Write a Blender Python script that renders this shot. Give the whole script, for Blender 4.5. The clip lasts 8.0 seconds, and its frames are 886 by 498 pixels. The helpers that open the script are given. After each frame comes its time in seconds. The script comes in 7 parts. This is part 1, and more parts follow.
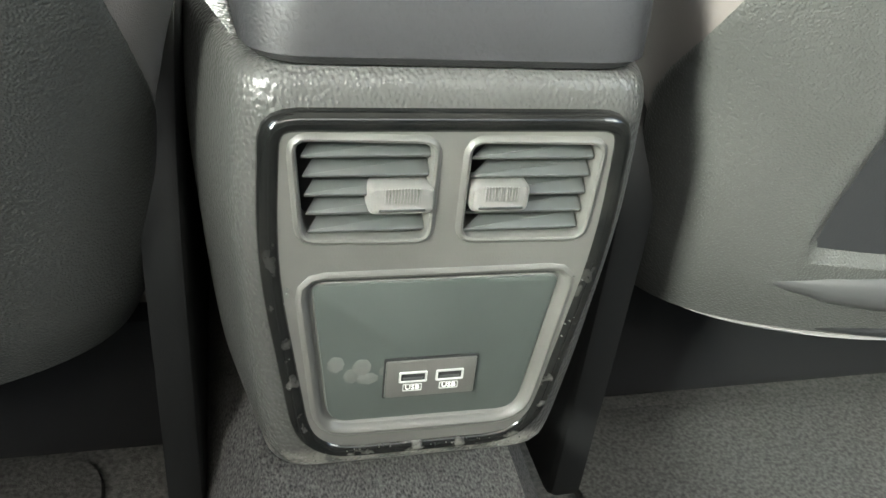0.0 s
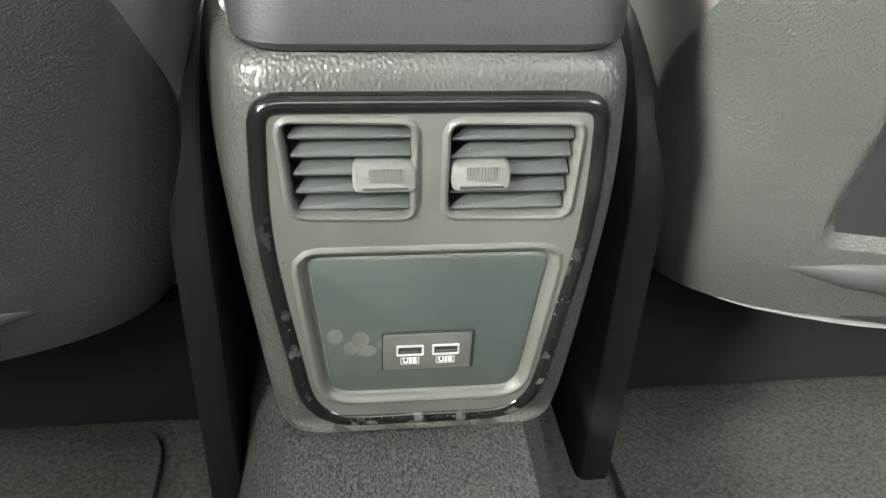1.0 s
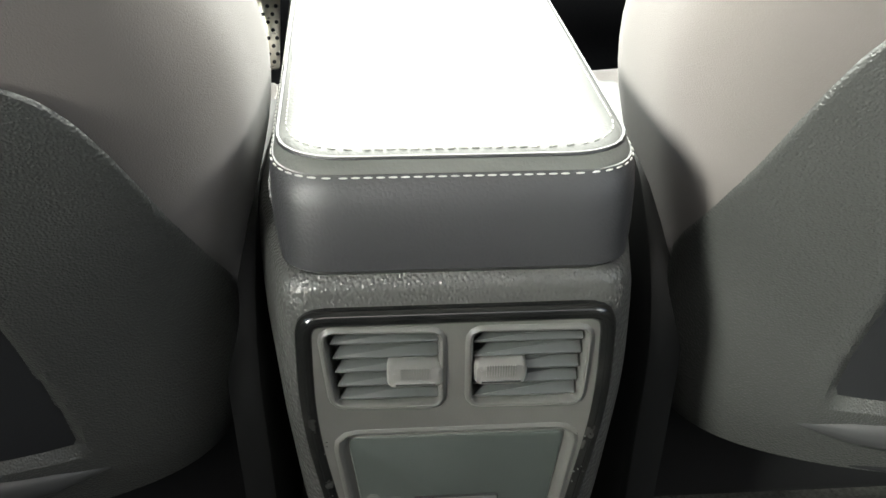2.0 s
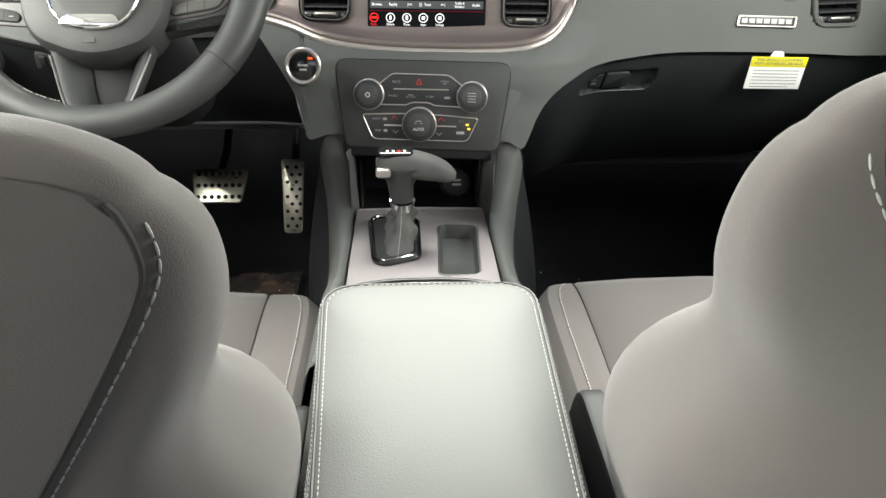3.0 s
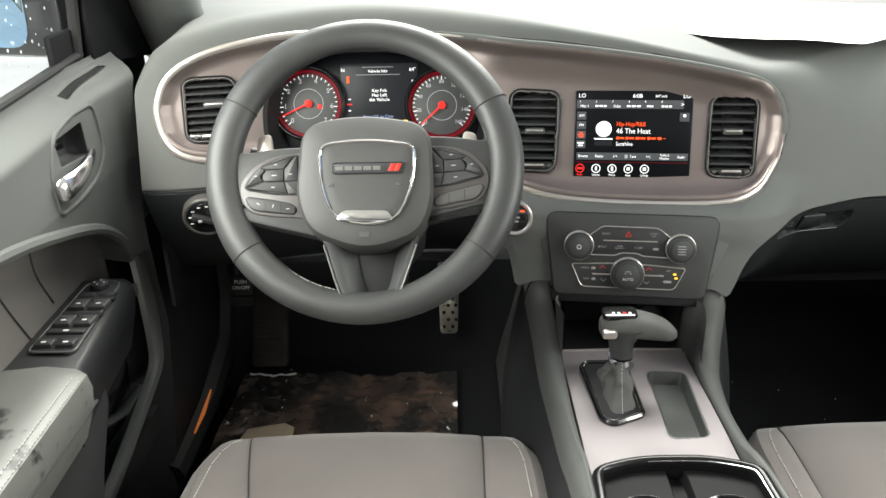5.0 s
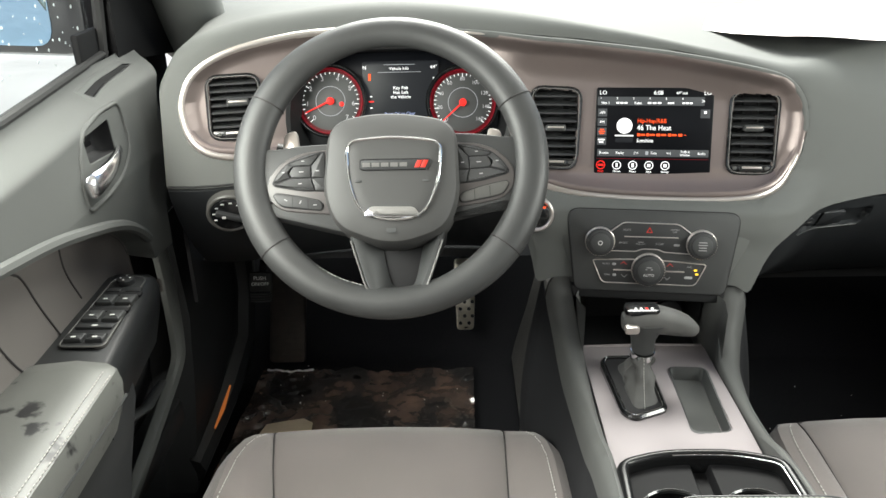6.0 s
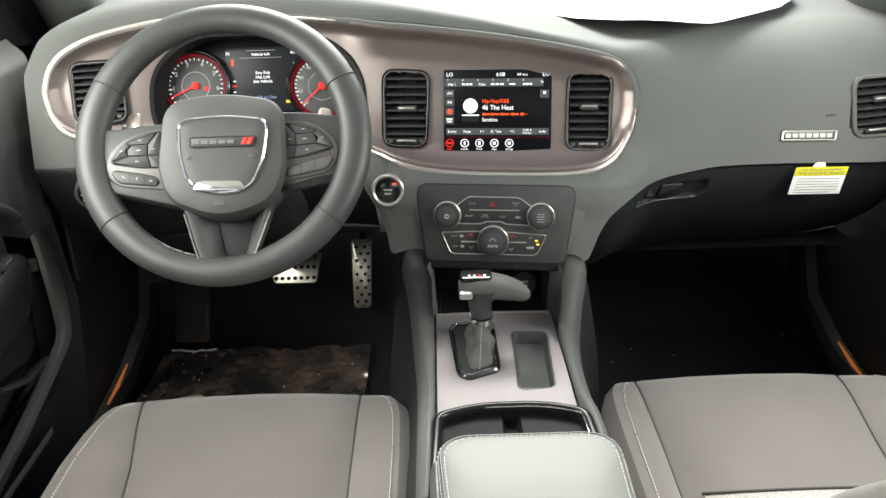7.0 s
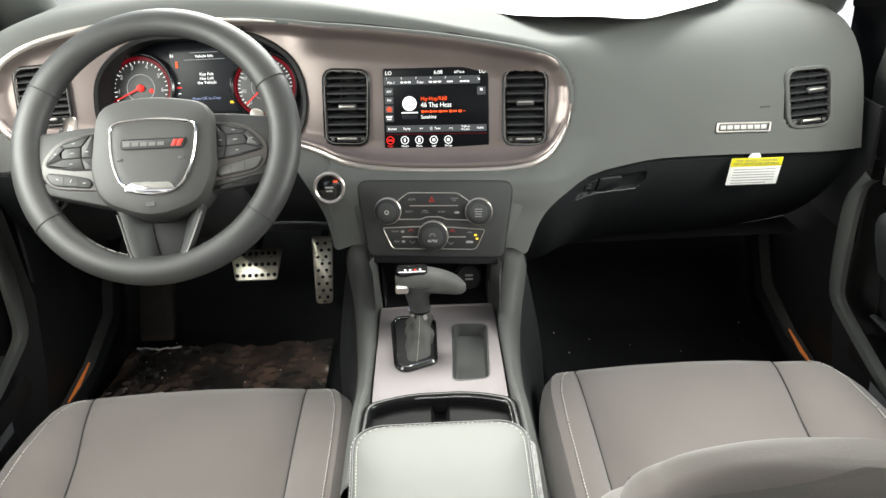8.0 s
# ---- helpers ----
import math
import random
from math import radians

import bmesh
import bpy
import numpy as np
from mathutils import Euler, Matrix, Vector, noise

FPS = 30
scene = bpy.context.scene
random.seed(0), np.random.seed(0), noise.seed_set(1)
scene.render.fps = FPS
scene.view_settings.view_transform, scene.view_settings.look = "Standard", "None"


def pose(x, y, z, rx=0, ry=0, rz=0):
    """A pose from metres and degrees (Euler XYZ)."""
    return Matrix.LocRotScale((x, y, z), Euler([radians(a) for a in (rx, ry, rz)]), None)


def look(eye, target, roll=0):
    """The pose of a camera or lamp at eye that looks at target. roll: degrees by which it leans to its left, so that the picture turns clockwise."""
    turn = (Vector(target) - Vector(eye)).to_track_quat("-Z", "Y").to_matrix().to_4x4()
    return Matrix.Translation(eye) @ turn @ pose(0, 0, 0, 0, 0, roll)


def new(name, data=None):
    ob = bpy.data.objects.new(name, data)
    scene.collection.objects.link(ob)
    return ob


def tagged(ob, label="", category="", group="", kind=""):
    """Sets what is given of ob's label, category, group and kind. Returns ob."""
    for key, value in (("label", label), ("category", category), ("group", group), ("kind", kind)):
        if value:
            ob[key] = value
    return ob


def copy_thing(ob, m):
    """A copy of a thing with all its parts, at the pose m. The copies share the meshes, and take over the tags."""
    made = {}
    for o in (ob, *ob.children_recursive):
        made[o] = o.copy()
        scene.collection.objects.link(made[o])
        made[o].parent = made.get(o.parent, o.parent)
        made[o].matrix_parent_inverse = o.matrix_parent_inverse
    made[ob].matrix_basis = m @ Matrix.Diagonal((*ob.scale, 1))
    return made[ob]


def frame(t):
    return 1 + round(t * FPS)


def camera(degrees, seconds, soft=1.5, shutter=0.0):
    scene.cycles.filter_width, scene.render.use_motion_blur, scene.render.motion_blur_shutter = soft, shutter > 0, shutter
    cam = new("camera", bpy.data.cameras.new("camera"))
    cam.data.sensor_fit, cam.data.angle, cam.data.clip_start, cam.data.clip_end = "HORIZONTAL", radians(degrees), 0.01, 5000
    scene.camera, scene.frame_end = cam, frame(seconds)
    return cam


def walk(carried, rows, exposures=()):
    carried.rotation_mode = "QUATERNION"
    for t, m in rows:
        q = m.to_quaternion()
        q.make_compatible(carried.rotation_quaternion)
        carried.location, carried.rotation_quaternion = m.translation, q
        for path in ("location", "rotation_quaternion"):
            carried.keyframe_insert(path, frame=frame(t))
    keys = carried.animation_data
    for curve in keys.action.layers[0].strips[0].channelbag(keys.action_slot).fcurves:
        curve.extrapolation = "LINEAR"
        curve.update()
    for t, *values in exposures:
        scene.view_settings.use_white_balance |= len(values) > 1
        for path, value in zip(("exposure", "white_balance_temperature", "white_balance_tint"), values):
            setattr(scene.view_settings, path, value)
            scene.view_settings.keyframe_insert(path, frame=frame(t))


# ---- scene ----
import functools
from mathutils.bvhtree import BVHTree
cam = camera(57.0, 8.0)
PATH = [
    (0, (-0.075, -0.273, 0.588), (0.406, 1.36, -0.462), 6.7),
    (0.5, (-0.036, -0.295, 0.578), (0.252, 1.389, -0.463), 4.0),
    (1, (-0.032, -0.298, 0.592), (0.21, 1.374, -0.479), 2.8),
    (1.2, (-0.031, -0.301, 0.593), (0.194, 1.382, -0.464), 2.5),
    (2.3, (-0.02, -0.294, 0.736), (0.073, 1.449, -0.241), 0.1),
    (2.5, (-0.02, -0.287, 0.776), (0.073, 1.478, -0.161), 0.4),
    (2.6, (-0.019, -0.282, 0.795), (0.071, 1.494, -0.122), 0.5),
    (3, (-0.016, -0.277, 0.879), (0.064, 1.53, 0.025), 0.2),
    (3.5, (-0.015, -0.257, 0.941), (0.068, 1.579, 0.15), -0.1),
    (4, (-0.032, -0.249, 0.974), (0.028, 1.59, 0.19), -0.6),
    (4.5, (-0.136, -0.238, 1.046), (-0.132, 1.597, 0.252), -1.1),
    (5, (-0.256, -0.236, 1.078), (-0.292, 1.59, 0.262), -1.3),
    (5.2, (-0.283, -0.238, 1.079), (-0.332, 1.588, 0.264), -1.5),
    (6.3, (-0.275, -0.256, 1.081), (-0.326, 1.564, 0.252), -1.5),
    (6.5, (-0.213, -0.271, 1.084), (-0.247, 1.544, 0.246), -1.6),
    (7, (-0.084, -0.326, 1.078), (-0.08, 1.49, 0.241), -1.7),
    (7.5, (-0.016, -0.366, 1.086), (-0.001, 1.446, 0.241), -2.1),
    (8, (0.009, -0.351, 1.087), (0.018, 1.459, 0.237), -2.6),
]
walk(cam, [(t, look(eye, target, roll)) for t, eye, target, roll in PATH],
     exposures=[(0.0, 2.98, 6520, 0), (1.2, 2.98, 6520, 0), (2.3, 1.4, 6500, 4), (2.6, 1.35, 6500, 4), (2.9, 0.68, 6500, 5), (3.2, 0.62, 6520, 6), (3.6, 0.66, 6500, 6), (4.6, 0.61, 6500, 6), (8.0, 0.58, 6500, 6)])

# ---- world and light ----
world = bpy.data.worlds.new("overcast_sky")
scene.world = world
world.use_nodes = True
wn = world.node_tree.nodes
sky = wn.new("ShaderNodeTexSky")
sky.sky_type, sky.sun_disc = "NISHITA", False
sky.sun_elevation, sky.sun_rotation = radians(55), radians(200)
sky.dust_density, sky.air_density = 4.0, 1.0
world.node_tree.links.new(sky.outputs[0], wn["Background"].inputs[0])
wn["Background"].inputs[1].default_value = 0.15
sun_data = bpy.data.lights.new("overcast_sun", "SUN")
sun_data.energy, sun_data.angle, sun_data.color = 1.5, radians(40), (1.0, 0.97, 0.93)
sun = new("overcast_sun", sun_data)
sun.matrix_world = look((1.0, 6.0, 7.0), (0, 0.6, 0.5))


def window_lamp(name, eye, target, w, h, watts, color=(1.0, 0.985, 0.92), spread=180):
    d = bpy.data.lights.new(name, "AREA")
    d.shape, d.size, d.size_y, d.energy, d.color, d.spread = "RECTANGLE", w, h, watts, color, radians(spread)
    ob = new(name, d)
    ob.matrix_world = look(eye, target)
    return ob


window_lamp("windscreen_daylight", (0.0, 1.95, 1.95), (0, 0.45, 0.50), 1.7, 1.2, 105)
window_lamp("driver_window_daylight", (-0.90, 0.35, 1.08), (0.1, 0.4, 0.5), 0.8, 0.30, 14.5)
window_lamp("passenger_window_daylight", (0.90, 0.35, 1.08), (-0.1, 0.4, 0.5), 0.8, 0.30, 12)
window_lamp("rear_window_daylight", (0.0, -1.15, 1.22), (0, 0.3, 0.4), 1.1, 0.4, 0.6)
window_lamp("rear_side_window_daylight", (0.84, -0.70, 1.12), (-0.35, 0.05, 0.62), 0.5, 0.25, 1.4)
window_lamp("open_rear_door_daylight", (-0.86, -0.72, 0.92), (0.23, 0.01, 0.46), 0.14, 0.5, 0.95, spread=34)



# ---- materials ----
def mat(name, color, rough=0.6, metal=0.0, var=0.15, scale=6.0, bump=0.0, bscale=900.0, kind="noise",
        coat=0.0, spec=0.5, sheen=0.0, rvar=0.08, stretch=(1, 1, 1), color2=None):
    m = bpy.data.materials.new(name)
    m.use_nodes = True
    nt = m.node_tree
    b = nt.nodes["Principled BSDF"]
    b.inputs["Roughness"].default_value = rough
    b.inputs["Metallic"].default_value = metal
    b.inputs["Specular IOR Level"].default_value = spec
    b.inputs["Coat Weight"].default_value = coat
    b.inputs["Sheen Weight"].default_value = sheen
    tc = nt.nodes.new("ShaderNodeTexCoord")
    mp = nt.nodes.new("ShaderNodeMapping")
    mp.inputs["Scale"].default_value = stretch
    nt.links.new(tc.outputs["Object"], mp.inputs[0])
    big = nt.nodes.new("ShaderNodeTexNoise")
    big.inputs["Scale"].default_value, big.inputs["Detail"].default_value = scale, 6.0
    nt.links.new(mp.outputs[0], big.inputs["Vector"])
    ramp = nt.nodes.new("ShaderNodeValToRGB")
    c2 = color2 or tuple(min(1.0, c * (1 + var)) for c in color)
    c1 = tuple(c * (1 - var) for c in color) if color2 is None else color
    ramp.color_ramp.elements[0].position, ramp.color_ramp.elements[1].position = 0.3, 0.7
    ramp.color_ramp.elements[0].color, ramp.color_ramp.elements[1].color = (*c1, 1), (*c2, 1)
    nt.links.new(big.outputs["Fac"], ramp.inputs[0])
    nt.links.new(ramp.outputs[0], b.inputs["Base Color"])
    rr = nt.nodes.new("ShaderNodeMapRange")
    rr.inputs["To Min"].default_value, rr.inputs["To Max"].default_value = max(0.02, rough - rvar), min(1, rough + rvar)
    nt.links.new(big.outputs["Fac"], rr.inputs[0])
    nt.links.new(rr.outputs[0], b.inputs["Roughness"])
    if bump:
        if kind == "pebble":
            f = nt.nodes.new("ShaderNodeTexVoronoi")
            f.feature = "SMOOTH_F1"
            out = f.outputs["Distance"]
        elif kind == "leather":
            f = nt.nodes.new("ShaderNodeTexVoronoi")
            f.feature = "DISTANCE_TO_EDGE"
            out = f.outputs["Distance"]
        else:
            f = nt.nodes.new("ShaderNodeTexNoise")
            f.inputs["Detail"].default_value = 3.0
            out = f.outputs["Fac"]
        f.inputs["Scale"].default_value = bscale
        nt.links.new(mp.outputs[0], f.inputs["Vector"])
        bp = nt.nodes.new("ShaderNodeBump")
        bp.inputs["Strength"].default_value, bp.inputs["Distance"].default_value = bump, 0.0007 if kind == "pebble" else 0.0006
        bp.invert = kind == "pebble"
        nt.links.new(out, bp.inputs["Height"])
        nt.links.new(bp.outputs[0], b.inputs["Normal"])
    return m


def glow(name, color, strength):
    m = bpy.data.materials.new(name)
    m.use_nodes = True
    b = m.node_tree.nodes["Principled BSDF"]
    b.inputs["Base Color"].default_value = (*[c * 0.3 for c in color], 1)
    b.inputs["Emission Color"].default_value = (*color, 1)
    b.inputs["Emission Strength"].default_value = strength
    b.inputs["Roughness"].default_value = 0.4
    b.inputs["Specular IOR Level"].default_value = 0.15
    return m


DASH = mat("soft_dash_vinyl", (0.097, 0.101, 0.097), 0.75, spec=0.22, var=0.08, bump=0.25, bscale=520, kind="leather", scale=4)
DASH_LOW = mat("hard_lower_dash_plastic", (0.0135, 0.0155, 0.0175), 0.55, var=0.1, bump=0.2, bscale=700, kind="leather")
DOOR = mat("soft_door_vinyl", (0.070, 0.073, 0.070), 0.7, spec=0.35, var=0.08, bump=0.25, bscale=520, kind="leather", scale=4)
TAUPE = mat("satin_taupe_trim", (0.225, 0.188, 0.178), 0.38, metal=0.72, var=0.06, bump=0.08, bscale=1500)
SILVER = mat("satin_silver_trim", (0.62, 0.575, 0.54), 0.34, metal=0.9, var=0.05)
PLATE = mat("satin_grey_console_trim", (0.215, 0.194, 0.200), 0.58, metal=0.3, var=0.05, bump=0.06, bscale=1600)
BRIGHT = mat("satin_chrome", (0.72, 0.72, 0.73), 0.20, metal=1.0, var=0.04)
CHROME = mat("chrome", (0.85, 0.85, 0.86), 0.08, metal=1.0, var=0.02, rvar=0.03)
GLOSS = mat("gloss_black", (0.006, 0.0065, 0.007), 0.18, var=0.1, coat=0.6, rvar=0.05)
GLOSS_DUSTY = mat("dusty_gloss_black", (0.003, 0.0033, 0.0035), 0.13, var=0.1, scale=90, color2=(0.009, 0.009, 0.0085), rvar=0.08, spec=0.35)
BLACK = mat("matt_black_plastic", (0.009, 0.0095, 0.010), 0.55, var=0.15, bump=0.1, bscale=900, spec=0.3)
# near black for joints and gaps, and for shade painted into recesses and undersides
DARK = mat("recess_shade_and_joint_black", (0.006, 0.006, 0.007), 0.7, var=0.2)
CUP_RIM = mat("black_satin_cup_rim", (0.006, 0.0062, 0.0066), 0.24, var=0.1, spec=0.28, rvar=0.04)
# black plastic, and shade painted into the doors' slots and front gaps
WELL = mat("black_plastic_and_gap_shade", (0.004, 0.004, 0.0045), 0.6, var=0.2, spec=0.12)
CHAR = mat("charcoal_plastic", (0.040, 0.042, 0.042), 0.5, var=0.1, bump=0.12, bscale=900)
BUTTON = mat("button_plastic", (0.024, 0.025, 0.026), 0.48, var=0.08)
WHEEL = mat("steering_leather", (0.032, 0.033, 0.033), 0.48, var=0.12, bump=0.18, bscale=800, kind="leather", scale=12)
POD = mat("satin_brown_grey_pod", (0.060, 0.054, 0.052), 0.38, var=0.06, bump=0.05, bscale=1500)
KEY_RUBBER = mat("charcoal_key_rubber", (0.030, 0.0305, 0.031), 0.5, var=0.08)
HUB = mat("steering_hub_vinyl", (0.042, 0.042, 0.041), 0.55, var=0.08, bump=0.2, bscale=700, kind="leather")
CLOTH = mat("grey_seat_cloth", (0.106, 0.094, 0.089), 0.9, var=0.06, bump=0.35, bscale=1400, sheen=0.25, scale=10, spec=0.25)
CLOTH_SIDE = mat("grey_bolster_cloth", (0.108, 0.096, 0.092), 0.9, var=0.06, bump=0.35, bscale=1400, sheen=0.25, scale=10, spec=0.25)
CLOTH_MESH = mat("light_grey_mesh_cloth", (0.26, 0.25, 0.24), 0.9, var=0.3, scale=300, bump=0.5, bscale=500)
# brown cloth darkened to paint in the headrest's unlit rear
HEAD_CLOTH = mat("shaded_brown_headrest_cloth", (0.030, 0.0245, 0.0215), 0.95, var=0.06, bump=0.1, bscale=1400, spec=0.08)
SEAM = mat("dark_seam", (0.022, 0.020, 0.020), 0.8)
THREAD = mat("pale_thread", (0.42, 0.41, 0.39), 0.75, var=0.2, scale=300)


def dust(m, low, high, color, scale, level):
    """Dry dust that lies in patches on a material between two heights."""
    nt = m.node_tree
    b = nt.nodes["Principled BSDF"]
    tc, sep = nt.nodes.new("ShaderNodeTexCoord"), nt.nodes.new("ShaderNodeSeparateXYZ")
    nz, mr, band, mul, mix = (nt.nodes.new("ShaderNode" + k) for k in ("TexNoise", "MapRange", "MapRange", "Math", "MixRGB"))
    nz.inputs["Scale"].default_value, nz.inputs["Detail"].default_value = scale, 5.0
    nt.links.new(tc.outputs["Object"], nz.inputs["Vector"])
    nt.links.new(tc.outputs["Object"], sep.inputs[0])
    mr.inputs["From Min"].default_value, mr.inputs["From Max"].default_value = level, level + 0.08
    nt.links.new(nz.outputs["Fac"], mr.inputs[0])
    band.inputs["From Min"].default_value, band.inputs["From Max"].default_value = high, low
    nt.links.new(sep.outputs["Z"], band.inputs[0])
    mul.operation = "MULTIPLY"
    nt.links.new(mr.outputs[0], mul.inputs[0])
    nt.links.new(band.outputs[0], mul.inputs[1])
    old = b.inputs["Base Color"].links[0].from_socket
    mix.inputs[2].default_value = (*color, 1)
    nt.links.new(mul.outputs[0], mix.inputs[0])
    nt.links.new(old, mix.inputs[1])
    nt.links.new(mix.outputs[0], b.inputs["Base Color"])


dust(GLOSS_DUSTY, 0.30, 0.43, (0.075, 0.073, 0.068), 130, 0.57)
SHELL = mat("grained_seat_shell_plastic", (0.042, 0.043, 0.041), 0.42, var=0.1, bump=0.8, bscale=850, kind="pebble", scale=9)
BOOT_LEATHER = mat("grey_boot_leather", (0.072, 0.072, 0.070), 0.68, spec=0.3, var=0.15, bump=0.5, bscale=700, kind="leather", scale=30)
# dark plastic, darkened further to stand in for shade beside the seats
CONSOLE_SIDE = mat("dark_side_and_shade_plastic", (0.0125, 0.013, 0.0145), 0.7, spec=0.25, var=0.12, bump=0.2, bscale=600, kind="leather")
RAIL = mat("charcoal_console_rail_vinyl", (0.066, 0.068, 0.066), 0.62, var=0.08, bump=0.25, bscale=520, kind="leather", spec=0.35)
LEATHER = mat("armrest_leather", (0.078, 0.081, 0.076), 0.54, var=0.06, bump=0.25, bscale=420, kind="leather", spec=0.45)
LEATHER_DK = mat("charcoal_leather", (0.021, 0.021, 0.023), 0.5, var=0.1, bump=0.35, bscale=420, kind="leather")
GRAIN = mat("grained_console_vinyl", (0.048, 0.048, 0.046), 0.36, var=0.12, bump=1.0, bscale=640, kind="pebble", stretch=(1, 1, 0.7), scale=14)
dust(GRAIN, 0.295, 0.3015, (0.135, 0.130, 0.120), 85, 0.44)
SLAT = mat("black_vent_slat", (0.026, 0.027, 0.028), 0.34, var=0.05, spec=0.6)
VENT = mat("grey_vent_plastic", (0.040, 0.043, 0.042), 0.45, var=0.06)
RIM = mat("grey_vent_frame", (0.070, 0.069, 0.065), 0.42, var=0.1, scale=30, bump=0.1, bscale=1200)
PANEL = mat("smooth_dark_panel", (0.043, 0.050, 0.047), 0.42, var=0.12, scale=18)
TABM = mat("grey_slider", (0.12, 0.117, 0.112), 0.4, var=0.06)
CARPET = mat("dark_speckled_carpet", (0.014, 0.014, 0.015), 0.95, var=0.3, scale=900, stretch=(1, 0.5, 0.6), color2=(0.105, 0.103, 0.10), bump=1.0, bscale=900, spec=0.1)
DUSTY_CARPET = mat("dusty_rear_floor_carpet", (0.040, 0.041, 0.040), 0.95, var=0.3, scale=300, color2=(0.100, 0.101, 0.097), bump=1.0, bscale=700, spec=0.1)
FLOORM = mat("black_floor_carpet", (0.0055, 0.006, 0.008), 0.95, var=0.3, scale=300, color2=(0.010, 0.010, 0.011), bump=0.8, bscale=500, spec=0.1)
FILM = mat("dirty_protective_film", (0.022, 0.021, 0.021), 0.15, var=0.5, scale=9, color2=(0.15, 0.100, 0.078), bump=1.0, bscale=45, coat=0.9, rvar=0.10)
FILM.node_tree.nodes["Color Ramp"].color_ramp.elements[0].position = 0.44
FILM.node_tree.nodes["Bump"].inputs["Distance"].default_value = 0.0025
STEEL = mat("brushed_steel", (0.70, 0.66, 0.56), 0.3, metal=1.0, var=0.08, scale=40, stretch=(1, 8, 1))
RUBBER = mat("black_rubber", (0.012, 0.012, 0.012), 0.8, var=0.2)
PAPER = mat("white_paper", (0.86, 0.86, 0.84), 0.8, var=0.03)
KRAFT = mat("tan_paper", (0.42, 0.36, 0.27), 0.8, var=0.1, scale=30)
YELLOW = mat("yellow_label", (0.80, 0.72, 0.02), 0.5, var=0.03)
INK = mat("grey_print", (0.18, 0.18, 0.18), 0.7)
WHITE = mat("white_print", (0.70, 0.70, 0.68), 0.5, var=0.02)
GREYP = mat("grey_button_print", (0.30, 0.30, 0.30), 0.5, var=0.02)
RED = mat("red_enamel", (0.55, 0.03, 0.02), 0.35)
# glow that stands in for an orange reflection on the sill
SILL_GLINT = glow("orange_sill_glint", (0.75, 0.22, 0.05), 0.22)
HEAD = mat("pale_headliner", (0.45, 0.44, 0.42), 0.9, bump=0.2, bscale=900)
PILLAR = mat("grey_pillar_trim", (0.10, 0.105, 0.10), 0.7, bump=0.15, bscale=900)
BODY = mat("dark_body_paint", (0.02, 0.02, 0.022), 0.3, coat=0.5)
GROUND = mat("pale_concrete", (0.74, 0.73, 0.69), 0.9, var=0.12, scale=1.5, bump=0.3, bscale=60)
SCREEN = mat("black_display_glass", (0.004, 0.0045, 0.006), 0.3, var=0.05, spec=0.15, rvar=0.02)
G_WHITE, G_GREY = glow("lit_white", (0.95, 0.95, 0.95), 1.0), glow("lit_grey", (0.35, 0.36, 0.38), 0.8)
G_RED, G_ORANGE = glow("lit_red", (0.85, 0.025, 0.02), 0.9), glow("lit_orange", (0.92, 0.09, 0.02), 1.0)
G_AMBER, G_BLUE = glow("lit_amber", (1.0, 0.62, 0.05), 1.2), glow("lit_blue_grey", (0.30, 0.36, 0.60), 0.7)
G_RING, G_DARK = glow("lit_dial_red", (0.42, 0.008, 0.025), 0.12), glow("display_dark_grey", (0.012, 0.013, 0.015), 1.0)
G_NUM = glow("lit_numeral_grey", (0.55, 0.55, 0.56), 0.6)
G_EMBER = glow("dim_dial_red", (0.16, 0.004, 0.010), 0.25)
G_BAR = glow("display_bar_grey", (0.06, 0.063, 0.066), 0.9)


# ---- shape helpers ----
def lerp(a, b, f):
    return a + (b - a) * f


@functools.lru_cache(maxsize=None)
def slopes(table):
    """Slopes at the places of a table that keep the line through them free of kinks and overshoot."""
    d = [(b[1] - a[1]) / (b[0] - a[0]) for a, b in zip(table, table[1:])]
    return (d[0], *(2 * a * b / (a + b) if a * b > 0 else 0.0 for a, b in zip(d, d[1:])), d[-1])


def curve(x, table):
    """A smooth line through (x, value) pairs."""
    table = tuple(table)
    if x <= table[0][0]:
        return table[0][1]
    for k, ((x0, v0), (x1, v1)) in enumerate(zip(table, table[1:])):
        if x <= x1:
            m, h = slopes(table), x1 - x0
            f = (x - x0) / h
            return v0 * (1 + 2 * f) * (1 - f) ** 2 + v1 * f * f * (3 - 2 * f) + h * (m[k] * f * (1 - f) ** 2 - m[k + 1] * f * f * (1 - f))
    return table[-1][1]


def smooth(lo, hi, x):
    f = min(1.0, max(0.0, (x - lo) / (hi - lo)))
    return f * f * (3 - 2 * f)


def fr(o, lean=0.0, cant=0.0):
    """A frame on a face that looks to the rear: x right, y up along the face, z out of it."""
    l, c = radians(lean), radians(cant)
    u = Vector((math.cos(c), -math.sin(c), 0))
    v = Vector((math.sin(c) * math.sin(l), math.cos(c) * math.sin(l), math.cos(l)))
    n = u.cross(v)
    m = Matrix((u, v, n)).transposed().to_4x4()
    m.translation = o
    return m


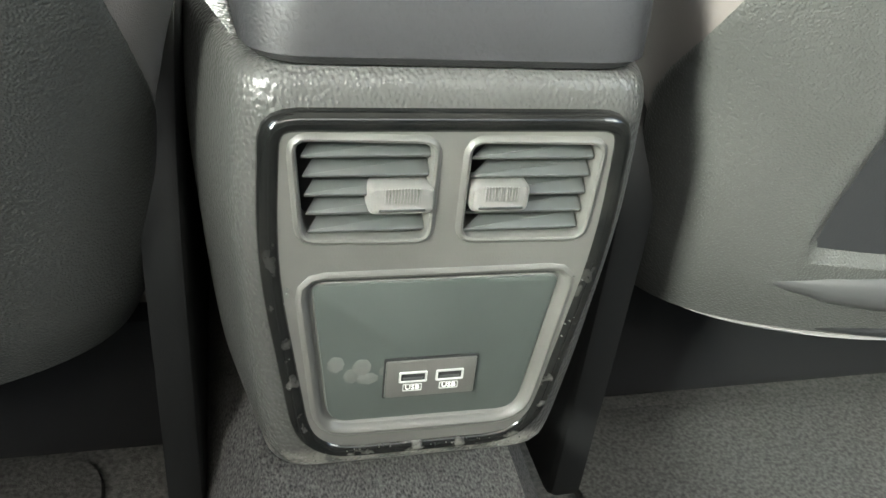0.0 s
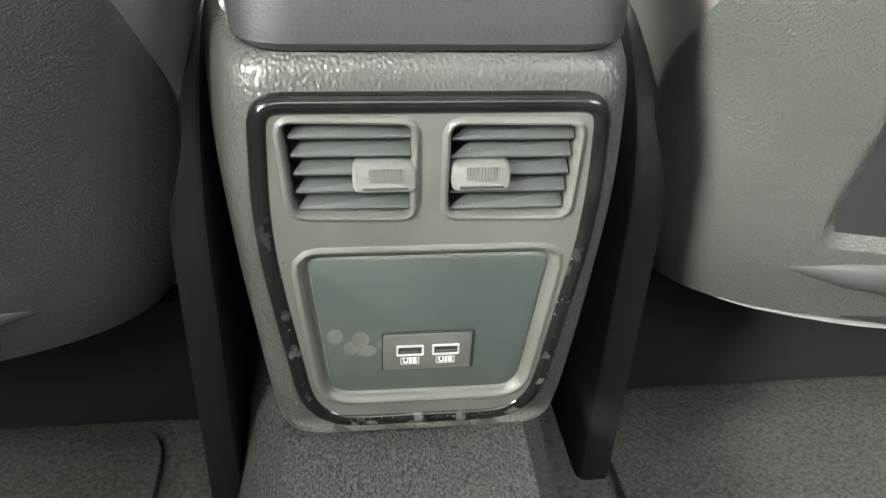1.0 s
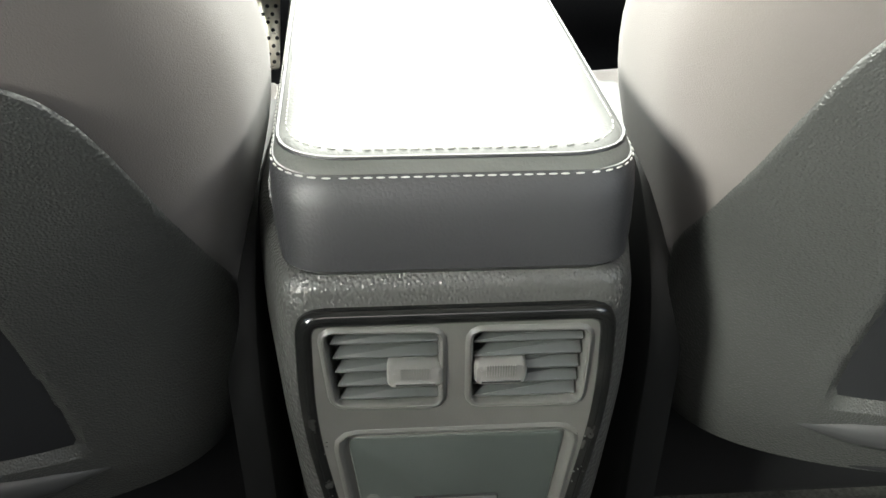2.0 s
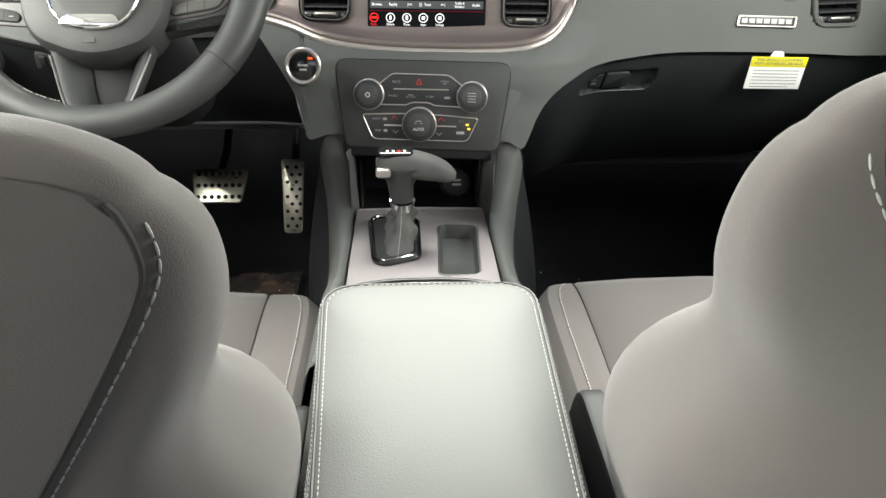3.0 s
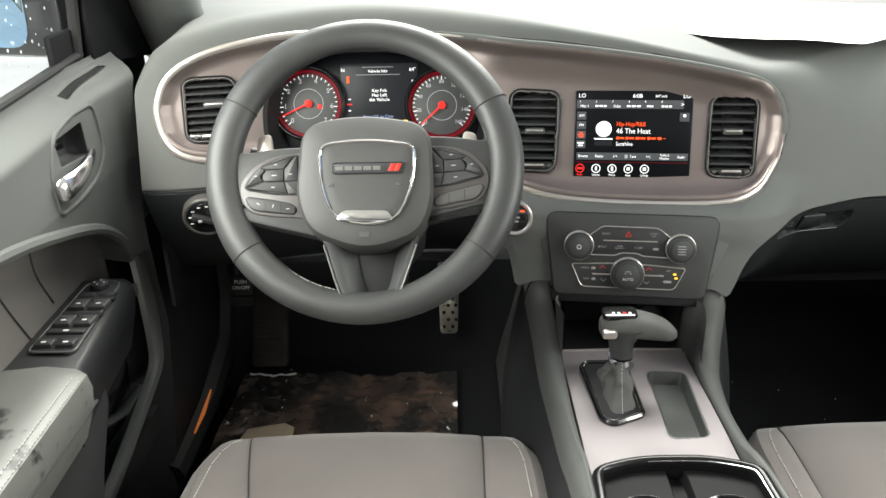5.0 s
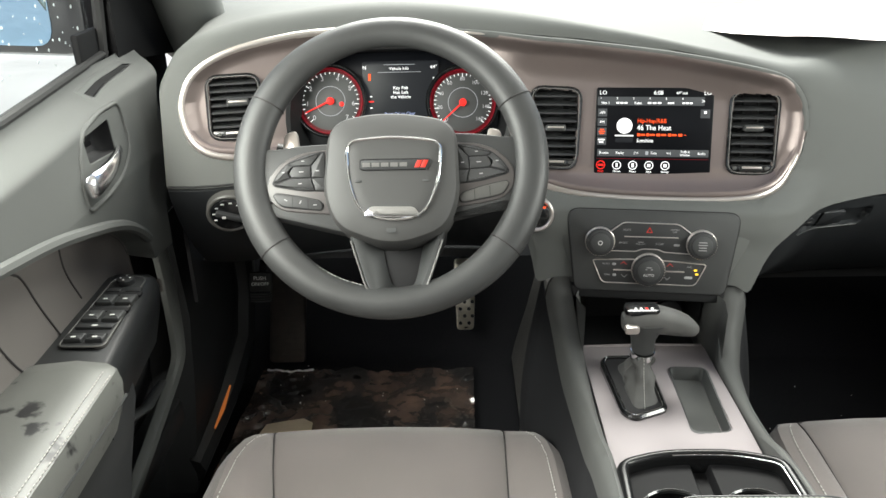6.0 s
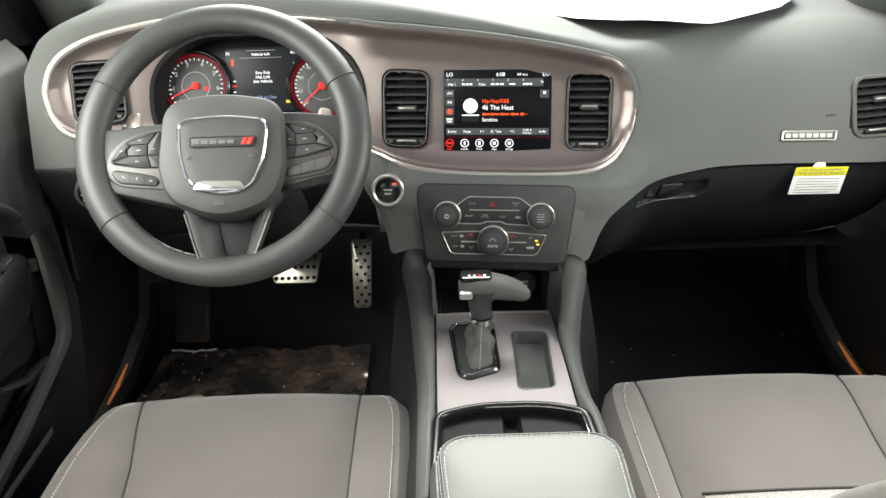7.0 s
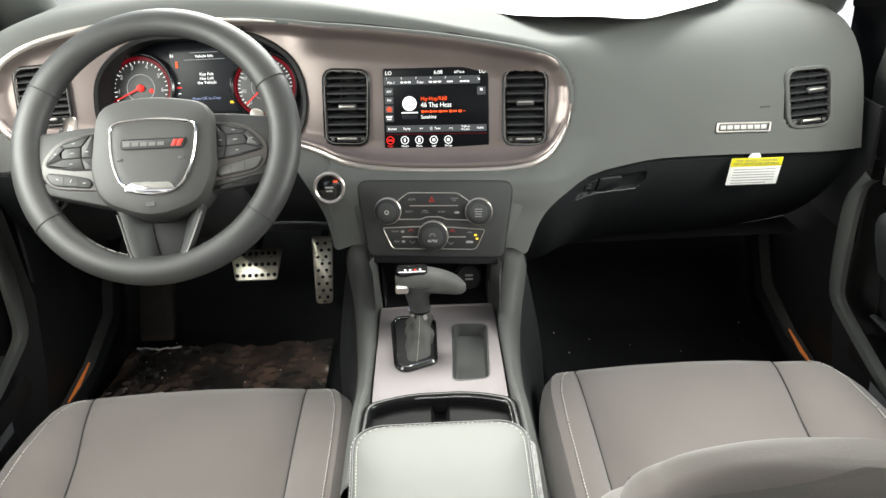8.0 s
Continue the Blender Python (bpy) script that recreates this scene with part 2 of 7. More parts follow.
def link(name, me, material, parent=None, label="", smooth_shade=True):
    me.materials.append(material)
    if smooth_shade:
        me.polygons.foreach_set("use_smooth", [True] * len(me.polygons))
        me.set_sharp_from_angle(angle=radians(38))
    ob = new(name, me)
    if parent:
        ob.parent = parent
        ob.matrix_parent_inverse = parent.matrix_basis.inverted()
        if parent.parent:
            ob.matrix_parent_inverse = (parent.parent.matrix_basis @ parent.matrix_parent_inverse @ parent.matrix_basis).inverted()
    if label:
        ob["label"] = label
    return ob


def part(name, bm, material, parent=None, label="", smooth_shade=True):
    bmesh.ops.recalc_face_normals(bm, faces=bm.faces)
    me = bpy.data.meshes.new(name)
    bm.to_mesh(me)
    bm.free()
    return link(name, me, material, parent, label, smooth_shade)


def thing(name, loc, label, category, group="", kind=""):
    ob = new(name)
    ob.empty_display_size = 0.05
    ob.location = loc
    return tagged(ob, label, category, group, kind)


def loft(rings, bm=None, closed=True, caps=True):
    bm = bm or bmesh.new()
    vs = [[bm.verts.new(p) for p in ring] for ring in rings]
    n = len(vs[0])
    for a, b in zip(vs, vs[1:]):
        for i in range(n if closed else n - 1):
            j = (i + 1) % n
            bm.faces.new((a[i], a[j], b[j], b[i]))
    if caps and closed:
        bm.faces.new(vs[0][::-1])
        bm.faces.new(vs[-1])
    return bm


def arc_fillet(pts, r, seg=5):
    """Rounds the corners of a closed outline; r is one radius or one for each corner."""
    out, n = [], len(pts)
    for i in range(n):
        p0, p, p1 = Vector(pts[i - 1]), Vector(pts[i]), Vector(pts[(i + 1) % n])
        rad = r[i] if isinstance(r, (list, tuple)) else r
        a, b = (p0 - p), (p1 - p)
        k = min(rad, a.length * 0.48, b.length * 0.48)
        a, b = p + a.normalized() * k, p + b.normalized() * k
        for s in range(seg + 1):
            f = s / seg
            out.append(tuple(a * (1 - f) ** 2 + p * 2 * f * (1 - f) + b * f * f))
    return out


def rrect(w, h, r, cx=0.0, cy=0.0, seg=5):
    return arc_fillet([(cx - w / 2, cy - h / 2), (cx + w / 2, cy - h / 2), (cx + w / 2, cy + h / 2), (cx - w / 2, cy + h / 2)], r, seg)


def disc(r, cx=0.0, cy=0.0, n=32, ry=None):
    return [(cx + r * math.cos(2 * math.pi * i / n), cy + (ry or r) * math.sin(2 * math.pi * i / n)) for i in range(n)]


def inset(poly, d):
    out, n = [], len(poly)
    area = sum(poly[i - 1][0] * poly[i][1] - poly[i][0] * poly[i - 1][1] for i in range(n))
    sg = 1 if area > 0 else -1
    for i in range(n):
        t = Vector(poly[(i + 1) % n]) - Vector(poly[i - 1])
        t = t.normalized() if t.length > 1e-9 else Vector((1, 0))
        out.append((poly[i][0] - t.y * d * sg, poly[i][1] + t.x * d * sg))
    return out


def plate(poly, z0, z1, m, bevel=0.001, bm=None, crown=0.0):
    """A solid slab of a 2D outline between two heights of the frame m, with a soft front edge."""
    rings = [[m @ Vector((x, y, z0)) for x, y in poly], [m @ Vector((x, y, z1 - bevel)) for x, y in poly],
             [m @ Vector((x, y, z1 - bevel * 0.3)) for x, y in inset(poly, bevel * 0.35)],
             [m @ Vector((x, y, z1)) for x, y in inset(poly, bevel)]]
    if crown:
        c = Vector((sum(p[0] for p in poly) / len(poly), sum(p[1] for p in poly) / len(poly)))
        for f in (0.75, 0.45, 0.15):
            rings.append([m @ Vector((*(c + (Vector(p) - c) * f), z1 + crown * (1 - f * f))) for p in inset(poly, bevel)])
    return loft(rings, bm)


def resample(poly, n):
    pts = [Vector(p) for p in poly] + [Vector(poly[0])]
    d = [0.0]
    for a, b in zip(pts, pts[1:]):
        d.append(d[-1] + (b - a).length)
    out, k = [], 0
    for i in range(n):
        s = d[-1] * i / n
        while d[k + 1] < s:
            k += 1
        f = (s - d[k]) / max(1e-9, d[k + 1] - d[k])
        out.append(tuple(pts[k].lerp(pts[k + 1], f)))
    return out


def bezel(outer, inner, z0, z1, m, bevel=0.001, zi=None, bm=None):
    """A frame between two outlines that have the same number of points."""
    zi = z0 if zi is None else zi
    rings = [[m @ Vector((x, y, z0)) for x, y in outer], [m @ Vector((x, y, z1 - bevel)) for x, y in outer],
             [m @ Vector((x, y, z1)) for x, y in inset(outer, bevel)], [m @ Vector((x, y, z1)) for x, y in inset(inner, -bevel)],
             [m @ Vector((x, y, z1 - bevel)) for x, y in inner], [m @ Vector((x, y, zi)) for x, y in inner]]
    return loft(rings, bm, caps=False)


def tube(pts, r, bm=None, closed=False, seg=8, flat=1.0, up=None):
    """A rod along points; flat squeezes it along the direction up."""
    bm = bm or bmesh.new()
    pts = [Vector(p) for p in pts]
    n, rings, last = len(pts), [], None
    for i, p in enumerate(pts):
        a = pts[i - 1] if (i > 0 or closed) else p
        b = pts[(i + 1) % n] if (i < n - 1 or closed) else p
        t = (b - a).normalized()
        ref = Vector(up) if up else (Vector((0, 0, 1)) if abs(t.z) < 0.9 else Vector((0, 1, 0)))
        if up is None and last is not None:
            ref = last
        side = t.cross(ref).normalized()
        ref = last = side.cross(t).normalized()
        rad = r[i] if isinstance(r, (list, tuple)) else r
        rings.append([p + side * math.cos(2 * math.pi * k / seg) * rad + ref * math.sin(2 * math.pi * k / seg) * rad * flat for k in range(seg)])
    if closed:
        rings.append(rings[0])
        vs = [[bm.verts.new(q) for q in ring] for ring in rings[:-1]]
        for i in range(n):
            a, b = vs[i], vs[(i + 1) % n]
            for k in range(seg):
                bm.faces.new((a[k], a[(k + 1) % seg], b[(k + 1) % seg], b[k]))
        return bm
    return loft(rings, bm)


def box(cx, cy, cz, sx, sy, sz, m=None, bevel=0.0, bm=None):
    bm = bm or bmesh.new()
    m = m or Matrix()
    r = bmesh.ops.create_cube(bm, size=1.0)
    for v in r["verts"]:
        v.co = m @ Vector((cx + v.co.x * sx, cy + v.co.y * sy, cz + v.co.z * sz))
    if bevel:
        es = list({e for v in r["verts"] for e in v.link_edges})
        bmesh.ops.bevel(bm, geom=es, offset=bevel, segments=2, affect="EDGES", profile=0.5)
    return bm


def grid_sheet(fn, nu, nv, bm=None):
    bm = bm or bmesh.new()
    vs = [[bm.verts.new(fn(i / nu, j / nv)) for i in range(nu + 1)] for j in range(nv + 1)]
    for j in range(nv):
        for i in range(nu):
            bm.faces.new((vs[j][i], vs[j][i + 1], vs[j + 1][i + 1], vs[j + 1][i]))
    return bm


def txt(text, size, m, material, parent, name="lettering", align="CENTER", depth=0.0002, squash=1.0):
    cu = bpy.data.curves.new(name, "FONT")
    cu.body, cu.size, cu.align_x, cu.align_y, cu.extrude = text, size, align, "CENTER", depth
    cu.resolution_u = 3
    ob = bpy.data.objects.new(name, cu)
    me = bpy.data.meshes.new_from_object(ob)
    bpy.data.objects.remove(ob)
    me.transform(m @ Matrix.Diagonal((squash, 1, 1, 1)))
    me.name = name
    me.materials.clear()
    return link(name, me, material, parent, smooth_shade=False)


def at(m, x, y, z=0.0, turn=0.0):
    return m @ Matrix.Translation((x, y, z)) @ Matrix.Rotation(radians(turn), 4, "Z")


def stitches(path, step, length, r, parent, name="stitching", label="pale stitching"):
    """Short raised threads along a path, in one mesh."""
    pts = [Vector(p) for p in path]
    bm, carry = bmesh.new(), 0.0
    for a, b in zip(pts, pts[1:]):
        d, t = (b - a).length, (b - a).normalized()
        s = carry
        while s + length < d:
            p, q = a + t * s, a + t * (s + length)
            tube([p - t * 0.0003, p.lerp(q, 0.3), p.lerp(q, 0.7), q], [r * 0.5, r, r, r * 0.5], bm, seg=5)
            s += step
        carry = max(0.0, s - d)
    ob = part(name, bm, THREAD, parent, label)
    ob["kind"] = "stuff"
    return ob


# ---- shell of the car ----
ground_bm = grid_sheet(lambda u, v: (lerp(-400, 400, u), lerp(-400, 400, v), -0.28), 8, 8)
tagged(part("ground", ground_bm, GROUND), "pale dry concrete ground outside the car", "ground", kind="structure")

def floor_pt(u, v):
    x, y = lerp(-0.86, 0.86, u), lerp(-1.5, 1.75, v)
    z = lerp(0.085, 0.02, smooth(0.25, 0.5, y)) + 0.42 * smooth(1.42, 1.75, y)
    return (x, y, z)
tagged(part("floor", grid_sheet(lambda u, v: floor_pt(u, lerp(0.58, 1.0, v)), 20, 40), FLOORM), "black carpeted cabin floor", "floor", kind="structure")
tagged(part("floor_rear", grid_sheet(lambda u, v: floor_pt(u, lerp(0.0, 0.58, v)), 20, 40), DUSTY_CARPET), "dusty charcoal carpet of the rear floor", "floor", kind="structure")

def tunnel_ring(y, top, hw):
    return [(-hw - 0.07, y, 0.03), (-hw - 0.03, y, top * 0.55), (-hw - 0.006, y, top - 0.03), (-hw + 0.012, y, top - 0.004), (0, y, top),
            (hw - 0.012, y, top - 0.004), (hw + 0.006, y, top - 0.03), (hw + 0.03, y, top * 0.55), (hw + 0.07, y, 0.03)]
tagged(part("floor_tunnel", loft([tunnel_ring(y, t, w) for y, t, w in ((-0.55, 0.235, 0.078), (-0.1, 0.248, 0.080), (0.12, 0.258, 0.082), (0.5, 0.25, 0.09), (1.6, 0.22, 0.1))],
     closed=False), CARPET), "speckled charcoal carpet over the floor tunnel", "carpet", kind="structure")

roof_bm = grid_sheet(lambda u, v: (lerp(-0.62, 0.62, u), lerp(-0.95, 0.85, v), 1.36 - 0.05 * (2 * u - 1) ** 2 - 0.05 * (2 * v - 1) ** 2), 12, 12)
tagged(part("ceiling", roof_bm, HEAD), "pale cloth headliner", "ceiling", kind="structure")
rw = box(0, -1.32, 0.50, 1.8, 0.06, 1.0)
box(0, -1.10, 1.0, 1.8, 0.5, 0.04, bm=rw)
tagged(part("wall_rear", rw, PILLAR), "plain dark wall behind the rear seats", "wall", kind="structure")
fw = box(0, 1.80, 0.40, 1.8, 0.06, 0.9)
tagged(part("wall_front", fw, FLOORM), "black carpeted bulkhead", "wall", kind="structure")
for side in (-1, 1):
    bm = tube([(side * 0.79, 1.35, 0.82), (side * 0.765, 1.18, 1.02), (side * 0.66, 0.84, 1.30)], [0.066, 0.062, 0.05], seg=20)
    tagged(part("pillar_trim", bm, PILLAR), "grey windscreen pillar trim", "pillar", kind="structure")
    bm = tube([(side * 0.86, -0.05, 0.80), (side * 0.78, -0.12, 1.08), (side * 0.64, -0.2, 1.31)], 0.07, seg=10)
    tagged(part("pillar_trim", bm, PILLAR), "grey pillar trim beside the seat", "pillar", kind="structure")
    bm = tube([(side * 0.66, 0.84, 1.30), (side * 0.645, 0.3, 1.33), (side * 0.64, -0.9, 1.30), (side * 0.72, -1.2, 1.0)], 0.05, seg=8)
    tagged(part("roof_rail_trim", bm, HEAD), "pale roof rail trim", "trim", kind="structure")
    # unseen panels; the left one is added to keep sky light off the seat
    bm = box(side * 0.905, -0.72, 0.42, 0.05, 1.25, 0.86)
    tagged(part("wall_side", bm, PILLAR), "plain dark rear side panel, unseen, closed against side light", "wall", kind="structure")
    bm = box(side * 0.885, 0.55, 0.02, 0.06, 1.3, 0.16, bevel=0.012)
    tagged(part("door_sill", bm, BLACK), "black plastic door sill trim", "sill", kind="structure")
    # kick panel in front of the door opening, and an edge glowing as an orange glint
    bm = loft([[(side * x0, y, z) for x0, y, z in ((0.80, y0, 0.0), (0.80, y1, 0.18), (0.80, y2, 0.34), (0.80, y3, 0.56), (0.86, y3, 0.56), (0.86, y0, 0.0))]
               for y0, y1, y2, y3 in ((0.98, 1.06, 1.10, 1.07), (1.4, 1.4, 1.4, 1.4), (1.75, 1.75, 1.75, 1.75))])
    tagged(part("kick_panel", bm, BLACK), "black plastic kick panel beside the footwell", "panel", kind="structure")
    bm = tube([(side * 0.772, 1.06, 0.115), (side * 0.772, 1.12, 0.118), (side * 0.774, 1.19, 0.127)], [0.002, 0.0045, 0.002], seg=6)
    tagged(part("sill_edge", bm, SILL_GLINT), "edge of the sill trim, glowing for an orange glint", "trim", kind="structure")
    bm = tube([(side * 0.80, 1.45, 0.36), (side * 0.79, 1.42, 0.24), (side * 0.79, 1.36, 0.14), (side * 0.80, 1.22, 0.08), (side * 0.81, 1.0, 0.06)], 0.03, seg=8)
    tagged(part("kick_trim", bm, BLACK), "black curved footwell trim", "trim", kind="structure")


# ---- dashboard ----
def face_y(x, z):
    """Depth of the dashboard's face at a place across and a height."""
    y = curve(x, ((-0.80, 0.965), (-0.70, 0.958), (-0.58, 0.985), (-0.45, 1.012), (-0.30, 1.016), (-0.15, 0.996), (0.0, 0.981), (0.20, 0.961),
                  (0.27, 0.972), (0.40, 1.000), (0.55, 1.010), (0.68, 1.034), (0.80, 1.075)))
    lip = smooth(0.672, 0.632, z) * smooth(-0.28, -0.14, x) * (1 - smooth(0.20, 0.30, x))
    return y + 0.25 * (z - 0.72) - 0.022 * lip


TRIM_TOP = ((-0.705, 0.785), (-0.69, 0.822), (-0.65, 0.848), (-0.595, 0.863), (-0.50, 0.875), (-0.33, 0.871), (-0.20, 0.862), (-0.09, 0.853), (0.05, 0.836),
            (0.15, 0.818), (0.195, 0.806), (0.222, 0.785), (0.236, 0.755))
TRIM_LOW = ((-0.705, 0.765), (-0.698, 0.735), (-0.68, 0.712), (-0.64, 0.698), (-0.50, 0.690), (-0.30, 0.682), (-0.19, 0.660), (-0.15, 0.645), (-0.10, 0.635), (0.0, 0.629), (0.12, 0.631),
            (0.17, 0.638), (0.205, 0.655), (0.228, 0.69), (0.236, 0.725))
TRIM = list(TRIM_TOP) + list(TRIM_LOW[::-1])
HOOD = arc_fillet([(-0.556, 0.71), (-0.552, 0.80), (-0.485, 0.850), (-0.285, 0.850), (-0.208, 0.80), (-0.200, 0.71), (-0.25, 0.640), (-0.51, 0.640)], 0.06, 6)
SCR = fr((0.0145, 0.980, 0.722), 14.8, 5.8)
SCR_I = SCR.inverted()


def signed(p, poly):
    """Distance from an outline, positive inside it."""
    best, inside, n = 9.0, False, len(poly)
    for i in range(n):
        (x0, y0), (x1, y1) = poly[i - 1], poly[i]
        dx, dy = x1 - x0, y1 - y0
        f = max(0.0, min(1.0, ((p[0] - x0) * dx + (p[1] - y0) * dy) / (dx * dx + dy * dy + 1e-12)))
        best = min(best, math.hypot(p[0] - x0 - f * dx, p[1] - y0 - f * dy))
        if (y0 > p[1]) != (y1 > p[1]) and p[0] < (x1 - x0) * (p[1] - y0) / (y1 - y0) + x0:
            inside = not inside
    return best if inside else -best


PVENT = arc_fillet([(0.620, 0.652), (0.700, 0.648), (0.704, 0.745), (0.616, 0.748)], 0.022, 5)


def nose(x):
    """Height of the dashboard's upper edge, and the radius of its roll."""
    z = curve(x, ((-0.745, 0.80), (-0.71, 0.855), (-0.66, 0.880), (-0.58, 0.897), (-0.40, 0.908), (-0.20, 0.892), (-0.04, 0.868), (0.14, 0.832), (0.23, 0.815), (0.35, 0.815), (0.6, 0.815), (0.79, 0.79)))
    r = curve(x, ((-0.8, 0.022), (-0.55, 0.026), (-0.25, 0.024), (-0.10, 0.014), (0.08, 0.009), (0.16, 0.014), (0.22, 0.026), (0.30, 0.056), (0.42, 0.098), (0.8, 0.12)))
    return z, r


def body_y(x, z):
    """Depth of the dashboard's outer skin."""
    y = face_y(x, z) - 0.008 * (1 - smooth(0.24, 0.42, x))
    if x < 0.26 and z > 0.60:
        y += 0.040 * smooth(-0.003, 0.008, signed((x, z), TRIM)) + 0.10 * smooth(0.0, 0.02, signed((x, z), HOOD))
    if -0.30 < x < 0.30 and z < 0.65:
        w = smooth(-0.26, -0.15, x) * (1 - smooth(0.16, 0.27, x)) * smooth(0.645, 0.617, z)
        y = lerp(y, 0.888 - 0.114 * x + 0.194 * (z - 0.55) + lerp(-0.0015, 0.006, smooth(0.60, 0.56, z)), w)
    if x > 0.58:
        y += 0.11 * smooth(-0.003, 0.006, signed((x, z), PVENT))
    return y


def seam_z(x):
    """Lower edge of the dashboard's skin."""
    return curve(x, ((-0.8, 0.657), (-0.255, 0.655), (-0.225, 0.628), (-0.195, 0.590), (-0.176, 0.550), (-0.166, 0.505), (-0.13, 0.514), (0.13, 0.509), (0.151, 0.499), (0.160, 0.515), (0.172, 0.545), (0.19, 0.572), (0.215, 0.592), (0.25, 0.605),
                     (0.31, 0.613), (0.40, 0.617), (0.50, 0.616), (0.60, 0.611), (0.70, 0.603), (0.80, 0.596)))


def dash_pt(u, v):
    x = lerp(-0.738, 0.775, u)
    zn, r = nose(x)
    low = seam_z(x)
    if v < 0.66:
        z = lerp(low, zn - r, v / 0.66)
        return (x, body_y(x, z), z)
    f = (v - 0.66) / 0.34
    yb = face_y(x, zn - r) - 0.008 * (1 - smooth(0.24, 0.42, x))
    if f < 0.5:
        g = f / 0.5
        p0, p1, p2 = Vector((yb, zn - r)), Vector((yb + 0.25 * r, zn)), Vector((yb + r * 1.3, zn + r * 0.12))
        q = p0 * (1 - g) ** 2 + p1 * 2 * g * (1 - g) + p2 * g * g
        return (x, q.x, q.y)
    g = (f - 0.5) / 0.5
    y0, z0 = yb + r * 1.3, zn + r * 0.12
    return (x * lerp(1, 1.08, g), lerp(y0, 1.58, g), lerp(z0, 0.865, smooth(0, 1, g)))


dash = thing("dashboard", (0, 1.1, 0.6), "dark grey soft-touch dashboard with satin taupe centre trim", "dashboard")
bm = grid_sheet(dash_pt, 300, 120)
bmesh.ops.delete(bm, geom=[f for f in bm.faces if f.calc_center_median().x > 0.58 and f.calc_center_median().y < 1.25 and signed((f.calc_center_median().x, f.calc_center_median().z), PVENT) > 0.001], context="FACES")
part("dash_body", bm, DASH, dash)
VENT_HOLES = [("SCR", arc_fillet([(-0.188, -0.056), (-0.117, -0.058), (-0.112, 0.063), (-0.187, 0.066)], 0.018, 5)),
              ("SCR", arc_fillet([(0.113, -0.062), (0.181, -0.063), (0.183, 0.058), (0.114, 0.060)], 0.018, 5))]
LV = fr((-0.632, face_y(-0.632, 0.772) + 0.002, 0.772), 14, -11)
LV_POLY = arc_fillet([(-0.038, -0.048), (0.040, -0.050), (0.042, 0.046), (-0.036, 0.046)], 0.018, 5)


def trim_pt(u, v):
    x = lerp(-0.7035, 0.2345, u)
    z = lerp(curve(x, TRIM_LOW), curve(x, TRIM_TOP), v)
    edge = max(0.0, signed((x, z), TRIM))
    brow = 0.019 * (1 - smooth(0.0, 0.062, curve(x, TRIM_TOP) - z)) * smooth(-0.24, -0.16, x) * (1 - smooth(0.17, 0.225, x))
    return (x, face_y(x, z) + 0.003 - 0.015 * (1 - smooth(0.0, 0.028, edge)) ** 1.5 - brow, z)


bm = grid_sheet(trim_pt, 320, 90)
gone = []
for f in bm.faces:
    c = f.calc_center_median()
    if signed((c.x, c.z), HOOD) > 0.002:
        gone.append(f)
        continue
    q = SCR_I @ c
    w = LV.inverted() @ c
    if any(signed((q.x, q.y), p) > 0.002 for _, p in VENT_HOLES) or signed((w.x, w.y), LV_POLY) > 0.002:
        gone.append(f)
bmesh.ops.delete(bm, geom=gone, context="FACES")
part("trim_panel", bm, TAUPE, dash, "satin taupe trim panel round the instruments and screen")
def soften(pts, closed, times=2):
    for _ in range(times):
        out = [] if closed else [pts[0]]
        for a, b in zip(pts, pts[1:] + ([pts[0]] if closed else [])):
            out += [(lerp(a[0], b[0], 0.25), lerp(a[1], b[1], 0.25)), (lerp(a[0], b[0], 0.75), lerp(a[1], b[1], 0.75))]
        pts = out if closed else out + [pts[-1]]
    return pts
strip = soften(list(TRIM_TOP[7::-1]) + list(TRIM_LOW) + list(TRIM_TOP[:8:-1]), False)
thick = [0.0054 * max(0.25, 1 - smooth(-0.45, -0.12, x) * (z > 0.80)) if z > 0.70 and x < 0 else 0.0054 * lerp(1.0, 0.28, smooth(0.66, 0.735, z)) for x, z in strip]
lip = soften(list(TRIM_LOW), False)[6:]
top_edge = soften(list(TRIM_TOP[5:]) + [TRIM_LOW[-1]], False)
part("trim_edge", tube([(x, face_y(x, z) - 0.009 - 0.003 * smooth(-0.5, -0.2, x) * (z > 0.8), z) for x, z in strip], thick, seg=10, up=(0, 1, 0), flat=0.7), SILVER, dash, "satin silver edge strip along the trim")
part("trim_lip", tube([(x, face_y(x, z) - 0.003, z + 0.0075) for x, z in lip], 0.0065, seg=10, up=(0, 1, 0), flat=0.9), TAUPE, dash)
part("trim_edge", tube([(x, face_y(x, z) - 0.009 - 0.012 * smooth(-0.24, -0.16, x) * (1 - smooth(0.17, 0.225, x)), z) for x, z in top_edge], 0.0052, seg=10, up=(0, 1, 0), flat=0.7), DASH, dash)
rim_out, rim_in = resample(inset(HOOD, -0.004), 90), resample(inset(HOOD, 0.010), 90)
bm = loft([[(x, face_y(x, z) + 0.010, z) for x, z in rim_out], [(x, face_y(x, z) - 0.004, z) for x, z in inset(rim_out, 0.004)],
           [(x, face_y(x, z) - 0.002, z) for x, z in inset(rim_out, 0.010)], [(x, face_y(x, z) + 0.012, z) for x, z in rim_in],
           [(x, 1.085 + 0.2 * (z - 0.76), z) for x, z in inset(rim_in, 0.012)]], caps=False)
part("instrument_hood", bm, BLACK, dash, "black instrument hood")
# brow lens above the instruments
part("hood_visor", box(-0.375, 1.05, 0.856, 0.15, 0.04, 0.006, bevel=0.0025), GLOSS, dash, "gloss black visor strip")

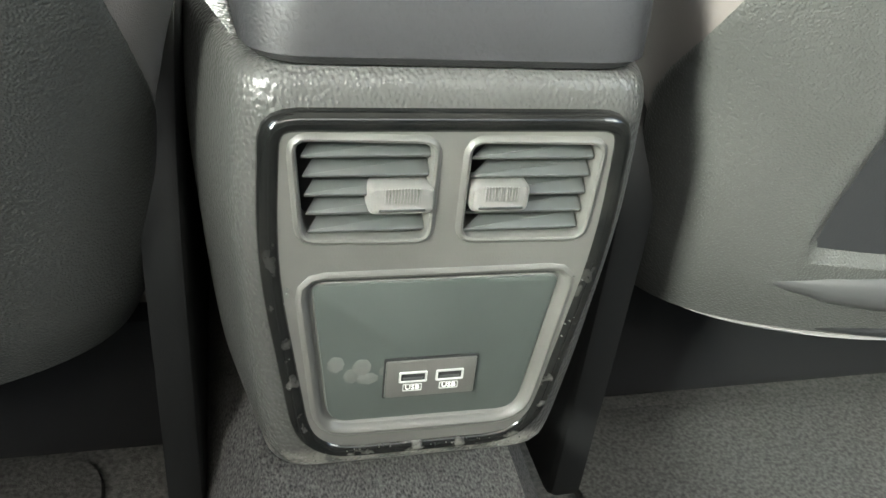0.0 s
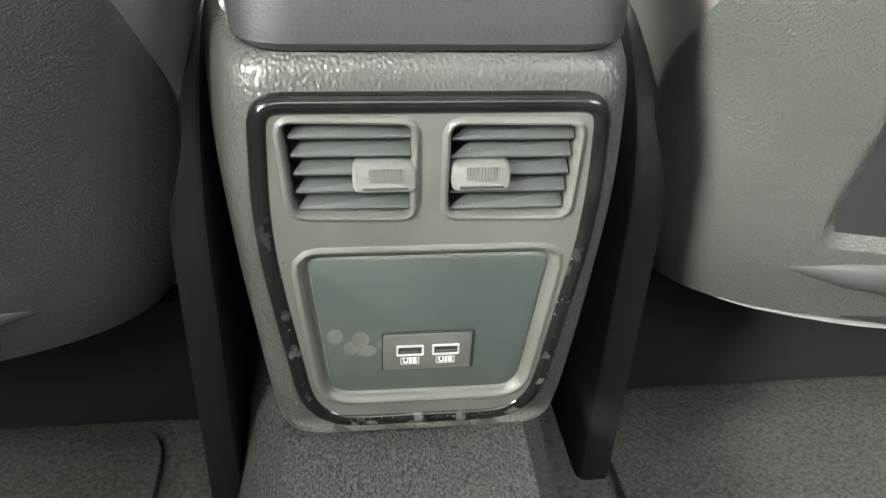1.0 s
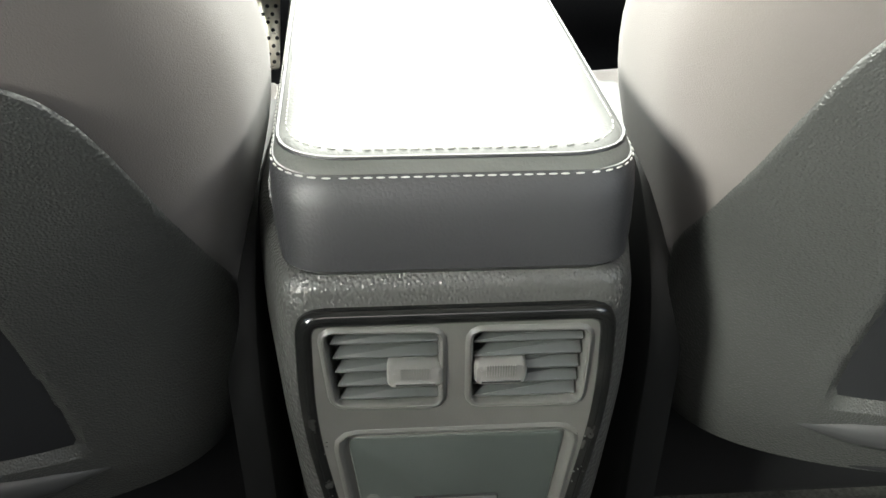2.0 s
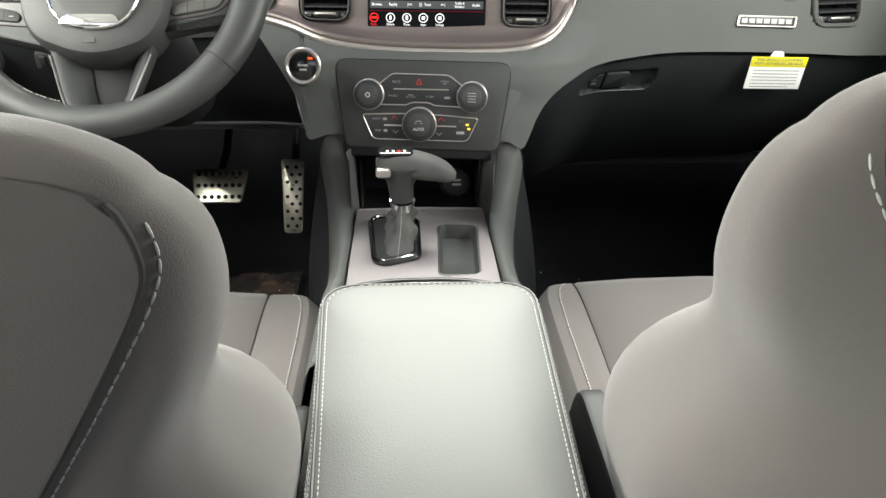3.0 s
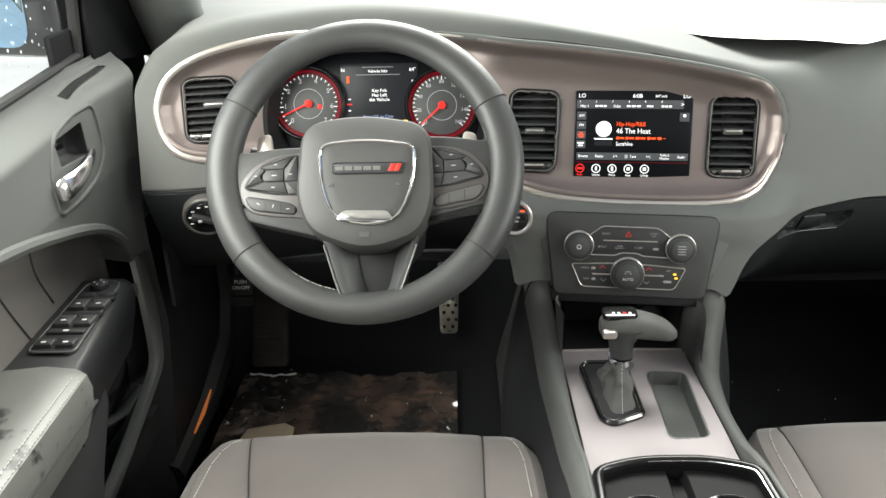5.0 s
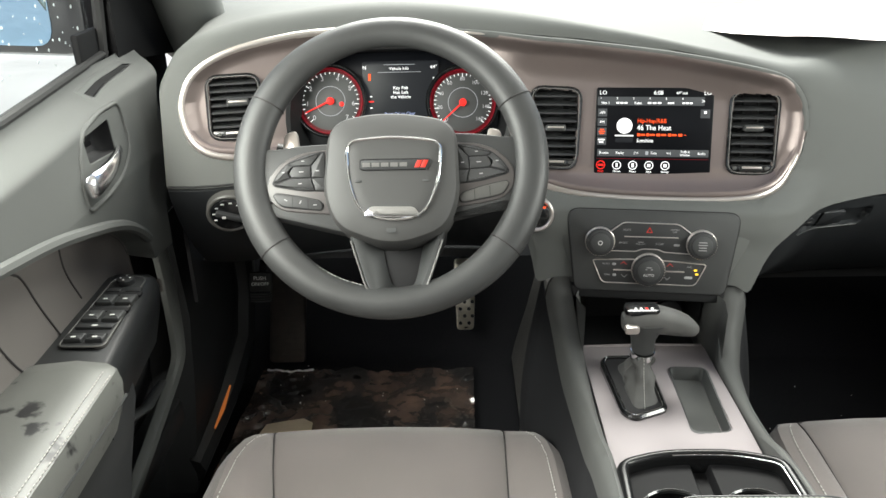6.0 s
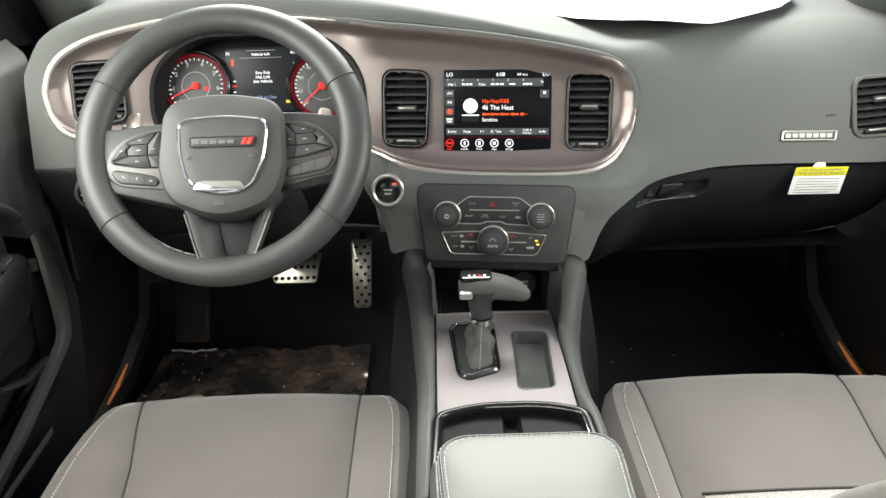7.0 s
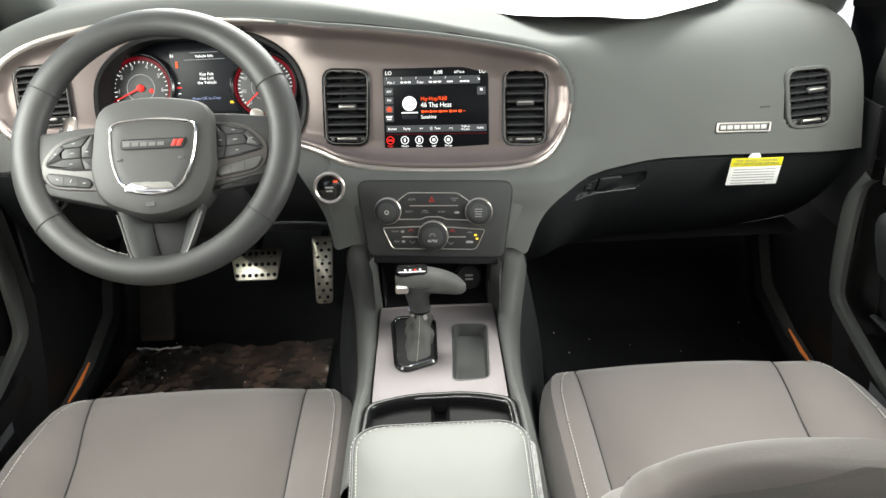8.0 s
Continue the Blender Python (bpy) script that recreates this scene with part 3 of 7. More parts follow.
# seam and lower driver panel details
def face_line(pts, off):
    return [(x, face_y(x, z) + off, z) for x, z in pts]
part("panel_seam", tube(face_line([(lerp(-0.736, -0.26, i / 12), 0.660) for i in range(13)], -0.0095), 0.0016, seg=6), DARK, dash)


# ---- instruments ----
CL = fr((-0.38, 1.055, 0.76), 20, 0)
cluster = thing("instrument_cluster", (-0.38, 1.06, 0.70), "lit instrument cluster with two red-rimmed dials and a display", "instrument cluster")
part("backing", plate(rrect(0.36, 0.19, 0.06, 0.0, -0.005), -0.03, -0.004, CL, 0.001), SCREEN, cluster)
part("centre_display", plate(arc_fillet([(-0.058, -0.045), (0.058, -0.045), (0.064, 0.062), (-0.060, 0.062)], 0.006), -0.004, 0.0, CL, 0.001), G_DARK, cluster, "dark grey lit display")
for cx, cy, nums, a0, a1, needle in ((-0.112, 0.0, "01234567", 225, -45, 205), (0.102, -0.006, ["0", "20", "40", "60", "80", "100", "120", "140", "160"], 225, -45, 222)):
    dial = part("dial", plate(disc(0.052, cx, cy, 48), -0.004, 0.002, CL, 0.001), CHAR, cluster, "dark round dial face")
    part("dial_rim", bezel(disc(0.0530, cx, cy, 48), disc(0.0508, cx, cy, 48), -0.002, 0.006, CL, 0.0006), G_RING, dial, "glowing red dial rim")
    part("dial_glow", bezel(disc(0.0508, cx, cy, 48), disc(0.0468, cx, cy, 48), 0.0, 0.0023, CL, 0.0002), G_EMBER, dial, "dark red tick ring")
    part("dial_tube", bezel(disc(0.0600, cx, cy, 48), disc(0.0532, cx, cy, 48), -0.004, 0.012, CL, 0.003), GLOSS, dial, "gloss black dial tube")
    part("hub_ring", bezel(disc(0.024, cx, cy, 36), disc(0.0232, cx, cy, 36), 0.002, 0.0028, CL, 0.0002), G_GREY, dial)
    part("hub_cap", plate(disc(0.006, cx, cy, 20), 0.002, 0.008, CL, 0.001), G_RED, dial, "red needle cap")
    a = radians(needle)
    dr, up = Vector((math.cos(a), math.sin(a))), Vector((-math.sin(a), math.cos(a)))
    c = Vector((cx, cy))
    part("needle", plate([tuple(c + up * 0.0014), tuple(c - up * 0.0014), tuple(c + dr * 0.045 - up * 0.0007), tuple(c + dr * 0.045 + up * 0.0007)], 0.0065, 0.0075, CL, 0.0002), G_RED, dial, "red needle")
    for i, n in enumerate(nums):
        b = radians(lerp(a0, a1, i / (len(nums) - 1)))
        txt(n, 0.0108 if len(n) < 2 else 0.0082, at(CL, cx + 0.0375 * math.cos(b), cy + 0.0375 * math.sin(b), 0.0026), G_NUM, dial, "numeral")
    bm = bmesh.new()
    for i in range(4 * (len(nums) - 1) + 1):
        b = lerp(a0, a1, i / (4 * (len(nums) - 1)))
        k = 0.006 if i % 4 == 0 else 0.0035
        box(0.0465 - k / 2, 0, 0.0024, k, 0.0009, 0.0006, m=at(CL, cx, cy, 0, b), bm=bm)
    part("tick_marks", bm, G_WHITE, dial)
txt("Vehicle Info", 0.0066, at(CL, 0.0, 0.050, 0.0006), G_WHITE, cluster)
txt("Key Fob\nHas Left\nthe Vehicle", 0.0072, at(CL, 0.002, 0.012, 0.0006), G_WHITE, cluster)
txt("Press OK to Clear", 0.0065, at(CL, 0.0, -0.022, 0.0006), G_BLUE, cluster)
txt("N", 0.008, at(CL, -0.056, 0.052, 0.0006), G_WHITE, cluster)
txt("64°", 0.008, at(CL, 0.056, 0.052, 0.0006), G_WHITE, cluster)
for i, (c, col) in enumerate((("P", G_WHITE), ("R", G_BLUE), ("N", G_BLUE), ("D", G_BLUE))):
    txt(c, 0.009, at(CL, 0.056 - 0.003 * i, 0.032 - 0.011 * i, 0.0006), col, cluster, "gear_letter")
for x, y, w, h, col in ((-0.048, 0.037, 0.004, 0.011, G_ORANGE), (-0.046, -0.002, 0.008, 0.002, G_RED), (0.046, -0.030, 0.012, 0.004, G_AMBER), (-0.046, 0.006, 0.004, 0.0015, G_WHITE),
                        (-0.046, -0.012, 0.004, 0.0015, G_WHITE), (0.05, -0.014, 0.004, 0.0015, G_WHITE), (0.0, 0.0565, 0.05, 0.0006, G_GREY), (0.0, 0.0445, 0.07, 0.0006, G_GREY)):
    part("indicator", box(x, y, 0.0006, w, h, 0.0006, m=CL), col, cluster)
part("warning_light", plate(disc(0.004, -0.094, -0.005, 12), 0.002, 0.003, CL, 0.0003), G_RED, cluster)

# ---- touch screen ----
screen = thing("touch_screen", (0.0145, 0.99, 0.655), "lit centre touch screen showing the radio page", "screen")
part("glass", plate(rrect(0.176, 0.132, 0.004), -0.010, 0.0015, SCR, 0.001), SCREEN, screen)
def shape(x, y, w, h, col, name="bar", z=0.0017, r=0.0006):
    part(name, plate(rrect(w, h, min(r, w * 0.3, h * 0.3), x, y, 2), z, z + 0.0003, SCR, 0.0001), col, screen)
for x, t in ((-0.078, "LO"), (0.078, "LO"), (0.005, "6:08"), (0.040, "64°out")):
    txt(t, 0.0085 if t != "64°out" else 0.006, at(SCR, x, 0.058, 0.002), G_WHITE, screen)
shape(-0.006, 0.0455, 0.160, 0.013, G_BAR, "preset_bar")
for i, w in enumerate((0.012, 0.018, 0.012, 0.022, 0.010, 0.016)):
    if i in (0, 2):
        txt("Hits 1" if i == 0 else "Pulse", 0.0062, at(SCR, -0.074 + 0.0245 * i, 0.0425, 0.0022), G_WHITE, screen, "preset_name", squash=0.85)
    else:
        for k in range(3):
            shape(-0.074 + 0.0245 * i + (k - 1) * w * 0.34, 0.0428, w * 0.26, 0.0026, G_WHITE, "preset_name", 0.0022)
    txt(str(i + 1), 0.0045, at(SCR, -0.081 + 0.0245 * i, 0.0495, 0.0023), G_WHITE, screen, "preset_number")
txt(">", 0.009, at(SCR, 0.072, 0.0455, 0.0023), G_WHITE, screen)
for i in range(4):
    shape(-0.078, 0.028 - 0.0145 * i, 0.014, 0.012, G_BAR, "source_key")
    if i < 2:
        txt("AM" if i == 0 else "FM", 0.0056, at(SCR, -0.078, 0.028 - 0.0145 * i, 0.0022), G_WHITE, screen, "source_mark")
    elif i == 2:
        for k in range(3):
            shape(-0.078, -0.001 + 0.003 * (k - 1), (0.007, 0.010, 0.006)[k], 0.0018, G_ORANGE, "source_mark", 0.0022)
    else:
        for k in range(2):
            shape(-0.0785, -0.0135 - 0.0038 * k, 0.010 - 0.003 * k, 0.0022, G_WHITE, "source_mark", 0.0022)
shape(0.076, 0.027, 0.014, 0.013, G_BAR, "favourite_key")
shape(0.076, 0.029, 0.004, 0.004, G_WHITE, "favourite_mark", 0.0022)
part("album_art", plate(disc(0.012, -0.044, 0.008, 24), 0.0017, 0.0021, SCR, 0.0001), G_WHITE, screen, "round white cover picture")
shape(-0.044, -0.007, 0.028, 0.002, G_WHITE, "art_shadow")
shape(-0.044, -0.014, 0.026, 0.007, G_DARK, "art_foot")
txt("Hip-Hop/R&B", 0.0092, at(SCR, -0.025, 0.0155, 0.002), G_ORANGE, screen, align="LEFT", squash=0.85)
txt("46 The Heat", 0.0112, at(SCR, -0.025, 0.005, 0.002), G_WHITE, screen, align="LEFT", squash=0.9)
for x, w, h in ((-0.022, 0.005, 0.0052), (-0.0155, 0.0065, 0.0036), (-0.0085, 0.004, 0.0052), (-0.0015, 0.008, 0.0036), (0.0075, 0.006, 0.0048), (0.0155, 0.008, 0.0036), (0.0245, 0.005, 0.0052), (0.0315, 0.007, 0.0036), (0.0405, 0.006, 0.0050), (0.0475, 0.004, 0.0010)):
    shape(x, -0.0055, w, h * 0.8, G_ORANGE, "track_bar")
txt("Sunshine", 0.0085, at(SCR, -0.025, -0.0145, 0.002), G_WHITE, screen, align="LEFT", squash=0.85)
shape(0.0, -0.0335, 0.168, 0.011, G_BAR, "menu_bar")
for i, w in enumerate((0.012, 0.013, 0.009, 0.014, 0.009, 0.014, 0.011)):
    word = ("Browse", "Replay", "|<<", "Tune", ">>|", "Traffic &\nWeather", "Audio")[i]
    txt(word, 0.0048 if "\n" in word else 0.0055, at(SCR, -0.074 + 0.0246 * i + (0.002 if i == 3 else 0), -0.0335, 0.0022), G_WHITE, screen, "menu_name", squash=0.85)
    if i == 3:
        shape(-0.0085, -0.0335, 0.0045, 0.0055, G_GREY, "tune_mark", 0.0022)
shape(0.0, -0.0425, 0.17, 0.0006, G_RING, "divider")
for i in range(5):
    col = G_RED if i == 0 else G_WHITE
    x = -0.078 + 0.0245 * i
    part("app_ring", bezel(disc(0.0068, x, -0.0525, 24), disc(0.0056, x, -0.0525, 24), 0.0015, 0.0021, SCR, 0.0001), col, screen)
    shape(x, -0.0525, (0.0085, 0.0030, 0.0036, 0.0050, 0.0050)[i], (0.0030, 0.0060, 0.0066, 0.0046, 0.0050)[i], col, "app_mark")
    txt(("Radio", "Climate", "Phone", "Apps", "Settings")[i], 0.0046, at(SCR, x, -0.0622, 0.0020), col, screen, "app_name", squash=0.85)


# ---- air vents ----
def vent(label, m, poly, slats, tab, rim=0.0035, frame=BLACK, depth=0.026, wheel=True, rimmat=GLOSS):
    """An air vent in a dashboard: dark well, tilted slats, adjusting tab and a thumb wheel below."""
    xs, ys = [p[0] for p in poly], [p[1] for p in poly]
    x0, x1, y0, y1 = min(xs), max(xs), min(ys), max(ys)
    cx = (x0 + x1) / 2
    v = thing("air_vent", m @ Vector((cx, y0, -depth)), label, "air vent", "dashboard air vents")
    # well and back are near black to paint in the shade behind the slats
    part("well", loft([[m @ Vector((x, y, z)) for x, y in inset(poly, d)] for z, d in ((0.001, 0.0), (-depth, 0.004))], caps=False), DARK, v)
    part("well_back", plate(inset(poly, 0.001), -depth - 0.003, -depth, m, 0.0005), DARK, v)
    part("frame", bezel(inset(poly, -rim), inset(poly, 0.001), -0.006, 0.004, m, 0.0015), rimmat, v)
    foot = 0.016 if wheel else 0.002
    h = (y1 - y0 - foot - 0.004) / slats
    for i in range(slats):
        y = y0 + foot + h * (i + 0.5)
        fx = (y - y0) / (y1 - y0)
        edge_in = 0.004 + 0.006 * max(0, abs(fx - 0.5) * 2 - 0.8) / 0.2
        a, b = x0 + edge_in, x1 - edge_in
        mm = m @ Matrix.Translation((0, y, -0.006)) @ Matrix.Rotation(radians(20), 4, "X")
        prof = ((-0.0010, -0.008), (0.0010, -0.008), (0.0013, 0.0045), (0.0010, 0.0066), (-0.0002, 0.0080), (-0.0014, 0.0082), (-0.0016, 0.0070))
        part("slat", loft([[mm @ Vector((x, py, pz)) for py, pz in prof] for x in (a, b)]), SLAT, v)
    for k in (0.33, 0.66):
        part("vane", box(lerp(x0, x1, k), (y0 + foot + y1) / 2, -0.02, 0.0015, y1 - y0 - foot - 0.006, 0.008, m=m), frame, v)
    part("rim_line", bezel(resample(inset(poly, -0.0002), 60), resample(inset(poly, 0.0012), 60), 0.002, 0.0048, m, 0.0004), TABM, v, "thin satin line round the opening")
    tx, ty = tab
    part("tab", plate(rrect((x1 - x0) * 0.42, 0.010, 0.004, tx, ty), -0.002, 0.006, m, 0.002, crown=0.001), CHAR, v, "satin adjusting tab")
    part("tab_strip", plate(rrect((x1 - x0) * 0.34, 0.0025, 0.001, tx, ty + 0.001), 0.0062, 0.0078, m, 0.0005), SILVER, v)
    if wheel:
        part("wheel_panel", plate(rrect(x1 - x0 - 0.006, 0.013, 0.005, cx, y0 + 0.0075), -0.01, 0.001, m, 0.001), GLOSS, v)
        for side in (-1, 1):
            part("wheel_mark", plate(rrect(0.006, 0.005, 0.001, cx + side * (x1 - x0) * 0.34, y0 + 0.008, 2), 0.001, 0.0016, m, 0.0003), RIM, v)
        part("thumb_wheel", plate(rrect((x1 - x0) * 0.48, 0.008, 0.003, cx, y0 + 0.008), 0.0, 0.006, m, 0.0025, crown=0.002), BUTTON, v)
        part("wheel_strip", plate(rrect((x1 - x0) * 0.42, 0.0034, 0.0015, cx, y0 + 0.0095), 0.0075, 0.0085, m, 0.0004), SILVER, v)
    return v


vent("black slatted centre air vent beside the touch screen", SCR, VENT_HOLES[0][1], 8, (-0.149, 0.004))
vent("black slatted centre air vent with a chrome-tipped tab", SCR, VENT_HOLES[1][1], 8, (0.148, 0.006))
vent("black slatted air vent beside the driver's door", LV, LV_POLY, 7, (0.008, 0.006))
PV = fr((0.66, face_y(0.66, 0.70) + 0.0005, 0.70), 14, -13)
vent("black slatted air vent beside the passenger's door", PV, arc_fillet([(-0.039, -0.049), (0.042, -0.051), (0.043, 0.046), (-0.042, 0.047)], 0.020, 5), 6, (0.012, 0.010), rim=0.0045, rimmat=DASH)


# ---- centre stack ----
ST = fr((0.0, 0.888, 0.55), 11, 6.5)
stack = thing("centre_stack", (0, 0.92, 0.50), "charcoal centre stack with audio and climate controls", "control panel")
rings = []
for v, l, r, out in ((-0.046, -0.119, 0.129, -0.004), (-0.041, -0.121, 0.131, 0.0), (-0.02, -0.126, 0.138, 0.0), (0.01, -0.138, 0.153, 0.0), (0.04, -0.148, 0.168, 0.0), (0.06, -0.155, 0.176, -0.002)):
    ring = [(l - 0.006, v, -0.13), (l - 0.002, v, -0.035), (l + 0.004, v, out - 0.012), (l + 0.016, v, out - 0.002), (l + 0.04, v, out), ((l + r) / 2, v, out + 0.001),
            (r - 0.04, v, out), (r - 0.016, v, out - 0.002), (r - 0.004, v, out - 0.012), (r + 0.002, v, -0.035), (r + 0.006, v, -0.13)]
    rings.append([ST @ Vector(p) for p in ring])
part("surround", loft(rings), DASH, stack)
SP = arc_fillet([(-0.108, -0.052), (0.116, -0.054), (0.133, 0.072), (-0.124, 0.074)], [0.012, 0.012, 0.020, 0.020], 6)
part("panel_gap", plate(inset(SP, -0.0016), 0.0, 0.0016, ST, 0.0004), DARK, stack)
part("panel", plate(SP, 0.0, 0.0032, ST, 0.0016), CHAR, stack, "dark charcoal control panel")
# black instead of charcoal, to paint in the shade of the downward face
part("lower_lip", plate(arc_fillet([(-0.111, -0.066), (0.116, -0.068), (0.119, -0.048), (-0.114, -0.046)], 0.004), -0.09, 0.0005, ST, 0.003), BLACK, stack)
UP = arc_fillet([(-0.063, 0.010), (-0.018, 0.010), (-0.010, 0.014), (0.014, 0.014), (0.022, 0.010), (0.067, 0.008), (0.066, 0.038), (0.043, 0.055), (-0.039, 0.056), (-0.060, 0.040)], 0.006, 4)
LO = arc_fillet([(-0.068, -0.040), (0.072, -0.041), (0.088, -0.006), (0.030, -0.002), (-0.028, -0.001), (-0.084, -0.003)], [0.008, 0.008, 0.006, 0.004, 0.004, 0.006], 4)
for poly, nm in ((UP, "audio_pod"), (LO, "climate_pod")):
    part(nm, plate(poly, 0.003, 0.0052, ST, 0.0006), BUTTON, stack)
    part("chrome_outline", bezel(poly, inset(poly, 0.0016), 0.003, 0.0066, ST, 0.0005), SILVER, stack, "thin silver outline")
def knob(cx, cy, r, prints):
    k = part("knob", plate(disc(r, cx, cy, 40), 0.003, 0.016, ST, 0.003), BUTTON, stack, "round knurled knob with a silver rim")
    part("knob_rim", bezel(disc(r + 0.002, cx, cy, 40), disc(r - 0.0012, cx, cy, 40), 0.003, 0.010, ST, 0.0012), SILVER, k)
    part("knob_cap", plate(disc(r * 0.72, cx, cy, 32), 0.016, 0.0185, ST, 0.001), CHAR, k)
    bm = bmesh.new()
    for i in range(36):
        a = 2 * math.pi * i / 36
        box(cx + (r + 0.0002) * math.cos(a), cy + (r + 0.0002) * math.sin(a), 0.0125, 0.0012, 0.0012, 0.005, m=ST, bm=bm)
    part("grip", bm, BUTTON, k)
    for kind, x, y, w in prints:
        if kind == "bar":
            part("print_bar", plate(rrect(w, 0.0014, 0.0004, cx + x, cy + y, 2), 0.0185, 0.0188, ST, 0.0001), GREYP, k)
        elif kind == "ring":
            part("print_ring", bezel(disc(w, cx, cy, 20), disc(w - 0.001, cx, cy, 20), 0.0185, 0.0188, ST, 0.0001), WHITE, k)
        else:
            txt(kind, w, at(ST, cx + x, cy + y, 0.0186), WHITE, k)
    return k
knob(-0.073, 0.025, 0.0205, (("ring", 0, 0, 0.0035),))
knob(0.077, 0.024, 0.0205, (("bar", 0, 0.006, 0.012), ("bar", 0, 0.002, 0.013), ("bar", 0, -0.002, 0.011), ("bar", 0, -0.006, 0.012)))
knob(0.001, -0.017, 0.0235, (("AUTO", 0, -0.006, 0.0058), ("bar", 0, 0.006, 0.008), ("bar", -0.004, 0.003, 0.003), ("bar", 0.004, 0.003, 0.003)))
part("divider_strip", plate(rrect(0.080, 0.0016, 0.0006, 0.003, 0.0335, 2), 0.005, 0.0064, ST, 0.0004), SILVER, stack)
for x0 in (-0.036, 0.040):
    part("divider_strip", plate(rrect(0.030, 0.0022, 0.0006, x0, -0.019, 2), 0.005, 0.0064, ST, 0.0004), SILVER, stack)
for t, x, y, s, c in (("MUTE", -0.033, 0.0435, 0.0046, GREYP), ("SCREEN\nOFF", 0.037, 0.0435, 0.0036, GREYP), ("SPORT", -0.038, 0.0235, 0.0044, GREYP), ("A/C", 0.062, -0.011, 0.0044, GREYP), ("P OFF", 0.016, 0.0228, 0.0046, GREYP), ("TRACTION", -0.012, 0.0220, 0.0028, GREYP),
                      ("FRONT", -0.062, -0.010, 0.0036, GREYP), ("REAR", -0.060, -0.027, 0.0036, GREYP)):
    txt(t, s, at(ST, x, y, 0.0054), c, stack)
for x, y, w, h in ((-0.012, 0.0252, 0.008, 0.0010), (0.041, 0.022, 0.009, 0.0035), (-0.050, -0.010, 0.006, 0.004), (-0.049, -0.027, 0.006, 0.004), (0.061, -0.028, 0.012, 0.004)):
    part("symbol", plate(rrect(w, h, 0.0015, x, y, 2), 0.0052, 0.0054, ST, 0.0001), GREYP, stack)
tri = [(-0.005, 0.040), (0.005, 0.040), (0.0, 0.049)]
part("hazard_symbol", bezel(tri, [(-0.003, 0.0412), (0.003, 0.0412), (0.0, 0.0468)], 0.005, 0.0056, ST, 0.0001), RED, stack, "red hazard triangle")
for x, y, s, c in ((-0.036, -0.008, 1, RED), (-0.034, -0.028, -1, GREYP), (0.033, -0.009, 1, RED), (0.030, -0.030, -1, GREYP)):
    part("arrow_symbol", plate([(x - 0.005, y - 0.002 * s), (x - 0.0036, y - 0.002 * s), (x, y + 0.0014 * s), (x + 0.0036, y - 0.002 * s), (x + 0.005, y - 0.002 * s), (x, y + 0.003 * s)][::s], 0.0052, 0.0054, ST, 0.0001), c, stack)
for y in (-0.016, -0.022):
    part("indicator_light", plate(rrect(0.0045, 0.0028, 0.0008, 0.071 - (y + 0.016) * 0.4, y, 2), 0.0052, 0.0062, ST, 0.0002), G_AMBER, stack, "lit amber indicator")
# start button
sb = fr((-0.168, body_y(-0.168, 0.612) - 0.001, 0.612), 12, 4)
start = thing("start_button", (-0.168, 0.936, 0.59), "round black engine start button with a silver ring", "button")
part("bezel", bezel(disc(0.027, 0, 0, 40), disc(0.021, 0, 0, 40), -0.012, 0.004, sb, 0.002), SILVER, start)
part("cap", plate(disc(0.021, 0, 0, 40), -0.012, 0.002, sb, 0.002), GLOSS, start)
part("print_bar", plate(rrect(0.014, 0.003, 0.0005, 0, 0.001, 2), 0.002, 0.0024, sb, 0.0001), GREYP, start)
part("print_bar", plate(rrect(0.011, 0.003, 0.0005, 0, -0.005, 2), 0.002, 0.0024, sb, 0.0001), GREYP, start)
part("run_light", plate(rrect(0.007, 0.003, 0.0008, 0.011, 0.011, 2), 0.002, 0.0026, sb, 0.0002), G_ORANGE, start, "lit orange indicator")

# ---- floor console ----
console = thing("centre_console", (0, 0.5, 0.05), "charcoal floor console between the front seats", "console")
def con_top(y):
    return curve(y, ((0.38, 0.452), (0.50, 0.446), (0.57, 0.436), (0.63, 0.418), (0.72, 0.410), (0.79, 0.416), (0.83, 0.432), (0.862, 0.460), (0.882, 0.490), (0.893, 0.5125)))
def con_ring(y):
    """One section of the rails; towards the dashboard they rise, spread and follow the skew of the stack."""
    w = curve(y, ((0.38, 0.118), (0.55, 0.119), (0.70, 0.122), (0.80, 0.129), (0.86, 0.136), (0.893, 0.146)))
    t, i = con_top(y), curve(y, ((0.38, 0.106), (0.58, 0.100), (0.80, 0.0985), (0.86, 0.1045), (0.893, 0.1135)))
    half = [(w + 0.005, t - 0.040), (w + 0.003, t - 0.027), (w, t - 0.015), (w - 0.005, t - 0.006), (w - 0.011, t - 0.0018),
            (lerp(w, i, 0.60), t - 0.0004), (i + 0.004, t - 0.001), (i + 0.001, t - 0.0035), (i, t - 0.008), (i, 0.385)]
    skew = 0.114 * smooth(0.74, 0.88, y)
    ring = [(-x, z) for x, z in half] + [(x + 0.003 * smooth(0.80, 0.89, y), z - 0.004 * smooth(0.80, 0.89, y)) for x, z in half[::-1]]
    return [(x, y - skew * x, z) for x, z in ring]
RAIL_Y = [0.38 + 0.513 * (k / 48) for k in range(49)]
def side_ring(y, sx):
    p = con_ring(y)[0 if sx < 0 else -1]
    return [(p[0] + sx * (0.034 * math.sin(min(1.0, f * 1.6) * math.pi / 2) - 0.0015), p[1], lerp(p[2] + 0.004, 0.05, f)) for f in [k / 12 for k in range(13)]]
part("side_rail", loft([con_ring(y) for y in RAIL_Y], closed=False), RAIL, console, "charcoal side rail")
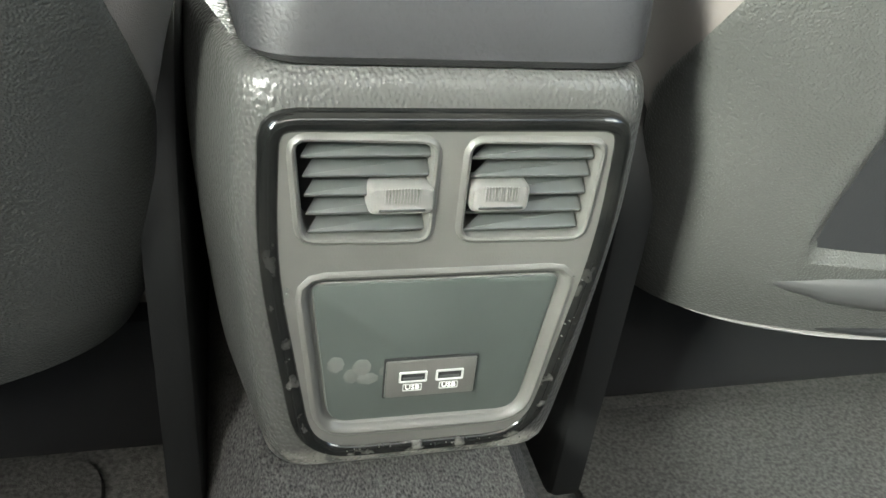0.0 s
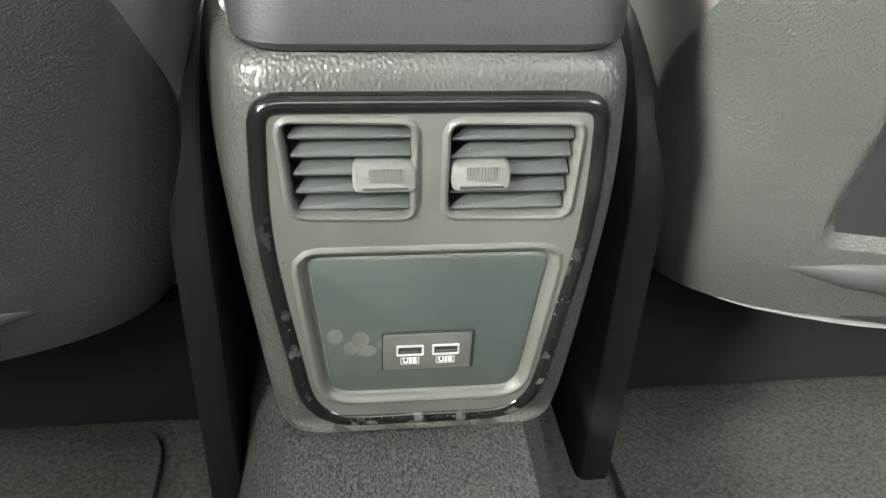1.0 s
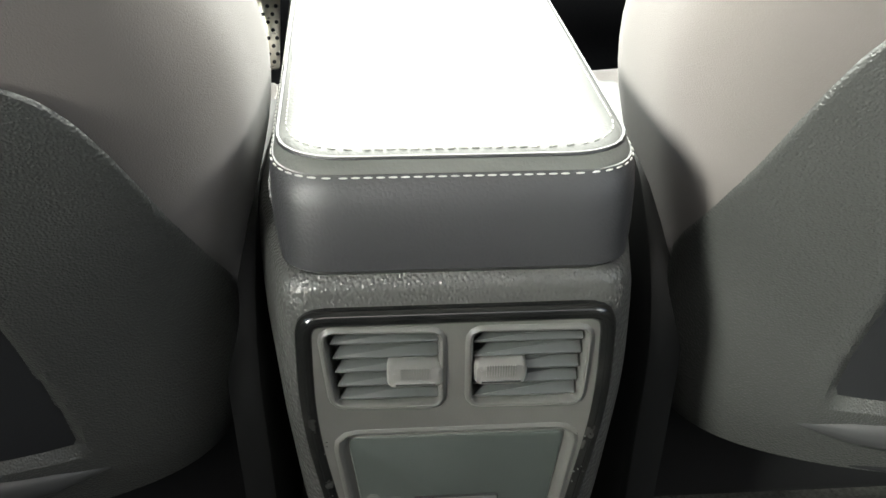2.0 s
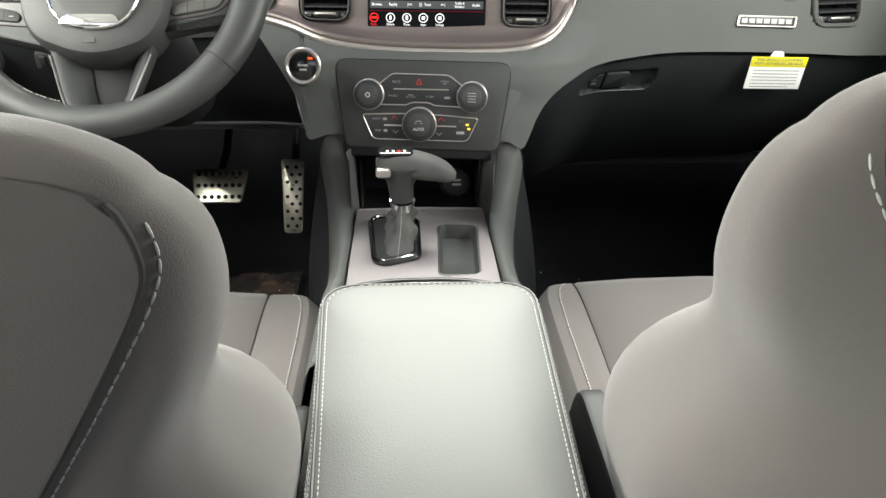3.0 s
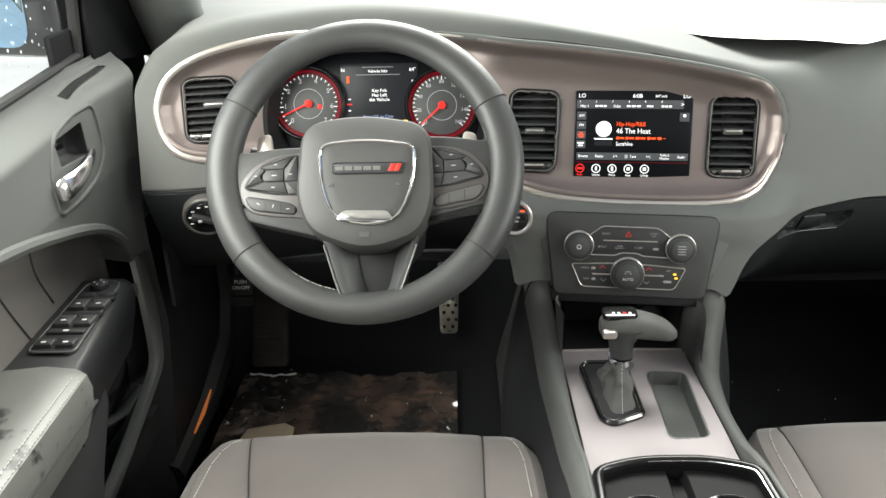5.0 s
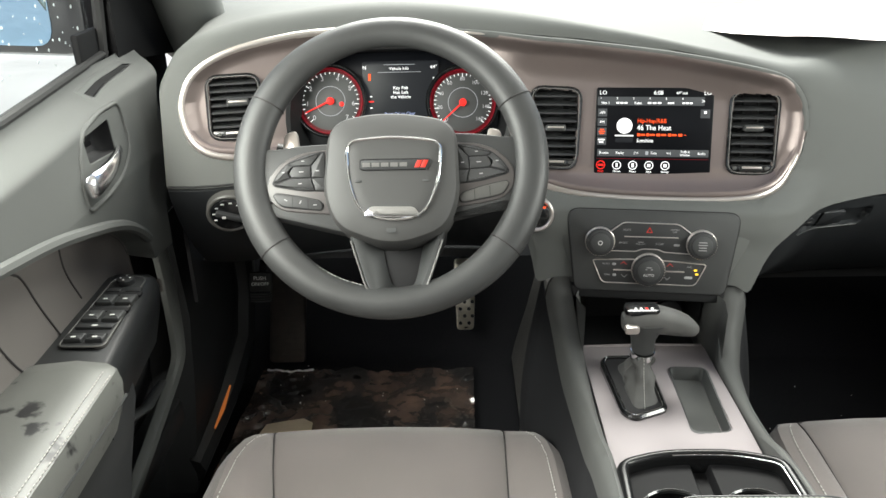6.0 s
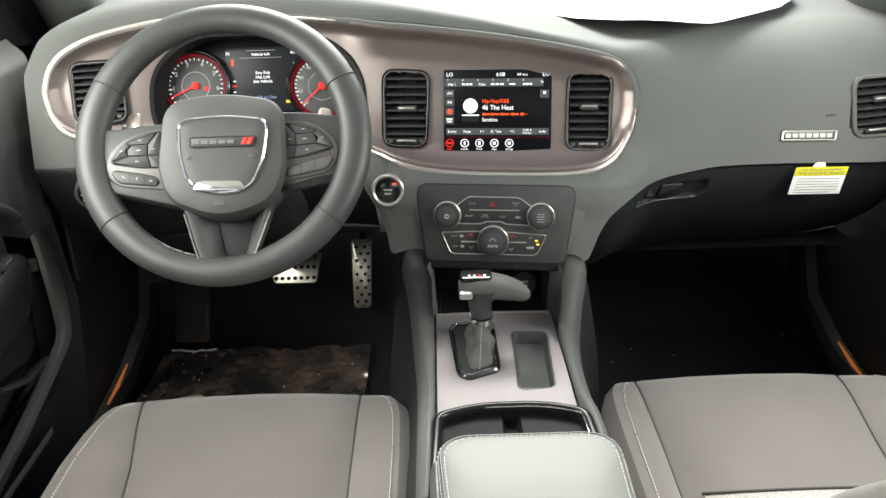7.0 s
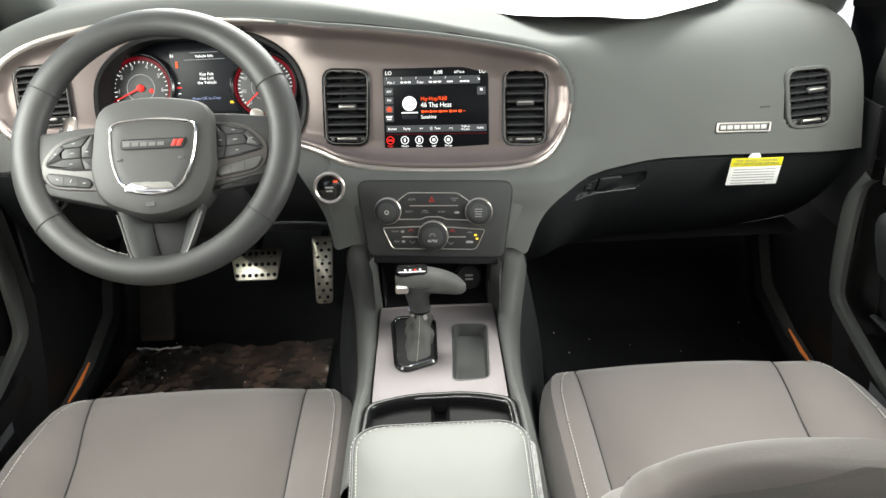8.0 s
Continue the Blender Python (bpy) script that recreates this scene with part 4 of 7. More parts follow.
for sx in (-1, 1):
    # dark colour also carries the shade below the rails
    part("side_panel", loft([side_ring(y, sx) for y in RAIL_Y + [0.96]], closed=False), CONSOLE_SIDE, console, "dark lower side of the console, shade painted in")
    end = con_ring(0.893)
    part("rail_gap", tube([(x, y + 0.0015, z + 0.0012) for x, y, z in (end[:9] if sx < 0 else end[-9:])], 0.0016, seg=6), DARK, console)
    # rounded inner wall leading into the storage bin
    part("bin_cheek", loft([[(sx * lerp(x0, x1, f) + 0.002 * (sx > 0), y - 0.114 * sx * x0, lerp(0.392, 0.496, f)) for x0, x1, y in ((0.1005, 0.1005, 0.815), (0.1015, 0.106, 0.842), (0.1005, 0.1085, 0.858), (0.097, 0.106, 0.870), (0.0925, 0.101, 0.879), (0.0895, 0.0965, 0.890), (0.0885, 0.094, 0.91))] for f in (0, 0.25, 0.5, 0.75, 1)], closed=False), RAIL, console)
part("bin", loft([[(sx * 0.0895, y, z) for sx, z in ((-1, 0.51), (-1, 0.39), (1, 0.39), (1, 0.51))] for y in (0.888, 1.0)], closed=False), BLACK, console, "black open storage bin")
part("bin_back", box(0, 1.0, 0.45, 0.21, 0.006, 0.13), BLACK, console)
# shifter plate with a cut-out tray
tray = arc_fillet([(0.020, 0.648), (0.073, 0.648), (0.080, 0.806), (0.026, 0.810)], 0.012, 5)
def plate_pt(u, v):
    y = lerp(0.572 - 0.022 * (2 * u - 1) ** 2, 0.875, v)
    x = lerp(-0.096, 0.096, u)
    dish = 0.007 * smooth(0.03, -0.02, math.hypot((x - 0.02) / 1.3, y - 0.625) - 0.02)
    rise = 0.010 * smooth(0.85, 0.64, y) * 0.5
    return (x, y, 0.402 + rise - dish * 0.6 - 0.022 * smooth(-0.002, 0.006, signed((x, y), tray)))
part("shifter_plate", grid_sheet(plate_pt, 110, 150), PLATE, console, "satin grey metallic shifter surround")
part("tray_liner", plate(inset(tray, 0.003), 0.379, 0.3845, Matrix(), 0.001), BUTTON, console, "dark rubber tray liner")
part("tray_wall", loft([[(x, y, z) for x, y in inset(tray, d)] for z, d in ((0.4045, -0.002), (0.4055, 0.001), (0.400, 0.003), (0.384, 0.005))], caps=False), CHAR, console)
part("tray_mark", bezel(disc(0.014, 0.052, 0.755, 20), disc(0.0125, 0.052, 0.755, 20), 0.383, 0.3842, Matrix(), 0.0002), BUTTON, console)
part("plate_lip", tube([(-0.096, 0.876, 0.401), (0, 0.878, 0.402), (0.096, 0.876, 0.401)], 0.003, seg=8), PLATE, console)
# cup holders
CUP_OUT = arc_fillet([(-0.112, 0.385), (0.112, 0.385), (0.104, 0.545), (0.045, 0.566), (-0.045, 0.566), (-0.104, 0.545)], [0.01, 0.01, 0.02, 0.05, 0.05, 0.02], 6)
cup = thing("cup_holder", (0, 0.47, 0.40), "gloss black double cup holder in front of the armrest", "cup holder")
cup_edge = resample(CUP_OUT, 110)
part("rim", loft([[(x, y, z) for x, y in inset(cup_edge, e)] for e, z in ((0.0, 0.410), (0.0005, 0.437), (0.0020, 0.4425), (0.0045, 0.4462), (0.0075, 0.4480), (0.0105, 0.4482), (0.0130, 0.4468), (0.0150, 0.4435), (0.0162, 0.4385), (0.0180, 0.410))], caps=False), CUP_RIM, cup, "gloss black raised rim")
part("rim_line", tube([(x, y, 0.4450) for x, y in inset(CUP_OUT, 0.0148)[9:31]], 0.0009, seg=6), CHROME, cup)
def cup_pt(u, v):
    x, y = lerp(-0.094, 0.094, u), lerp(0.388, 0.55, v)
    d = min(math.hypot(x - 0.047, y - 0.462), math.hypot(x + 0.047, y - 0.462))
    return (x, y, 0.432 - 0.105 * smooth(0.0425, 0.0395, d) - 0.012 * smooth(0.012, 0.008, abs(x)) * smooth(0.47, 0.49, y))
part("well_tray", grid_sheet(cup_pt, 120, 100), WELL, cup, "black moulded wells")
for sx in (-1, 1):
    part("well_ring", bezel(disc(0.0435, sx * 0.047, 0.462, 40), disc(0.040, sx * 0.047, 0.462, 40), 0.430, 0.4350, Matrix(), 0.0018), GLOSS, cup)
# power outlet
po = fr((0.060, 0.965, 0.412), 18, 0)
outlet = thing("power_outlet", (0.060, 0.975, 0.40), "round black power outlet cap", "power outlet")
part("collar", plate(disc(0.027, 0, 0, 32), -0.03, 0.0, po, 0.002), BLACK, outlet)
part("cap", plate(disc(0.0225, 0, 0, 32), 0.0, 0.010, po, 0.003), BUTTON, outlet)
for y in (0.0035, -0.0035):
    part("print_bar", plate(rrect(0.014, 0.0035, 0.0005, 0, y, 2), 0.010, 0.0103, po, 0.0001), WHITE, outlet)

# ---- gear selector ----
shifter = thing("gear_selector", (-0.037, 0.76, 0.405), "T-shaped gear selector with a leather boot", "gear selector")
BOOT = arc_fillet([(-0.067, 0.685), (-0.051, 0.669), (-0.001, 0.692), (-0.002, 0.816), (-0.014, 0.832), (-0.068, 0.832), (-0.077, 0.815)], 0.012, 5)
HIDE = arc_fillet([(-0.052, 0.690), (-0.044, 0.679), (-0.007, 0.698), (-0.008, 0.812), (-0.018, 0.824), (-0.044, 0.824), (-0.054, 0.806)], 0.010, 5)
part("boot_frame", bezel(BOOT, inset(BOOT, 0.006), 0.402, 0.4135, Matrix(), 0.003), GLOSS, shifter, "gloss black boot frame")
part("boot_frame_line", tube([(x, y, 0.4128) for x, y in inset(BOOT, 0.0065)], 0.0007, closed=True, seg=6), CHROME, shifter)
part("boot_base", plate(inset(BOOT, 0.005), 0.398, 0.4095, Matrix(), 0.002), DARK, shifter)
rings, N = [], 40
top_c = Vector((-0.0265, 0.768))
base = resample(HIDE, N)
for k in range(17):
    f = k / 16
    c = top_c
    ring = []
    for i, p in enumerate(base):
        a = math.atan2(p[1] - 0.765, p[0] + 0.029)
        t = Vector((c.x + 0.0155 * math.cos(a), c.y + 0.0155 * math.sin(a)))
        g = 1 - (1 - f) ** 1.9
        q = Vector(p).lerp(t, g)
        wob = (0.0050 * math.sin(3 * a + 9 * f + 0.6) + 0.0030 * math.sin(7 * a - 8 * f)) * math.sin(math.pi * f) ** 0.7
        q += (q - c).normalized() * wob if (q - c).length > 1e-6 else Vector((0, 0))
        ring.append((q.x, q.y, 0.404 + 0.053 * f - 0.008 * math.sin(3 * a) * f * (1 - f)))
    rings.append(ring)
part("boot", loft(rings), BOOT_LEATHER, shifter, "creased grey leather boot")
stitches([(-0.027 - 0.006 * (1 - f) ** 2, 0.7475 - 0.052 * (1 - f) ** 1.9, 0.409 + 0.050 * f) for f in [k / 10 for k in range(11)]], 0.004, 0.0026, 0.0004, shifter)
part("collar", tube([(-0.0265, 0.768, 0.449), (-0.0265, 0.767, 0.455), (-0.026, 0.765, 0.464), (-0.026, 0.764, 0.466)], [0.0160, 0.0172, 0.0178, 0.0155], seg=24), CHROME, shifter, "chrome collar")
part("neck", loft([[(cx + rx * math.cos(2 * math.pi * i / 24), cy + ry * math.sin(2 * math.pi * i / 24), z) for i in range(24)] for cx, cy, rx, ry, z in
     ((-0.026, 0.764, 0.0160, 0.016, 0.463), (-0.028, 0.761, 0.0175, 0.017, 0.485), (-0.026, 0.757, 0.024, 0.021, 0.505), (-0.020, 0.755, 0.034, 0.022, 0.515))]), CHAR, shifter)
rings = []
for f in [k / 16 for k in range(17)]:
    x = lerp(-0.060, 0.047, f)
    h = curve(f, ((0, 0.010), (0.06, 0.017), (0.3, 0.0195), (0.6, 0.018), (0.88, 0.0135), (1, 0.005)))
    w = curve(f, ((0, 0.010), (0.08, 0.018), (0.4, 0.0215), (0.8, 0.018), (0.95, 0.013), (1, 0.005)))
    cz = curve(f, ((0, 0.514), (0.35, 0.517), (0.7, 0.511), (1, 0.500)))
    rings.append([(x, 0.757 + w * math.copysign(abs(math.cos(a)) ** 0.8, math.cos(a)), cz + h * math.copysign(abs(math.sin(a)) ** 0.8, math.sin(a))) for a in [2 * math.pi * i / 24 for i in range(24)]])
part("grip", loft(rings), BOOT_LEATHER, shifter, "dark leather T grip")
part("cap_plate", plate(rrect(0.048, 0.030, 0.010, -0.034, 0.757), 0.530, 0.5372, Matrix(), 0.003), GLOSS, shifter)
for i, c in enumerate((WHITE, WHITE, G_RED, WHITE)):
    part("gear_mark", plate(rrect(0.0035, 0.006, 0.0008, -0.044 + 0.0075 * i, 0.750, 2), 0.5372, 0.5375, Matrix(), 0.0001), c, shifter)
part("release_button", plate(rrect(0.020, 0.012, 0.005, -0.050, 0.512), -0.741, -0.731, Matrix.Rotation(radians(90), 4, "X"), 0.003), SILVER, shifter, "silver release button")

# ---- armrest ----
armrest = thing("armrest", (0, 0.2, 0.487), "grey leather armrest lid with pale double stitching", "armrest")
AX = 0.0055
def arm_ring(z, w, back, front, r=0.03):
    return [(x, y, z) for x, y in arc_fillet([(AX - w, back), (AX + w, back), (w * 1.21, front), (-w * 1.21, front)], [r, r, r * 1.2, r * 1.2], 8)]
low = [arm_ring(0.4880, 0.0745, 0.006, 0.362, 0.022), arm_ring(0.492, 0.0780, 0.0015, 0.369, 0.024), arm_ring(0.505, 0.0800, 0.002, 0.375), arm_ring(0.520, 0.0805, 0.005, 0.377), arm_ring(0.528, 0.0805, 0.008, 0.377),
       arm_ring(0.5325, 0.0795, 0.012, 0.376)]
part("skirt", loft(low), LEATHER_DK, armrest, "charcoal leather skirt")
top = [arm_ring(0.5325, 0.0790, 0.013, 0.3755), arm_ring(0.5365, 0.0780, 0.017, 0.374, 0.032), arm_ring(0.5385, 0.0745, 0.024, 0.370, 0.034), arm_ring(0.5395, 0.071, 0.031, 0.363, 0.036),
       arm_ring(0.5425, 0.062, 0.055, 0.340, 0.04), arm_ring(0.545, 0.042, 0.10, 0.30, 0.03), arm_ring(0.5455, 0.02, 0.16, 0.28, 0.015)]
part("pad", loft(top), LEATHER, armrest, "light grey padded leather top")
seamline = arm_ring(0.5372, 0.0774, 0.0190, 0.3735, 0.032)
part("piping", tube(seamline, 0.0012, closed=True, seg=6), LEATHER_DK, armrest)
for z, w, back, front, r in ((0.5387, 0.0742, 0.0245, 0.3702, 0.034), (0.5318, 0.0800, 0.0112, 0.3765, 0.03)):
    ring = arm_ring(z, w, back, front, r)
    stitches(ring + ring[:1], 0.0052, 0.0034, 0.00045, armrest)

# ---- rear face of the console ----
rear = thing("rear_console_panel", (0, 0.1, 0.285), "grained rear end of the console with air vents and USB ports", "console")
def rear_ring(z, w, back=0.0):
    return [(x + 0.005, y, z) for x, y in arc_fillet([(-w, back), (w, back), (w + 0.022, 0.10), (w + 0.03, 0.40), (-w - 0.03, 0.40), (-w - 0.022, 0.10)], [0.016, 0.016, 0.02, 0.01, 0.01, 0.02], 6)]
XO = 0.0035
REAR_W = ((0.284, 0.058), (0.2865, 0.064), (0.292, 0.068), (0.32, 0.0725), (0.37, 0.0775), (0.43, 0.081), (0.47, 0.0795), (0.482, 0.0775), (0.4868, 0.073))
REAR_Y = ((0.284, 0.014), (0.2865, 0.0075), (0.292, 0.0045), (0.32, 0.0035), (0.37, 0.0025), (0.43, 0.0015), (0.47, 0.0015), (0.482, 0.0035), (0.4868, 0.0075))
def rear_fine(z):
    ring = rear_ring(z, curve(z, REAR_W), curve(z, REAR_Y))
    p, q = Vector(ring[6]), Vector(ring[7])
    return ring[:7] + [tuple(p.lerp(q, k / 110)) for k in range(1, 110)] + ring[7:]
RF = fr((XO, -0.0040, 0.0), 0.6, 0)
BZ = arc_fillet([(-0.0565, 0.3005), (0.0585, 0.3005), (0.0760, 0.417), (0.0740, 0.4735), (-0.0715, 0.4735), (-0.0735, 0.41)], [0.028, 0.028, 0.03, 0.014, 0.014, 0.03], 7)
BZ = resample(BZ, 120)
IN = inset(BZ, 0.0085)
# rounded gloss moulding
part("gloss_frame", loft([[RF @ Vector((x, y, z)) for x, y in inset(BZ, d)] for d, z in ((0.0, -0.003), (0.0002, 0.0012), (0.0010, 0.0030), (0.0026, 0.0044), (0.0044, 0.0049), (0.0064, 0.0044), (0.0080, 0.0030), (0.0088, 0.0008))], caps=False), GLOSS_DUSTY, rear, "dusty gloss black frame")
VL = arc_fillet([(-0.0555, 0.4215), (-0.0065, 0.4200), (-0.0065, 0.4612), (-0.0590, 0.4625)], 0.005, 5)
VR = arc_fillet([(0.0080, 0.4200), (0.0600, 0.4190), (0.0615, 0.4605), (0.0080, 0.4612)], 0.005, 5)
PAN = arc_fillet([(-0.0465, 0.3185), (0.0495, 0.3180), (0.0600, 0.402), (-0.0560, 0.402)], [0.014, 0.014, 0.010, 0.010], 6)
bm = loft([rear_fine(z) for z in [0.284, 0.285, 0.2865, 0.289] + [0.292 + 0.001 * k for k in range(190)] + [0.4835, 0.4852, 0.4868]])
well = []
for f in bm.faces:
    c = f.calc_center_median()
    if c.y < 0.03:
        c = tuple((RF.inverted() @ c).xy)
        if max(signed(c, VL), signed(c, VR)) > -0.0012:
            well.append(f)
bmesh.ops.delete(bm, geom=well, context="FACES")
part("body", bm, GRAIN, rear)
# the face is a sheet with the two vent wells and the lower panel cut out of it, each in a rounded rim
def face_pt(u, v):
    x, y = lerp(-0.068, 0.070, u), lerp(0.306, 0.4685, v)
    return RF @ Vector((x, y, 0.0030))
bm = grid_sheet(face_pt, 150, 170)
RFI = RF.inverted()
cut = []
for f in bm.faces:
    c = tuple((RFI @ f.calc_center_median()).xy)
    if signed(c, IN) < -0.001 or max(signed(c, VL), signed(c, VR)) > -0.0006 or signed(c, PAN) > -0.0006:
        cut.append(f)
bmesh.ops.delete(bm, geom=cut, context="FACES")
part("vent_face", bm, RIM, rear, "grey moulded vent face, dusty along its lower edge")
def rim(poly, prof, nm, label=""):
    q = resample(poly, 72)
    part(nm, loft([[RF @ Vector((x, y, z)) for x, y in inset(q, d)] for d, z in prof], caps=False), RIM, rear, label)
for poly in (VL, VR):
    rim(poly, ((-0.0030, 0.0030), (-0.0022, 0.0042), (-0.0012, 0.0048), (-0.0002, 0.0044), (0.0005, 0.0030), (0.0008, -0.0020), (0.0009, -0.0160)), "vent_rim", "rounded grey vent rim")
rim(PAN, ((-0.0032, 0.0030), (-0.0022, 0.0038), (-0.0010, 0.0041), (0.0004, 0.0034), (0.0016, 0.0016), (0.0022, 0.0006), (0.0026, 0.0001)), "panel_rim")
rim(PAN, ((0.0024, 0.0012), (0.0036, 0.0001), (0.0048, 0.0010)), "panel_groove")
part("lower_panel", plate(inset(PAN, 0.0042), -0.0010, 0.0014, RF, 0.0008), PANEL, rear, "smooth dark panel with finger marks")
SMUDGE = mat("dusty_finger_mark", (0.072, 0.076, 0.071), 0.6, var=0.15, scale=120)
for cx, cy, rx, ry in ((-0.0405, 0.3560, 0.0032, 0.0038), (-0.0335, 0.3490, 0.0030, 0.0034), (-0.0290, 0.3535, 0.0036, 0.0040), (-0.0265, 0.3470, 0.0044, 0.0028), (-0.0185, 0.3505, 0.0024, 0.0022)):
    part("finger_mark", plate([(cx + (px - cx) * (1 + 0.07 * math.sin(3.1 * k + 90 * cx)), cy + (py - cy) * (1 + 0.07 * math.cos(2.3 * k + 70 * cy))) for k, (px, py) in enumerate(disc(rx * 1.15, cx, cy, 18, ry * 1.15))], 0.0013, 0.00146, RF, 0.00005), SMUDGE, rear, "pale dusty finger mark")
rs = random.Random(5)
bm = bmesh.new()
for k in range(46):
    u = rs.random()
    x, y = lerp(-0.050, 0.056, u), 0.3045 + rs.uniform(-0.0035, 0.0035)
    if k > 30:
        x, y = rs.choice((-0.0605, 0.062)) + rs.uniform(-0.003, 0.003), rs.uniform(0.325, 0.40)
    r = rs.uniform(0.00012, 0.0004)
    plate(disc(r * rs.uniform(0.8, 1.8), x, y, 7, r), 0.0042, 0.0050, RF, 0.0001, bm=bm)
part("dust_speck", bm, SMUDGE, rear, "pale dust along the lower edge")["kind"] = "stuff"
for poly, n, tabx in ((VL, 5, -0.0180), (VR, 5, 0.0215)):
    xs, ys = [p[0] for p in poly], [p[1] for p in poly]
    # near-black backing puts the shade of the well into colour
    part("well_back", plate(inset(poly, -0.002), -0.0165, -0.0155, RF, 0.0002), DARK, rear)
    for i in range(n):
        y = lerp(min(ys) + 0.0060, max(ys) - 0.0042, i / (n - 1))
        a, b = lerp(-0.0550, -0.0578, i / 4) + 0.0012 if poly is VL else 0.0086, -0.0073 if poly is VL else lerp(0.0592, 0.0605, i / 4) - 0.001
        cutl = 0.0045 if poly is VL else 0.0085
        sl = arc_fillet([(a, 0.0), (b, 0.0), (b, 0.0076), (a + cutl, 0.0076)], 0.0010, 3)
        mm = RF @ Matrix.Translation((0, y - 0.0030, 0.0018)) @ Matrix.Rotation(radians(-56), 4, "X")
        part("slat", plate(sl, -0.0007, 0.0007, mm, 0.0004), VENT, rear)
    sw = 0.0262 if poly is VL else 0.0245
    part("slider", plate(rrect(sw, 0.0125, 0.0040, tabx, 0.4380), -0.006, 0.0070, RF, 0.0030), TABM, rear, "pale grey ribbed slider")
    for i in range(12):
        part("rib", box(tabx - 0.0066 + 0.0012 * i, 0.4410, 0.0070, 0.0006, 0.0058, 0.0012, m=RF), TABM, rear)
    part("slider_strip", plate(rrect(0.0185, 0.0014, 0.0006, tabx, 0.4350, 2), 0.0066, 0.0076, RF, 0.0004), CHROME, rear)
PORT = mat("pale_grey_port_trim", (0.34, 0.34, 0.33), 0.4, var=0.05)
# usb ports
usb = thing("usb_socket", RF @ Vector((0.0025, 0.336, 0.001)), "small grey plate with two charging sockets", "socket")
UC = (0.0022, 0.3465)
part("plate_gap", plate(rrect(0.0430, 0.0222, 0.0012, *UC), 0.0015, 0.0026, RF, 0.0003), DARK, usb)
part("plate", plate(rrect(0.0415, 0.0207, 0.0010, *UC), 0.0015, 0.0034, RF, 0.0006), RIM, usb)
for dx in (-0.0083, 0.0085):
    c = (UC[0] + dx, UC[1] + 0.0015)
    part("port_frame", bezel(rrect(0.0128, 0.0060, 0.0008, *c, 3), rrect(0.0110, 0.0042, 0.0004, *c, 3), 0.003, 0.0042, RF, 0.0002), PORT, usb, "pale port frame")
    part("port_hole", plate(rrect(0.0110, 0.0042, 0.0004, *c, 3), 0.003, 0.0036, RF, 0.0001), DARK, usb)
    part("port_tongue", box(c[0], c[1] - 0.0008, 0.0037, 0.0092, 0.0012, 0.0006, m=RF), CHAR, usb)
    part("label_frame", bezel(rrect(0.0088, 0.0040, 0.0006, c[0], c[1] - 0.0062, 3), rrect(0.0080, 0.0032, 0.0004, c[0], c[1] - 0.0062, 3), 0.0032, 0.0037, RF, 0.0001), PORT, usb)
    txt("USB", 0.0034, at(RF, c[0], c[1] - 0.0062, 0.0035), WHITE, usb, squash=1.15)


# ---- steering wheel ----
WM = fr((-0.370, 0.728, 0.760), 34.8, 0)
wheel = thing("steering_wheel", (-0.37, 0.80, 0.70), "leather steering wheel with a padded hub and silver lower spoke", "steering wheel")
def rim_pt(a):
    r = 0.176
    x, y = r * math.cos(a), r * math.sin(a)
    return x, y
rings = []
NR, NS = 96, 16
bm = bmesh.new()
vs = []
for i in range(NR):
    a = 2 * math.pi * i / NR
    x, y = rim_pt(a)
    thick = 0.0175 + 0.002 * smooth(0.2, 0.9, abs(math.cos(a)))
    o = Vector((math.cos(a), math.sin(a), 0))
    vs.append([bm.verts.new(WM @ (Vector((x, y, 0)) + o * thick * math.cos(b) * 1.12 + Vector((0, 0, 1)) * thick * 0.92 * math.sin(b))) for b in [2 * math.pi * k / NS for k in range(NS)]])
for i in range(NR):
    p, q = vs[i], vs[(i + 1) % NR]
    for k in range(NS):
        bm.faces.new((p[k], p[(k + 1) % NS], q[(k + 1) % NS], q[k]))
part("rim", bm, WHEEL, wheel)
for a in (27, 153, 217, 323):
    o = Vector((math.cos(radians(a)), math.sin(radians(a)), 0))
    th = 0.0178 + 0.002 * smooth(0.2, 0.9, abs(math.cos(radians(a))))
    ring = [WM @ (o * 0.176 + o * th * 1.12 * math.cos(b) + Vector((0, 0, th * 0.92 * math.sin(b)))) for b in [2 * math.pi * k / 24 for k in range(24)]]
    part("rim_joint", tube(ring, 0.0008, closed=True, seg=5), SEAM, wheel)
